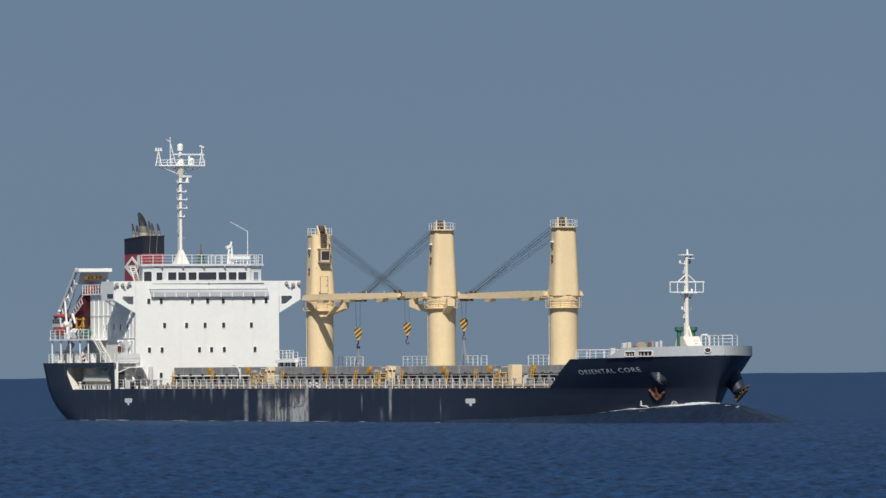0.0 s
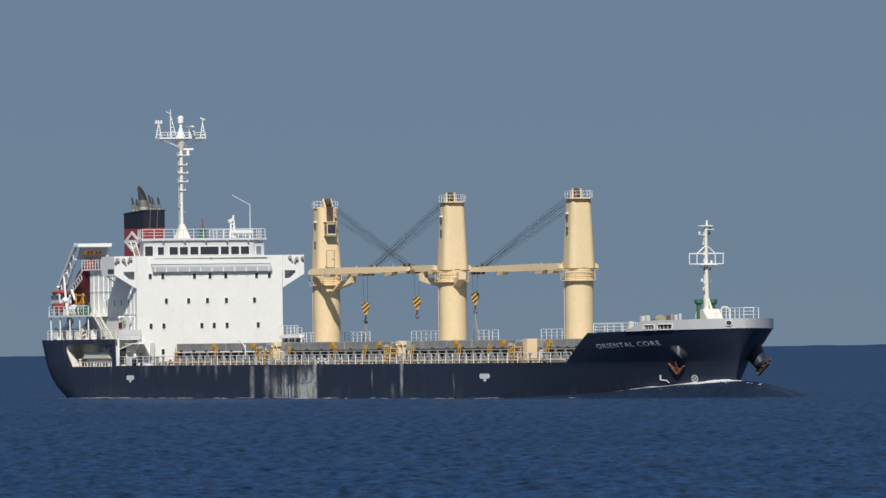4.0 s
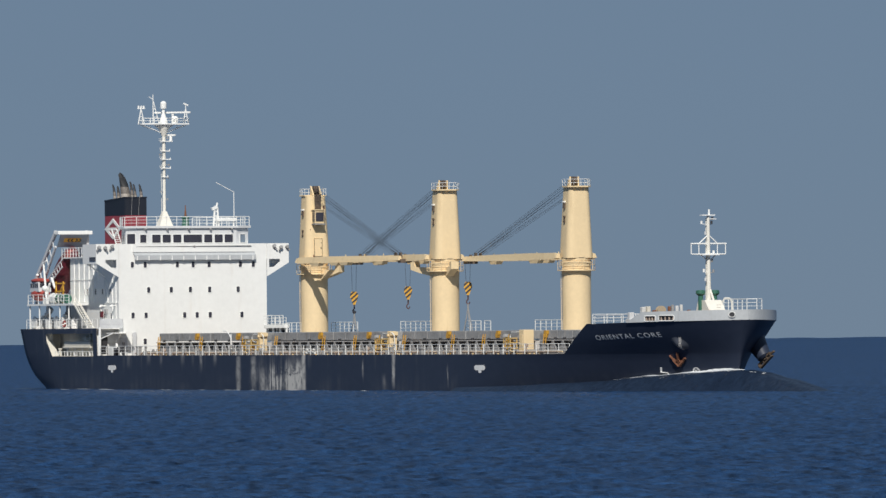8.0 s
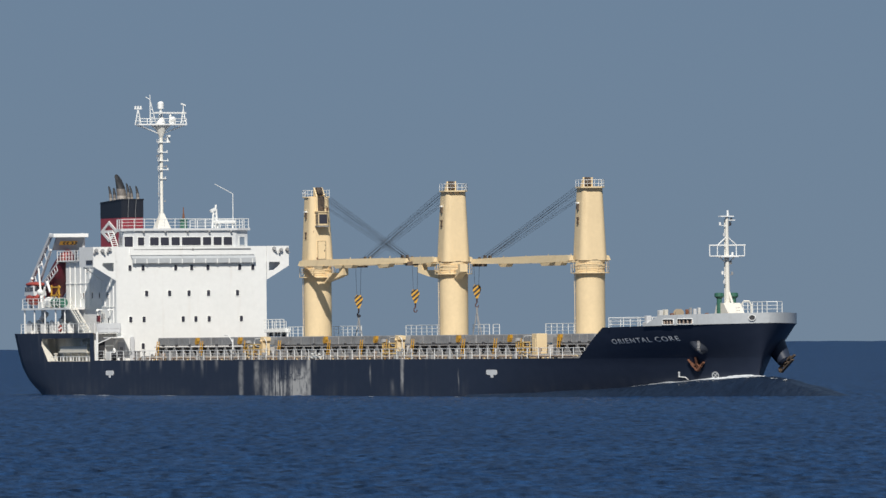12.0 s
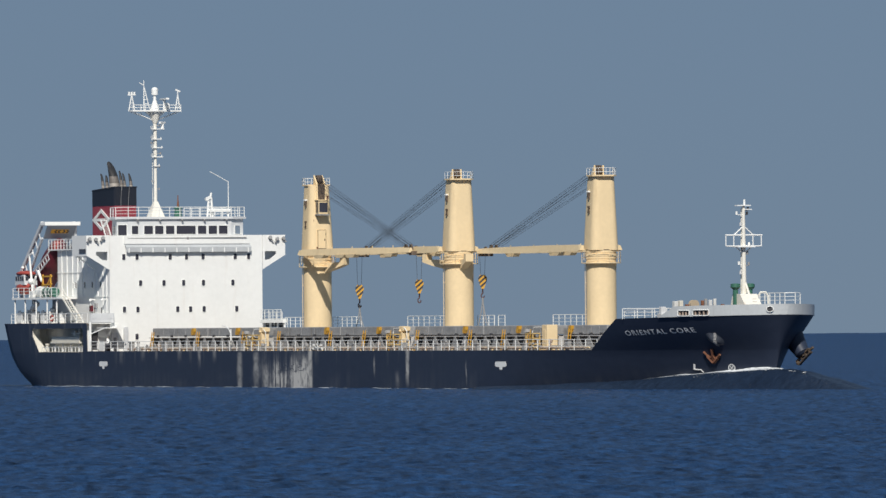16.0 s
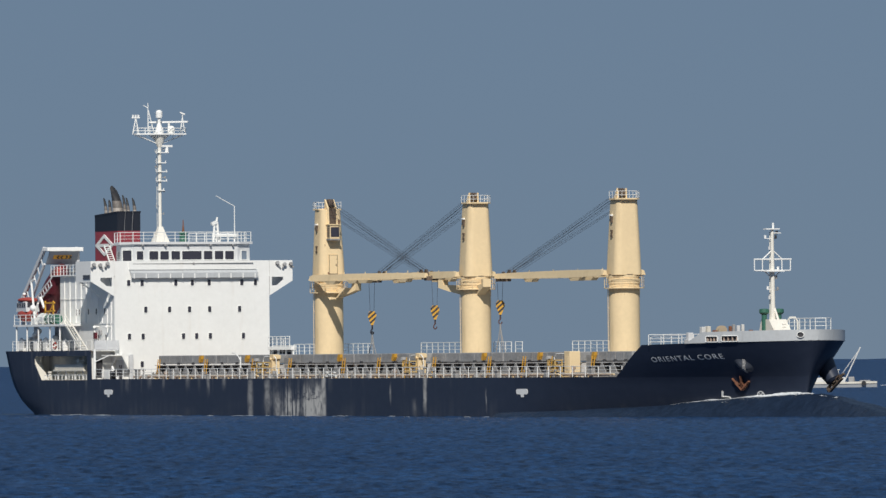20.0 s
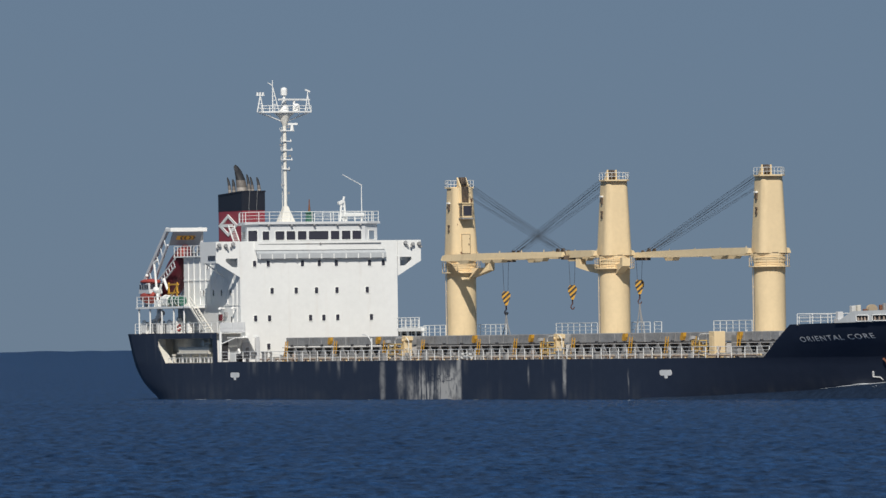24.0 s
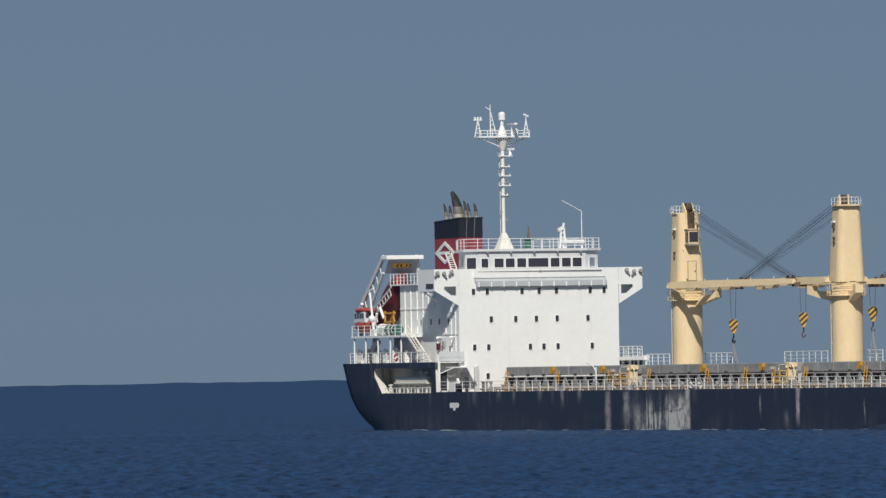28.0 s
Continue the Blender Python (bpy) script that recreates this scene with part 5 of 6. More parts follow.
for k in range(11):
    box(b, 14.8 + 0.36 * k, 15.1 + 0.36 * k, -10.85, -10.15, 8.95 - 0.243 * k, 9.0 - 0.243 * k)
for h in (0.5, 1.0):
    rod(b, (14.6, -10.85, 9.15 + h), (18.6, -10.85, POOP + h), 0.04)
part("stairway", b, WARM_WHITE, SHIP, "white ship's stair from poop to boat deck")
b = bm_new()
box(b, 13.3, 14.8, -11.0, -9.8, 9.0, 9.18)
part("stair_landing", b, WHITE, SHIP)
# lower poop house, lockers and winches
b = bm_new()
box(b, 3.6, 8.02, -7.4, 7.4, POOP - 0.02, 9.05)
part("steering_house", b, LIGHT_GREY, SHIP)
for x, y, w, h, m in ((2.4, -9.6, 0.8, 1.2, WHITE), (5.0, -9.7, 1.0, 1.0, WHITE), (9.6, -9.9, 1.0, 1.25, WHITE), (8.2, -9.2, 0.5, 1.6, GREY), (12.6, -10.1, 0.5, 0.95, WHITE)):
    b = bm_new()
    box(b, x - w / 2, x + w / 2, y - w / 2, y + w / 2, POOP - 0.02, POOP + h, bevel=0.07)
    rod(b, (x, y, POOP + h - 0.05), (x, y, POOP + h + 0.25), w * 0.28)
    part("deck_locker", b, m, SHIP)
b = bm_new()
rod(b, (3.0, -9.2, POOP), (3.0, -9.2, 9.1), 0.28)
rod(b, (3.2, -9.5, 8.0), (4.5, -9.5, 8.6), 0.3)
part("vent_pipe", b, WHITE, SHIP)
for x, y, z, w, hh, m in ((17.3, -8.66, 8.0, 0.5, 0.65, MAROON), (18.6, -8.66, 8.3, 0.4, 0.5, GREY)):
    b = bm_new()
    box(b, x - w / 2, x + w / 2, y - 0.2, y + 0.1, z - hh / 2, z + hh / 2, bevel=0.04)
    part("fire_box", b, m, SHIP)
for x in (17.9, 21.0):
    b = bm_new()
    rod(b, (x, -8.6, 8.9), (x, -9.1, 8.95), 0.08)
    ball(b, (x, -9.1, 8.85), 0.16)
    part("flood_lamp", b, WHITE, SHIP)
b = bm_new()
box(b, 17.2, 22.36, -10.98, -8.6, 6.42, 6.55)
part("side_platform", b, WHITE, SHIP)
b = bm_new()
box(b, 22.28, 22.36, -10.98, -8.3, 6.5, 7.5)
box(b, 22.36, 22.4, -10.98, -8.3, 6.95, 7.05)
for y in (-10.9, -9.65, -8.4):
    box(b, 22.36, 22.42, y - 0.05, y + 0.05, 6.5, 7.5)
part("side_screen", b, LIGHT_GREY, SHIP)

# free-fall boat on its sloping cradle
CRY = (-9.6, -6.0)
b = bm_new()
for y in CRY:
    beam(b, (-0.6, y, 11.0), (6.4, y, 17.0), 0.28, 0.42)
    beam(b, (0.6, y, 9.2), (0.6, y, 11.8), 0.3, 0.3)
    if y > -8:
        beam(b, (4.6, y, 9.2), (4.6, y, 14.6), 0.28, 0.28)
        beam(b, (6.3, y, 9.2), (6.6, y, 17.0), 0.28, 0.28)
    beam(b, (0.6, y, 9.4), (6.3, y, 15.4), 0.2, 0.25)
    for k in range(6):
        beam(b, (0.6 + 0.95 * k, y, 11.9 + 0.82 * k), (1.4 + 0.92 * k, y, 10.7 + 0.84 * k), 0.1, 0.1)
# the ladder-like inner truss that slopes down from the house
for za, zb in ((14.0, 11.4), (13.2, 10.7)):
    beam(b, (7.9, -9.5, za), (2.7, -9.5, zb), 0.1, 0.12)
for k in range(8):
    x = 3.1 + 0.62 * k
    beam(b, (x, -9.5, 11.6 + 0.31 * k), (x + 0.35, -9.5, 11.08 + 0.31 * k), 0.07, 0.07)
cradle = part("boat_cradle", b, LIGHT_GREY, SHIP, "pale grey sloping launch frame at the stern")
b = bm_new()
box(b, 6.2, 7.6, CRY[0] - 0.2, CRY[1] + 0.2, 16.7, 17.1, bevel=0.06)
part("cross_beam", b, WHITE, cradle)
b = bm_new()
slab(b, [(6.3, 15.35), (7.5, 16.72), (7.4, 16.78), (6.2, 15.42)], "y", CRY[0] + 0.15, CRY[1] - 0.2)
part("shade_panel", b, SLATE, cradle, "slanted grey panel below the cross beam")
b = bm_new()
def tilted(y, h, off):
    """A point of the slanted panel: h up its slope, off in front of it."""
    return (6.3 + 0.66 * h + 0.753 * off, y, 15.35 + 0.753 * h - 0.66 * off)
def plate(ys, off, mi):
    f = [b.verts.new(tilted(y, h, off)) for y, h in ys]
    b.faces.new(f).material_index = mi
plate([(-8.9, 0.75), (-6.9, 0.75), (-6.9, 1.3), (-8.9, 1.3)], 0.03, 0)
for y, s in ((-8.55, 1), (-8.15, 1), (-7.45, -1), (-7.05, -1)):
    for t in (1, -1):
        plate([(y, 1.025), (y + 0.2, 1.025), (y + 0.2 + 0.18 * s, 1.025 + 0.22 * t), (y + 0.18 * s, 1.025 + 0.22 * t)], 0.05, 1)
part("chevron_board", b, [YELLOW, DARK], cradle, "yellow board with black chevrons")
def boat_shell(L, W, H, tilt, at, name, m, label, mid=None):
    b = bm_new()
    n, k = 14, 12
    rings = []
    for i in range(n + 1):
        u = i / n
        f = math.sin(math.pi * (0.04 + 0.92 * u)) ** 0.45
        rings.append([b.verts.new(((u - 0.5) * L, math.cos(a) * W / 2 * f, math.sin(a) * H / 2 * (f if math.sin(a) < 0 else f * 0.95))) for a in [math.tau * q / k for q in range(k)]])
    for i in range(n):
        for q in range(k):
            fc = b.faces.new((rings[i][q], rings[i][(q + 1) % k], rings[i + 1][(q + 1) % k], rings[i + 1][q]))
            fc.smooth = True
            if mid and q in (0, 5, 11, 6) and 2 < i < 11:
                fc.material_index = 1
    b.faces.new(rings[0][::-1])
    b.faces.new(rings[-1])
    o = part(name, b, m, SHIP, label)
    o.matrix_basis = pose(*at, 0, -tilt, 0)
    return o
loose(boat_shell(7.4, 2.4, 3.0, 44, (4.55, -7.9, 12.45), "free_fall_boat", [MAROON], "dark red enclosed free-fall lifeboat on its sloping cradle"), "lifeboat")
RESCUE = loose(boat_shell(3.7, 1.7, 1.5, 0, (2.7, -10.0, 10.25), "rescue_boat", [ORANGE], "red rescue boat with a pale glazed cabin and red canopy"), "rescue boat")
b = bm_new()
slab(b, [(-1.35, 0.3), (1.35, 0.3), (1.1, 1.35), (-1.05, 1.35)], "y", -0.72, 0.72)
cab = part("boat_cabin", b, LIGHT_GREY, RESCUE, "pale cabin of the rescue boat")
for x in (-0.85, -0.25, 0.35, 0.9):
    b = bm_new()
    box(b, x - 0.2, x + 0.2, -0.76, -0.70, 0.75, 1.2)
    part("window", b, GLASS, cab)
b = bm_new()
box(b, 1.2, 1.27, -0.55, 0.55, 0.75, 1.2)
part("window", b, GLASS, cab)
top = boat_shell(3.3, 1.8, 0.62, 0, (0, 0, 0), "canopy", [ORANGE], "")
top.parent = RESCUE
top.matrix_basis = pose(0.05, 0, 1.5)
b = bm_new()
rod(b, (-0.9, 0, 1.7), (-0.9, 0, 2.2), 0.06)
ball(b, (-0.9, 0, 2.1), 0.2, sx=1.6, sub=1)
part("boat_lamp", b, WHITE, RESCUE)
b = bm_new()
rod(b, (5.6, -10.4, 9.2), (4.65, -10.4, 13.7), 0.14, 0.11)
beam(b, (4.7, -10.4, 13.65), (5.6, -10.4, 13.9), 0.16, 0.18)
rod(b, (7.3, -10.5, 12.0), (8.0, -10.4, 10.9), 0.15, 0.15)
box(b, 5.5, 6.4, -10.8, -10.2, 9.2, 9.9, bevel=0.1)
rod(b, (5.2, -10.2, 10.2), (5.9, -10.2, 11.4), 0.15, 0.12)
ball(b, (5.3, -10.5, 10.9), 0.35)
part("davit", b, WHITE, SHIP, "white davit beside the rescue boat")
b = bm_new()
for x in (8.3, 10.4):
    beam(b, (x, -10.4, 9.2), (x, -10.4, 11.6), 0.14, 0.14)
beam(b, (8.1, -10.4, 11.4), (10.7, -10.4, 11.4), 0.16, 0.16)
beam(b, (8.3, -10.4, 9.6), (10.4, -10.4, 11.3), 0.1, 0.1)
beam(b, (8.1, -10.4, 10.5), (10.7, -10.4, 10.6), 0.14, 0.14)
part("raft_rack", b, YELLOW, SHIP, "yellow steel rack on the boat deck")
b = bm_new()
rod(b, (8.6, -10.2, 9.75), (11.2, -10.2, 9.75), 0.5, 0.5, 14, 0)
rod(b, (6.9, -10.2, 9.8), (8.65, -10.2, 9.8), 0.56, 0.56, 14, 1)
for x in (7.2, 8.4):
    rod(b, (x, -10.2, 9.8), (x + 0.12, -10.2, 9.8), 0.6, 0.6, 14, 1)
for x in (9.4, 10.4):
    rod(b, (x, -10.2, 9.75), (x + 0.1, -10.2, 9.75), 0.53, 0.53, 14, 1)
loose(part("life_raft", b, [GREEN, WHITE], SHIP, "green and white life raft canister on the boat deck"), "life raft")
b = bm_new()
box(b, 6.5, 7.4, -8.75, -8.0, 14.1, 15.05, bevel=0.12)
loose(part("life_raft", b, ORANGE, SHIP, "orange life raft at the upper deck railing"), "life raft")
b = bm_new()
box(b, 6.2, 13.0, -8.95, -7.6, 14.1, 14.22)
part("upper_gallery", b, WHITE, SHIP)
railing([(6.3, -7.7, 14.22), (6.3, -8.88, 14.22), (12.9, -8.88, 14.22)], 1.0, 0.8)
b = bm_new()
box(b, 13.0, 18.15, -8.75, -8.45, 14.1, 15.55, bevel=0.05)
part("gallery_screen", b, WHITE, SHIP)
b = bm_new()
for dy in (-0.3, 0.3):
    beam(b, (10.6, -4.5 + dy, 17.2), (12.0, -4.5 + dy, 15.5), 0.07, 0.18)
for k in range(8):
    box(b, 10.65 + 0.17 * k, 10.85 + 0.17 * k, -4.8, -4.2, 17.1 - 0.21 * k, 17.15 - 0.21 * k)
part("bridge_stair", b, WHITE, SHIP)

# inside the mooring recess
b = bm_new()
box(b, 6.2, 20.9, -9.15, -8.95, MAIN - 0.1, 6.3)
box(b, 6.0, 6.2, -10.6, -8.95, MAIN - 0.1, 6.3)
# ceiling and floor plates, added in pale paint to brighten the recess
box(b, 6.2, 20.9, -10.75, -9.15, 6.12, 6.2)
box(b, 6.2, 20.9, -10.8, -9.15, MAIN - 0.08, MAIN - 0.03)
slab(b, [(6.9, 5.95), (6.9, 5.25), (8.67, 3.5), (8.45, 3.5), (6.68, 5.25), (6.68, 5.95)], "y", -11.02, -10.25)
part("recess_lining", b, PALE, SHIP, "pale cream steel lining of the mooring recess")
b = bm_new()
box(b, 10.9, 18.4, -10.55, -9.6, 4.55, 5.05, bevel=0.06)
box(b, 10.7, 18.6, -10.65, -9.5, 4.4, 4.58, bevel=0.04)
box(b, 11.2, 18.2, -9.85, -9.6, MAIN - 0.05, 4.45)
gang = part("accommodation_ladder", b, PALE, SHIP, "stowed grey gangway in the recess")
RIB = bm_new()
box(RIB, -0.06, 0.06, -10.45, -10.3, MAIN - 0.02, 4.42)
RIB = mesh_of("rib", RIB, LIGHT_GREY)
for k in range(4):
    again("rib", RIB, gang, (11.4 + 2.2 * k, 0, 0))
slat = bm_new()
box(slat, -0.05, 0.05, -10.6, -9.58, 5.04, 5.1)
slat = mesh_of("slat", slat, LIGHT_GREY)
for k in range(20):
    again("slat", slat, gang, (11.1 + 0.37 * k, 0, 0))
b = bm_new()
rod(b, (16.9, -10.5, 5.45), (16.9, -9.9, 5.45), 0.3, 0.3, 14)
box(b, 16.4, 17.6, -10.4, -9.8, 5.08, 5.3, bevel=0.04)
rod(b, (15.7, -10.3, 5.4), (18.2, -10.3, 5.5), 0.09)
rod(b, (17.6, -10.2, 5.1), (17.6, -10.2, 6.1), 0.12)
part("gangway_winch", b, PALE, SHIP)
for x in (9.6, 19.9):
    b = bm_new()
    rod(b, (x, -10.5, MAIN - 0.1), (x, -10.5, 6.12 if x > 15 else 4.3), 0.16)
    rod(b, (x, -10.5, 4.25), (x, -10.5, 4.4), 0.24)
    part("recess_post", b, PALE, SHIP)
railing([(9.0, -10.8, MAIN - 0.08), (20.6, -10.8, MAIN - 0.08)], 0.5, 0.9, bars=1)

# entrance at the foot of the deckhouse
b = bm_new()
box(b, 20.95, 21.1, -10.95, -8.55, MAIN - 0.1, 6.42)
front = part("poop_front", b, WHITE, SHIP, "white bulkhead closing the poop, with a dark doorway")
b = bm_new()
box(b, 21.08, 21.14, -10.35, -9.6, MAIN + 0.15, 5.6, bevel=0.02)
part("doorway", b, DARK, front)
b = bm_new()
box(b, 22.0, 24.1, -10.1, -7.9, 5.93, 6.03)
rod(b, (22.3, -10.95, MAIN - 0.1), (22.3, -10.95, 6.6), 0.14)
beam(b, (22.3, -10.95, 5.35), (23.9, -10.1, 5.95), 0.1, 0.1)
beam(b, (22.1, -9.2, 4.6), (23.9, -9.2, 5.95), 0.1, 0.14)
part("entrance_canopy", b, WHITE, SHIP, "white canopy over the deck entrance")
b = bm_new()
box(b, 22.0, 22.35, -7.15, -6.75, MAIN - 0.1, 6.05, bevel=0.03)
box(b, 22.0, 22.12, -8.5, -7.7, MAIN - 0.1, 5.5, bevel=0.02)
part("entrance_frame", b, LIGHT_GREY, SHIP)
b = bm_new()
box(b, 23.2, 25.4, -10.4, -9.9, MAIN - 0.05, 4.5, bevel=0.08)
slab(b, [(23.0, 3.6), (24.6, 3.6), (23.4, 4.9)], "y", -9.6, -9.4)
part("fuel_station", b, WHITE, SHIP)
for x, y in ((26.2, -8.0), (27.0, -7.6), (27.6, -8.6)):
    b = bm_new()
    rod(b, (x, y, MAIN - 0.1), (x, y, 4.5), 0.12)
    rod(b, (x - 0.25, y, 4.45), (x + 0.25, y, 4.45), 0.1)
    part("deck_valve", b, YELLOW if x < 26.5 else STAY_GREY, SHIP)
# lifebuoy and gear on the poop
b = bm_new()
for k in range(16):
    a0, a1 = math.tau * k / 16, math.tau * (k + 1) / 16
    rod(b, (12.16 + 0.32 * math.cos(a0), -11.02, 7.0 + 0.32 * math.sin(a0)), (12.16 + 0.32 * math.cos(a1), -11.02, 7.0 + 0.32 * math.sin(a1)), 0.09, mi=k % 4 == 0)
loose(part("lifebuoy", b, [ORANGE, WHITE], SHIP, "orange and white lifebuoy hung on the poop rail"), "lifebuoy")
for x in (1.2, 7.6):
    b = bm_new()
    rod(b, (x, -10.1, 7.2), (x, -8.9, 7.2), 0.5, 0.5, 16)
    for y in (-10.15, -8.9):
        rod(b, (x, y, 7.2), (x, y + 0.08, 7.2), 0.7, 0.7, 16)
    box(b, x - 0.6, x + 0.6, -10.2, -8.8, POOP - 0.02, 6.8, bevel=0.05)
    part("mooring_winch", b, WHITE, SHIP, "white mooring winch on the poop")
b = bm_new()
rod(b, (25.2, -10.2, 3.6), (25.2, -10.2, 4.4), 0.35)
rod(b, (25.9, -10.4, 4.0), (26.6, -10.4, 4.3), 0.32)
rod(b, (27.1, -10.2, 3.6), (27.1, -10.2, 5.0), 0.16)
part("deck_capstan", b, DARK, SHIP)
b = bm_new()
rod(b, (54.0, -9.0, MAIN), (54.0, -9.0, 5.75), 0.07)
tube(b, [(54.0, -9.0, 5.3), (53.5, -9.0, 5.75), (52.8, -9.0, 6.05), (51.9, -9.0, 6.1)], 0.05)
part("lamp_post", b, WHITE, SHIP)

# ---- forecastle ----
b = bm_new()
rod(b, (150.2, 0, 7.2), (150.2, 0, 10.2), 0.30, 0.21, 12)
rod(b, (150.2, 0, 10.1), (150.2, 0, 13.2), 0.21, 0.18, 12)
rod(b, (150.2, 0, 13.1), (150.2, 0, 16.6), 0.18, 0.14, 12)
rod(b, (149.8, -0.1, 7.5), (149.95, -0.1, 16.4), 0.05)
rod(b, (149.8, 0.15, 7.5), (149.95, 0.15, 16.4), 0.05)
rod(b, (151.0, 0.3, 8.0), (150.3, 0.1, 9.6), 0.12)
fore = part("foremast", b, WARM_WHITE, SHIP, "white foremast with lamps and a railed crosstree")
b = bm_new()
rod(b, (150.2, -1.85, 13.95), (150.2, 1.9, 13.95), 0.07)
rod(b, (150.2, -1.75, 12.95), (150.2, 1.75, 12.95), 0.06)
box(b, 149.7, 150.8, -0.9, 0.9, 12.85, 12.97)
for y in (-1.8, -1.0, 0.95, 1.8):
    rod(b, (150.2, y, 12.95), (150.2, y, 13.95), 0.05)
for s in (-1, 1):
    rod(b, (150.2, s * 0.95, 13.98), (150.2, s * 0.1, 14.7), 0.06)
    rod(b, (150.2, s * 0.8, 12.9), (150.2, s * 0.1, 12.3), 0.06)
part("crosstree", b, WHITE, fore)
for z, y, m in ((16.3, 0.45, DARK), (15.9, 0.35, DARK), (15.9, -0.7, WHITE), (11.3, 0.5, GREY), (11.35, -0.5, WHITE), (13.1, 0.55, WHITE), (14.9, -0.3, LIGHT_GREY), (12.3, 0.36, GREY), (10.5, -0.34, LIGHT_GREY)):
    b = bm_new()
    beam(b, (150.2, 0, z - 0.1), (150.2, y, z - 0.1), 0.08, 0.06)
    rod(b, (150.2, y, z - 0.1), (150.2, y, z + 0.2), 0.11)
    part("mast_lamp", b, m, fore)
b = bm_new()
box(b, 149.9, 150.5, -0.75, 0.6, 16.6, 16.7)
rod(b, (150.2, 0.1, 16.6), (150.2, 0.1, 17.2), 0.1)
box(b, 149.95, 150.45, 0.1, 0.75, 16.25, 16.33)
part("mast_top", b, WHITE, fore)
b = bm_new()
slab(b, [(148.7, 7.1), (149.3, 8.6), (150.8, 8.6), (152.0, 7.35), (152.0, 6.4), (148.7, 6.4)], "y", -0.72, 1.0)
for k in range(6):
    rod(b, (152.25, -0.15, 6.9 + 0.25 * k), (152.25, 0.25, 6.9 + 0.25 * k), 0.04)
tube(b, [(150.6, 1.2, 7.0), (150.6, 1.2, 8.4), (150.8, 1.4, 8.75), (151.1, 1.75, 8.75), (151.2, 1.95, 8.4), (151.2, 1.95, 7.0)], 0.09)
part("mast_house", b, WARM_WHITE, SHIP)
for x, y in ((149.9, -0.72), (149.6, 0.9)):
    b = bm_new()
    rod(b, (x, y, 7.2), (x, y, 9.3), 0.24, 0.24, 14)
    rod(b, (x, y, 9.05), (x, y, 9.22), 0.3, 0.46, 16)
    rod(b, (x, y, 9.22), (x, y, 9.5), 0.46, 0.44, 16)
    ball(b, (x, y, 9.5), 0.43, sz=0.16)
    part("forecastle_vent", b, GREEN, SHIP, "green mushroom ventilator")
for x, y, w, d, h, m in ((146.2, -6.3, 0.5, 0.5, 7.5, LIGHT_GREY), (147.0, -5.4, 0.5, 0.4, 8.0, BOAT_WHITE), (147.0, -4.9, 0.6, 0.35, 8.05, PALE), (147.4, -4.4, 0.4, 0.3, 7.7, RUST), (147.0, -2.65, 0.25, 0.25, 8.05, RUST), (147.0, -2.3, 0.25, 0.25, 8.2, GREY), (147.0, -1.85, 0.25, 0.3, 8.1, LIGHT_GREY), (147.0, -1.4, 0.25, 0.25, 8.2, BOAT_WHITE), (147.4, -0.8, 0.3, 0.3, 7.7, RUST)):
    b = bm_new()
    box(b, x - w / 2, x + w / 2, y - d / 2, y + d / 2, 6.36, h, bevel=0.05)
    box(b, x - w * 0.9, x + w * 0.9, y - d * 0.7, y + d * 0.7, 6.36, 6.9, bevel=0.05)
    part("windlass_gear", b, m, SHIP)
b = bm_new()
rod(b, (146.75, -3.5, 7.66), (147.15, -3.5, 7.66), 0.34, 0.34, 18)
rod(b, (146.68, -3.5, 7.66), (146.78, -3.5, 7.66), 0.44, 0.44, 18)
rod(b, (147.12, -3.5, 7.66), (147.22, -3.5, 7.66), 0.44, 0.44, 18)
box(b, 146.7, 147.2, -3.8, -3.2, 6.36, 7.4)
part("anchor_windlass", b, mat("drum_tan", (0.42, 0.34, 0.24), 0.7), SHIP, "tan windlass drum")

# fairlead ring in the bulwark
for s in (-1,):
    b = bm_new()
    c = Vector((158.38, 0, 7.2))
    c.y = s * (breadth(158.38, 6.66) + 0.08)
    t = Vector((158.5, s * breadth(158.5, 6.66), 7.2)) - Vector((158.25, s * breadth(158.25, 6.66), 7.2))
    t.normalize()
    n = Vector((-t.y, t.x, 0)) * -s
    if n.y * s < 0:
        n = -n
    ring = [[c + (t * math.cos(a) * 0.34 + Vector((0, 0, 1)) * math.sin(a) * 0.28) * k + n * h for a in [math.tau * q / 20 for q in range(20)]] for k, h in ((1.02, 0), (1.0, 0.12), (0.82, 0.12), (0.8, 0.02))]
    vr = [[b.verts.new(p) for p in r] for r in ring]
    for p, q in zip(vr, vr[1:]):
        for k in range(20):
            b.faces.new((p[k], p[(k + 1) % 20], q[(k + 1) % 20], q[k]))
    b.faces.new(vr[-1]).material_index = 1
    part("fairlead", b, [WHITE, DARK], SHIP, "white oval fairlead")


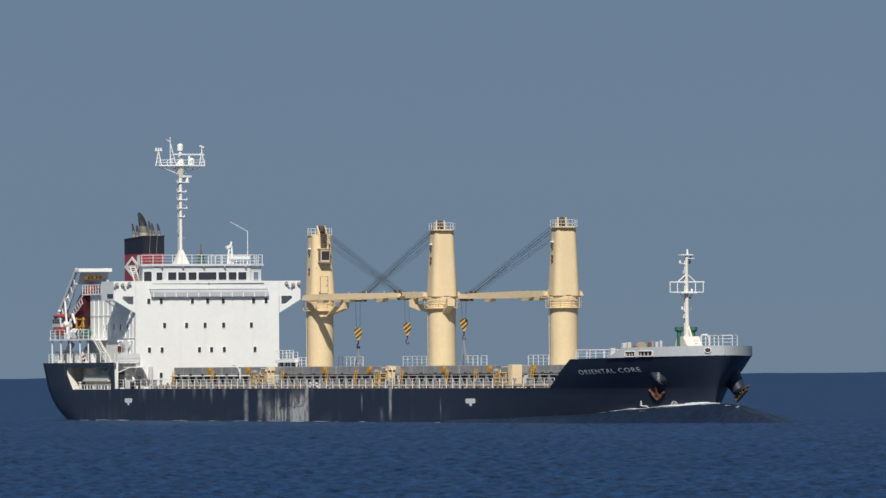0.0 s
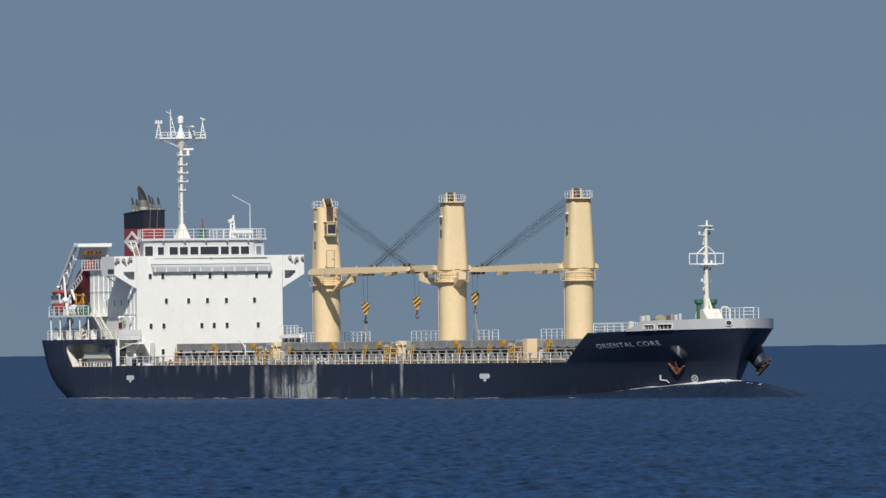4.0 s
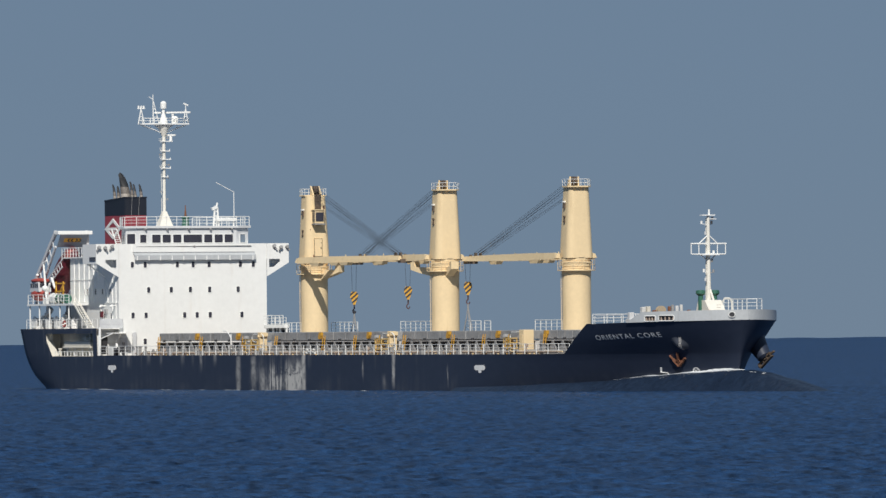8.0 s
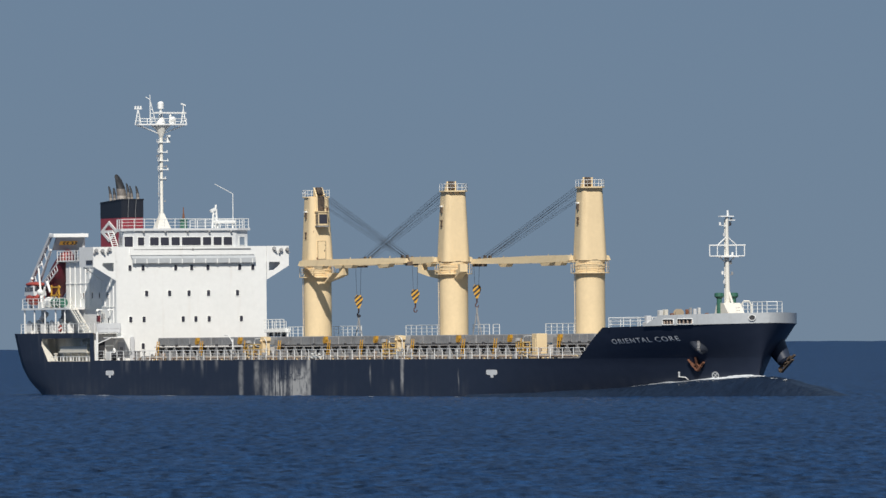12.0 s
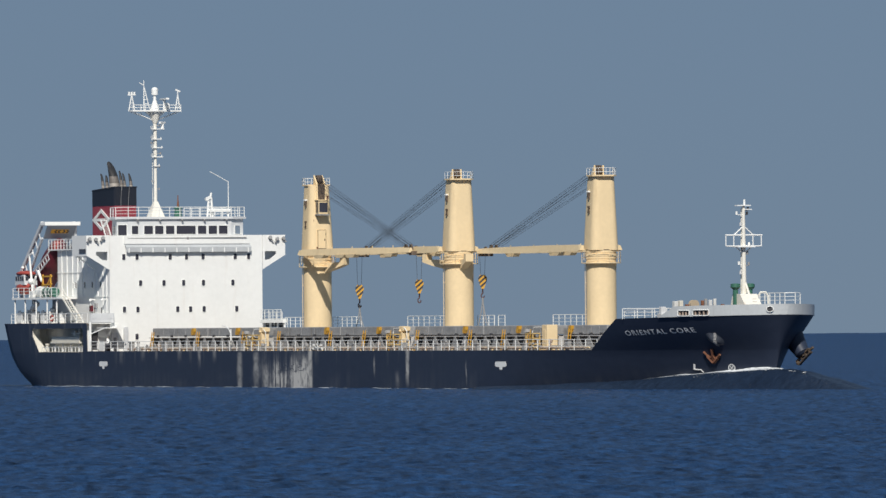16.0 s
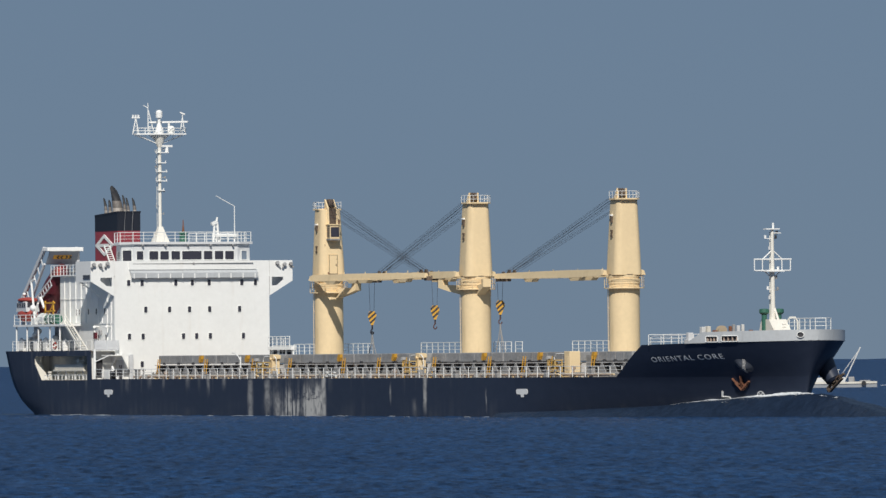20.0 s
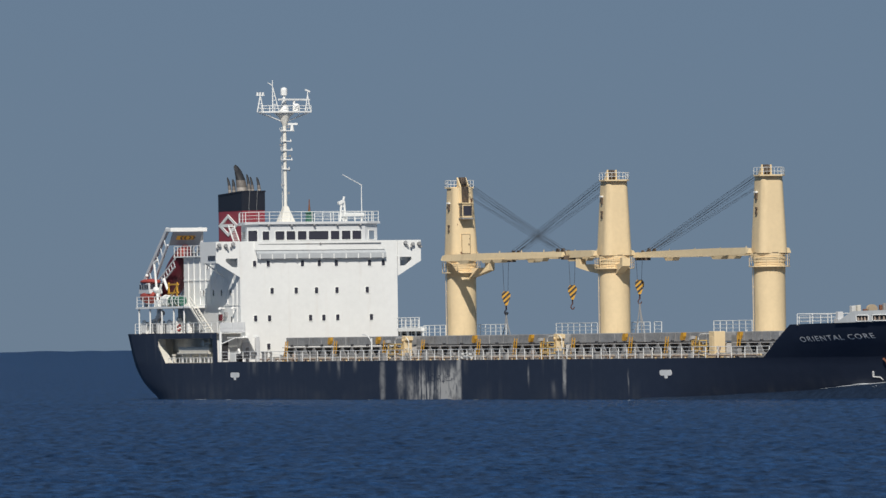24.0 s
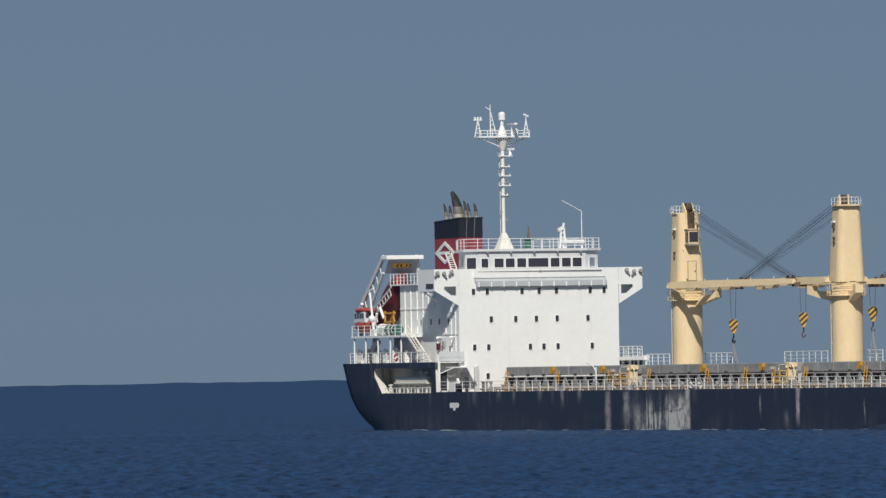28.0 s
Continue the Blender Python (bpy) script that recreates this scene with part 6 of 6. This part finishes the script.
# roller fairleads behind the bulwark openings; the dark block stands for shade inside
for xa, xb in ((150.4, 151.75), (152.05, 153.75)):
    b = bm_new()
    c = [(x, -breadth(x, 6.66) + k) for x in (xa, xb) for k in (0.14, 0.6)]
    slab(b, [c[0], c[2], c[3], c[1]], "z", 6.56, 7.25)
    lead = part("roller_fairlead", b, DARK, SHIP, "roller fairlead with a dark block for the opening's shade")
    for k in range(4):
        x = xa + (xb - xa) * (k + 0.5) / 4
        b = bm_new()
        rod(b, (x, -breadth(x, 6.66) + 0.11, 6.7), (x, -breadth(x, 6.66) + 0.11, 7.05 + 0.1 * (k % 2)), 0.09, 0.09, 10)
        part("roller", b, WORN_IRON, lead)
    b = bm_new()
    z0, z1 = top_of((xa + xb) / 2) + 0.05, top_of((xa + xb) / 2) + 0.56
    pts = []
    for k in range(24):
        a = math.tau * k / 24
        u, v = math.copysign(abs(math.cos(a)) ** 0.22, math.cos(a)), math.copysign(abs(math.sin(a)) ** 0.22, math.sin(a))
        px = (xa + xb) / 2 + 0.07 + u * ((xb - xa) / 2 - 0.04)
        pts.append((px, -breadth(px, 6.66) - 0.07, (z0 + z1) / 2 + v * (z1 - z0) / 2))
    for p, q in zip(pts, pts[1:] + pts[:1]):
        rod(b, p, q, 0.042, seg=6)
    part("opening_rim", b, WHITE, lead, "white rounded rim of the opening")


# anchors: starboard in a shallow bolster on the flare
def build_starboard_anchor():
    c = Vector((152.58, -breadth(152.58, 4.52), 4.52))
    t = (Vector((153.2, -breadth(153.2, 4.52), 4.52)) - Vector((152.0, -breadth(152.0, 4.52), 4.52))).normalized()
    up = (Vector((152.58, -breadth(152.58, 5.0), 5.0)) - Vector((152.58, -breadth(152.58, 4.0), 4.0))).normalized()
    n = t.cross(up).normalized()
    if n.y > 0:
        n = -n
    b = bm_new()
    rings, seg = [], 28
    for i in range(7):
        r = 1.1 - i / 6 * 1.05
        h = 0.5 + 0.5 * math.cos(math.pi * min(r, 1))
        rings.append([b.verts.new(c + t * (1.0 * r * math.cos(a)) + up * (1.0 * r * math.sin(a)) + n * (0.42 * h - 0.04)) for a in [math.tau * k / seg for k in range(seg)]])
    for p, q in zip(rings, rings[1:]):
        for k in range(seg):
            b.faces.new((p[k], p[(k + 1) % seg], q[(k + 1) % seg], q[k])).smooth = True
    b.faces.new(rings[-1])
    pod = part("anchor_bolster", b, PALER_NAVY, SHIP, "rounded paler navy bolster that carries an anchor")
    # pale strip laid over the bulge as a painted sun glint
    b = bm_new()
    line = []
    for k in range(9):
        a, v = 0.5 - 0.73 * k / 8, 0.72 - 1.47 * k / 8
        line.append(c + t * a + up * v + n * (0.42 * (0.5 + 0.5 * math.cos(math.pi * min(math.hypot(a, v), 1))) - 0.13))
    tube(b, line, 0.2)
    part("glint_strip", b, STAY_GREY, pod, "pale strip painted for the sun's glint")
    b = bm_new()
    f = lambda x, z, k: Vector((x, -breadth(x, z), z)) + n * k
    tip, crown = f(151.02, 2.5, 0.12), f(151.6, 3.6, 0.2)
    beam(b, crown + up * 0.15, tip.lerp(crown, 0.25), 0.2, 0.2)
    for x, z, k in ((150.5, 3.46, 0.1), (152.06, 3.22, 0.16)):
        end = f(x, z, k)
        beam(b, tip + n * 0.02, tip.lerp(end, 0.62), 0.27, 0.27)
        beam(b, tip.lerp(end, 0.55), end, 0.2, 0.16)
        beam(b, tip.lerp(end, 0.35), tip.lerp(crown, 0.6), 0.2, 0.2)
    part("anchor", b, RUST, pod, "rust-brown stockless anchor")


# port: seen end on, on its long sloping bolster
def build_port_anchor():
    a, t = Vector((153.8, 2.55, 5.5)), Vector((155.55, 3.2, 3.15))
    d = (t - a).normalized()
    side = d.cross(Vector((0, 0, 1))).normalized()
    u = side.cross(d)
    if u.z < 0:
        u = -u
    b = bm_new()
    rod(b, a, t, 1.2, 0.66, 32)
    rod(b, t - d * 0.02, t + d * 0.16, 0.66, 0.4, 32)
    pod = part("anchor_bolster", b, HULL, SHIP, "long navy bolster that carries the port anchor")
    b = bm_new()
    m = t + d * 0.3
    for k, w in ((-0.16, 0.16), (0.22, 0.14)):
        beam(b, m + d * k - u * 1.0, m + d * k + u * 0.9, 0.36, w * 0.8)
    for h in (-0.85, -0.3, 0.3, 0.8):
        beam(b, m - d * 0.2 + u * h, m + d * 0.3 + u * h, 0.3, 0.1)
    rod(b, t - d * 0.3, m, 0.2)
    ball(b, m - u * 1.0, 0.2, sub=1)
    beam(b, m + u * 0.9, m + u * 1.35 + d * 0.05, 0.2, 0.18)
    part("anchor", b, GREASE, pod, "rust-brown stockless anchor")


build_starboard_anchor()
build_port_anchor()


# ---- writing and marks on the side ----
def hull_text(text, x0, z0, x1, z1, height):
    cu = bpy.data.curves.new("lettering", 'FONT')
    cu.body = text
    cu.size = 1.0
    cu.space_character = 1.22
    cu.offset = 0.008
    tmp = bpy.data.objects.new("lettering", cu)
    scene.collection.objects.link(tmp)
    dg = bpy.context.evaluated_depsgraph_get()
    me = bpy.data.meshes.new_from_object(tmp.evaluated_get(dg))
    bpy.data.objects.remove(tmp)
    bm = bmesh.new()
    bm.from_mesh(me)
    bmesh.ops.triangulate(bm, faces=bm.faces)
    bmesh.ops.subdivide_edges(bm, edges=[e for e in bm.edges if e.calc_length() > 0.2], cuts=2)
    wide = max(v.co.x for v in bm.verts)
    for v in bm.verts:
        u = v.co.x / wide
        x = x0 + (x1 - x0) * u
        z = z0 + (z1 - z0) * u + v.co.y / 0.7 * height
        v.co = (x, -breadth(x, z) - 0.025, z)
    # one part a letter
    bmesh.ops.remove_doubles(bm, verts=bm.verts, dist=0.0005)
    left = set(bm.faces)
    while left:
        todo, isle = [left.pop()], set()
        while todo:
            f = todo.pop()
            isle.add(f)
            for e in f.edges:
                for g in e.link_faces:
                    if g in left:
                        left.remove(g)
                        todo.append(g)
        one, made = bmesh.new(), {}
        for f in isle:
            one.faces.new([made.setdefault(v, None) or made.update({v: one.verts.new(v.co)}) or made[v] for v in f.verts])
        part("letter", one, MARK, HULL_OB, "white painted capital letter of the ship's name")
    bm.free()


hull_text("ORIENTAL CORE", 142.75, 4.9, 151.35, 5.16, 0.44)


def bar_on_hull(pts, w, name, label):
    """A painted stroke along points (x, z)."""
    b = bm_new()
    for (xa, za), (xb, zb) in zip(pts, pts[1:]):
        n = max(1, int(math.hypot(xb - xa, zb - za) / 0.4))
        for k in range(n):
            p = [(xa + (xb - xa) * q / n, za + (zb - za) * q / n) for q in (k, k + 1)]
            beam(b, *[(x, -breadth(x, z) - 0.03, z) for x, z in p], 0.06, w) if abs(xb - xa) > abs(zb - za) else beam(b, *[(x, -breadth(x, z) - 0.03, z) for x, z in p], w * 2.2, 0.06)
    part(name, b, MARK, HULL_OB, label)


for x in (26.2, 121.2):
    W = 1.05
    side_patch("tug_mark", HULL_OB, [(x - W, 2.15), (x - W, 2.45), (x - W * 0.8, 2.55), (x + W * 0.8, 2.55), (x + W, 2.45), (x + W, 2.15), (x + W * 0.8, 2.05), (x + 0.28, 2.05), (x + 0.22, 1.8), (x - 0.22, 1.8), (x - 0.28, 2.05), (x - W * 0.8, 2.05)], 0.03, MARK, "white bar with a small arrow")
bar_on_hull([(148.85, 2.25), (148.6, 1.8), (149.3, 1.75), (149.45, 1.5)], 0.085, "bulb_mark", "white bulbous bow mark")


def thruster_mark():
    b = bm_new()
    def at(u, v):
        x, z = 152.54 + 0.36 * u + 0.12 * v, 1.9 + 0.36 * v
        return b.verts.new((x, -breadth(x, z) - 0.03, z))
    ring = [(math.cos(math.tau * k / 20), math.sin(math.tau * k / 20)) for k in range(20)]
    for k in range(20):
        p, q = ring[k], ring[(k + 1) % 20]
        b.faces.new([at(*p), at(*q), at(q[0] * 0.74, q[1] * 0.74), at(p[0] * 0.74, p[1] * 0.74)])
    for s in (-1, 1):
        for k in range(4):
            v0, v1 = -0.56 + 0.28 * k, -0.28 + 0.28 * k
            b.faces.new([at(s * v0 - 0.13, v0), at(s * v0 + 0.13, v0), at(s * v1 + 0.13, v1), at(s * v1 - 0.13, v1)])
    part("thruster_mark", b, MARK, HULL_OB, "white crossed circle")


thruster_mark()

# ---- bow wave and foam ----
def build_bow_wave():
    wave = thing("bow_wave", "smooth bow wave coloured dark for the hull's reflection, edged with white foam", "wave")
    xs, ys = np.linspace(122, 184, 124), np.linspace(-16, 16, 90)
    bm = bm_new()
    rnd = random.Random(3)

    def height(x, y):
        c = breadth(min(x, 155.5), 0.0) + 0.9 + max(0, 146 - x) * 0.10 if x < 156 else 0.6
        crest = np.interp(x, (122, 132, 142, 149, 154, 158, 162, 166, 170, 174, 184), (0.0, 0.2, 0.6, 1.12, 1.5, 1.5, 1.36, 0.92, 0.34, -0.25, -1.0))
        w = np.interp(x, (122, 145, 156, 162, 168, 176, 184), (1.6, 2.4, 3.0, 2.6, 1.8, 1.2, 1.0))
        d = abs(y) - c
        g = math.exp(-(d / w) ** 2) if d > 0 or x > 156 else 1.0
        n = noise.noise(Vector((x * 0.25, y * 0.3, 1.0))) * 0.12
        return crest * g + n * min(crest, 1) * (1 if x < 158 else 1.6) - 0.35 - 1.2 * (1 - g)
    grid = [[bm.verts.new((x, y, height(x, y) if 0 < j < len(ys) - 1 and 0 < i < len(xs) - 1 else -1.6)) for j, y in enumerate(ys)] for i, x in enumerate(xs)]
    for i in range(len(xs) - 1):
        for j in range(len(ys) - 1):
            bm.faces.new((grid[i][j], grid[i + 1][j], grid[i + 1][j + 1], grid[i][j + 1])).smooth = True
    part("swell", bm, REFLECTION_WATER, wave)
    fo = bm_new()
    # a thin line of foam along the plating that swells to a smooth crest at the stem
    for out, lift, size, seed in ((0.2, 0.05, 1.15, 0.0), (0.45, 0.0, 0.9, 7.3), (0.7, -0.06, 0.6, 3.1)):
        prev = None
        for x in np.arange(142.0 + out * 3, 158.6 - out, 0.09):
            n = noise.noise(Vector((x * 0.5, seed, 0)))
            r = np.interp(x, (142, 144, 148, 151, 153.2, 155.2, 156.6, 157.6, 158.6), (0.006, 0.02, 0.04, 0.05, 0.09, 0.13, 0.10, 0.05, 0.01)) * size
            r *= max(0.02, (0.25 + 2.8 * n) if x < 151.5 else 1 + 0.5 * n + 0.35 * noise.noise(Vector((x * 2.1, seed, 3))))
            y = -breadth(min(x, 156.4), 1.2) - 0.2 - (out - 0.2) * float(np.interp(x, (142, 149, 154, 158), (0.4, 1.0, 0.8, 0.0)))
            c = Vector((x, y, height(x, y) + lift + 0.35 * r))
            ring = [fo.verts.new(c + Vector((0, math.cos(a) * r * 2.6, math.sin(a) * r * (1 + 0.2 * noise.noise(Vector((x * 3, a, seed))))))) for a in [math.tau * k / 8 for k in range(8)]]
            if prev:
                for k in range(8):
                    fo.faces.new((prev[k], prev[(k + 1) % 8], ring[(k + 1) % 8], ring[k])).smooth = True
            prev = ring
    for k in range(50):
        x = 157 - 9 * rnd.random() ** 1.6
        y = -breadth(min(x, 156.4), 1.2) - rnd.uniform(0.2, 1.4)
        ball(fo, (x, y, height(x, y) + rnd.uniform(-0.02, 0.1)), rnd.uniform(0.012, 0.03), sx=5, sy=2.0, sz=0.6, sub=1)
    for k in range(8):
        x = 157.5 + 7 * rnd.random() ** 1.5
        y = -rnd.uniform(0, 1.0)
        ball(fo, (x, y, height(x, y) + 0.02), rnd.uniform(0.015, 0.035), sx=9, sy=6, sz=0.7, sub=1)
    tagged(part("crest_foam", fo, FOAM, wave, "bright broken foam along the crest"), kind="stuff")
    return wave


BOW_WAVE = build_bow_wave()


def build_wash():
    """Thin broken foam where the side meets the sea."""
    wash = thing("side_wash", "thin broken white wash along the waterline", "foam")
    rnd = random.Random(5)
    fo = bm_new()
    # flat ragged ribbons of foam, each tapering out
    for k in range(95):
        x = rnd.choice((12, 19, 24, 30, 36, 42, 52, 62, 79, 98, 112, 124, 130, 136)) + rnd.gauss(0, 3.6)
        if not 7 < x < 141:
            continue
        y = -breadth(x, 0.0) - 0.12 - abs(rnd.gauss(0, 0.9))
        length, wide, z = rnd.uniform(0.8, 4.6), rnd.uniform(0.05, 0.2), rnd.uniform(-0.1, 0.04)
        prev = None
        for q in range(9):
            u = q / 8
            w = wide * math.sin(math.pi * (0.03 + 0.94 * u)) * (0.5 + 0.9 * abs(noise.noise(Vector((k, u * 5, 0)))))
            c = Vector((x + length * (u - 0.5), y + 0.15 * noise.noise(Vector((u * 3, k, 4))), z + 0.05 * noise.noise(Vector((u * 6, k, 2)))))
            ring = [fo.verts.new(c + d) for d in (Vector((0, -w, 0)), Vector((0, 0, 0.04 * w / wide)), Vector((0, w, 0)), Vector((0, 0, -0.06)))]
            if prev:
                for m in range(4):
                    fo.faces.new((prev[m], ring[m], ring[(m + 1) % 4], prev[(m + 1) % 4])).smooth = True
            prev = ring
    # sheet added below the counter, its dark colour standing for hull reflection and shadow
    wk = bm_new()
    xs, ys = np.linspace(-26, 24, 90), np.linspace(-15, 6, 50)
    def sheet_height(x, y):
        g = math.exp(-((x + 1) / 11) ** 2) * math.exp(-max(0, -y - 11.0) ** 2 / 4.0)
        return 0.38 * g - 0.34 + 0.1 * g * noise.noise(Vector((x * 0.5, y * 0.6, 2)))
    grid = [[wk.verts.new((x, y, sheet_height(x, y))) for y in ys] for x in xs]
    for i in range(len(xs) - 1):
        for j in range(len(ys) - 1):
            wk.faces.new((grid[i][j], grid[i + 1][j], grid[i + 1][j + 1], grid[i][j + 1])).smooth = True
    part("stern_dark_sheet", wk, REFLECTION_WATER, wash, "low water sheet coloured dark for the hull's reflection under the counter")
    tagged(part("wash_foam", fo, WASH_FOAM, wash), kind="stuff")
    return wash


WASH = build_wash()


# ---- the work boat that passes beyond the bow ----
def build_work_boat():
    """x forward, z up from its waterline."""
    boat = thing("work_boat", "low white work boat with a wheelhouse and an aft derrick", "boat")
    bm = bm_new()
    prof = [(-9.0, 0.48, 2.1), (-8.5, 0.48, 2.2), (-3, 0.48, 2.3), (2, 0.55, 2.3), (5, 0.78, 2.0), (7.5, 1.1, 1.2), (9.3, 1.5, 0.08)]
    prev = None
    for x, top, hw in prof:
        q = [bm.verts.new(p) for p in ((x, -hw, top), (x - 0.1 * (x > 4), -hw * 0.85, -0.4), (x - 0.1 * (x > 4), hw * 0.85, -0.4), (x, hw, top))]
        if prev:
            for k in range(3):
                bm.faces.new((prev[k], q[k], q[k + 1], prev[k + 1]))
            bm.faces.new((prev[3], q[3], q[0], prev[0]))
        else:
            bm.faces.new(q)
        prev = q
    bm.faces.new(prev[::-1])
    part("boat_hull", bm, BULWARK_GREY, boat, "pale hull of the work boat")
    b = bm_new()
    for s in (-1, 1):
        for (xa, ta, ha), (xb, tb, hb) in zip(prof, prof[1:]):
            beam(b, (xa, s * ha, ta + 0.12), (xb, s * hb, tb + 0.12), 0.14, 0.3)
    part("gunwale", b, PALE, boat, "cream rubbing strake")
    b = bm_new()
    box(b, -4.2, 3.4, -1.7, 1.7, 0.6, 1.45, bevel=0.08)
    box(b, 0.1, 2.6, -1.4, 1.4, 1.4, 2.55, bevel=0.1)
    cab = part("cabin", b, BOAT_WHITE, boat, "white boat cabin")
    for x0 in (0.4, 1.4):
        for s in (-1, 1):
            b = bm_new()
            box(b, x0, x0 + 0.75, s * 1.4 - 0.03, s * 1.4 + 0.03, 1.7, 2.3)
            part("window", b, GLASS, cab)
    b = bm_new()
    box(b, -3.4, 2.9, -1.6, 1.6, 2.52, 2.66, bevel=0.04)
    part("canopy_roof", b, BOAT_WHITE, boat, "flat white canopy over the after deck")
    for x0 in (-3.2, -1.6):
        for s in (-1, 1):
            b = bm_new()
            rod(b, (x0, s * 1.5, 1.4), (x0, s * 1.5, 2.55), 0.05)
            part("canopy_post", b, BOAT_WHITE, boat)
    # dark block added for the shaded open space below the canopy
    b = bm_new()
    box(b, -2.6, -0.4, -1.1, 1.1, 1.43, 2.1, bevel=0.2)
    part("canopy_dark_block", b, GREASE, boat, "dark brown block added for the shaded space under the canopy")
    b = bm_new()
    box(b, 2.58, 2.63, -1.1, 1.1, 1.75, 2.25)
    part("window", b, GLASS, cab)
    b = bm_new()
    rod(b, (2.2, 0, 2.6), (2.2, 0, 4.0), 0.07)
    box(b, 1.3, 3.1, -0.15, 0.15, 4.0, 4.18)
    rod(b, (1.7, 0.1, 2.6), (2.15, 0.1, 3.6), 0.05)
    part("radar_bar", b, BOAT_WHITE, cab)
    b = bm_new()
    for s in (-1, 1):
        beam(b, (-3.9, s * 0.7, 0.5), (-6.6, s * 0.15, 6.0), 0.12, 0.16)
        beam(b, (-3.3, s * 0.5, 1.4), (-6.4, s * 0.12, 5.6), 0.06, 0.08)
    for k in range(6):
        beam(b, (-4.4 - 0.37 * k, -0.62 + 0.09 * k, 1.5 + 0.75 * k), (-4.4 - 0.37 * k, 0.62 - 0.09 * k, 1.5 + 0.75 * k), 0.06, 0.06)
    part("derrick", b, BOAT_WHITE, boat, "white lattice derrick leaning aft")
    b = bm_new()
    box(b, -5.6, -4.7, -1.2, 0.9, 0.55, 1.5, bevel=0.08)
    box(b, -8.0, -6.4, -1.4, 1.4, 0.55, 0.95, bevel=0.05)
    part("deck_gear", b, GREY, boat)
    b = bm_new()
    rod(b, (4.4, 2.0, 0.75), (4.4, 2.3, 0.7), 0.36, 0.36, 14)
    rod(b, (-7.0, 2.25, 0.5), (-7.0, 2.45, 0.5), 0.36, 0.36, 14)
    part("tyre_fender", b, SOOT, boat)
    b = bm_new()
    for s in (-1, 1):
        for h in (0.45, 0.85):
            rod(b, (4.6, s * 2.0, 0.85 + h), (9.0, s * 0.2, 1.55 + h * 0.7), 0.04)
    part("bow_rail", b, BOAT_WHITE, boat)
    b = bm_new()
    rnd = random.Random(2)
    for k in range(40):
        ball(b, (rnd.uniform(6, 9.6), rnd.choice((-1, 1)) * rnd.uniform(0.4, 2.4), 0.15), rnd.uniform(0.06, 0.16), sx=2, sz=0.5, sub=1)
    for k in range(50):
        ball(b, (-9.5 - abs(rnd.gauss(0, 4)), rnd.gauss(0, 1.0), 0.12), rnd.uniform(0.04, 0.10), sx=2.5, sz=0.4, sub=1)
    tagged(part("boat_foam", b, FOAM, boat), kind="stuff")
    return boat


WORK_BOAT = build_work_boat()


# ---- what moves ----
def ship_place(t, dz=0.0):
    yaw = float(np.interp(t, (0, 3, 4, 8, 12), (0.10, 0.08, 0.05, 0.02, 0.0)))
    return pose(-992.645 + 5.01768 * t, 383.046, dz, 0, 0, yaw)


def sea_level(t):
    """The long swell on which the ship rides."""
    return float(np.interp(t, (0, 4, 9, 21, 24, 28), (0.12, 0.08, -0.02, -0.03, -0.12, -0.12)))


def bow_swell(t):
    """How the crest at the stem rises and falls, about -1 to 1."""
    return float(np.interp(t, (0, 1, 2, 3, 4, 5.5, 7, 8, 9, 10, 11, 12, 15, 16, 17, 18, 20, 21, 24, 28), (1.0, 0.9, 0.0, -0.9, -0.8, 0.1, 0.7, 1.0, 0.7, 0.4, -0.9, 0.0, 0.9, 0.1, -0.2, 0.0, 1.0, 0.8, -0.6, 0.9)))


def motions():
    ts = [0.5 * k for k in range(57)]
    walk(SHIP, [(t, ship_place(t)) for t in ts])
    for ob in LOOSE:
        at = ob.matrix_basis.copy()
        walk(ob, [(t, ship_place(t) @ at) for t in ts])
    walk(BOW_WAVE, [(t, ship_place(t, 0.56 + 0.2 * bow_swell(t))) for t in ts])
    walk(WASH, [(t, ship_place(t, 0.04 * math.sin(math.tau * t / 3.1) + sea_level(t))) for t in ts])
    walk(SEA, [(t, pose(1.1 * t, -0.5 * t, sea_level(t))) for t in ts])
    turn = [0.35 * k for k in range(81)]
    walk(SCANNER, [(t, pose(14.2, 1.0, 29.75, 0, 0, 65.4 + 150 * (t - 14.73))) for t in turn])
    walk(SCANNER_LOW, [(t, pose(14.2, 0.75, 27.35, 0, 0, 20 + 170 * t)) for t in turn])
    walk(WORK_BOAT, [(t, BOAT_AT(t)) for t in ts])


BOAT_START, BOAT_WAY = Vector((-1211.510, 769.434, 0)), Vector((-2.804, -5.379, 0))


def BOAT_AT(t):
    p = BOAT_START + BOAT_WAY * t
    return pose(p.x, p.y, 0.05 * math.sin(1.9 * t), 0, 1.2 * math.sin(1.7 * t), math.degrees(math.atan2(BOAT_WAY.y, BOAT_WAY.x)))


motions()
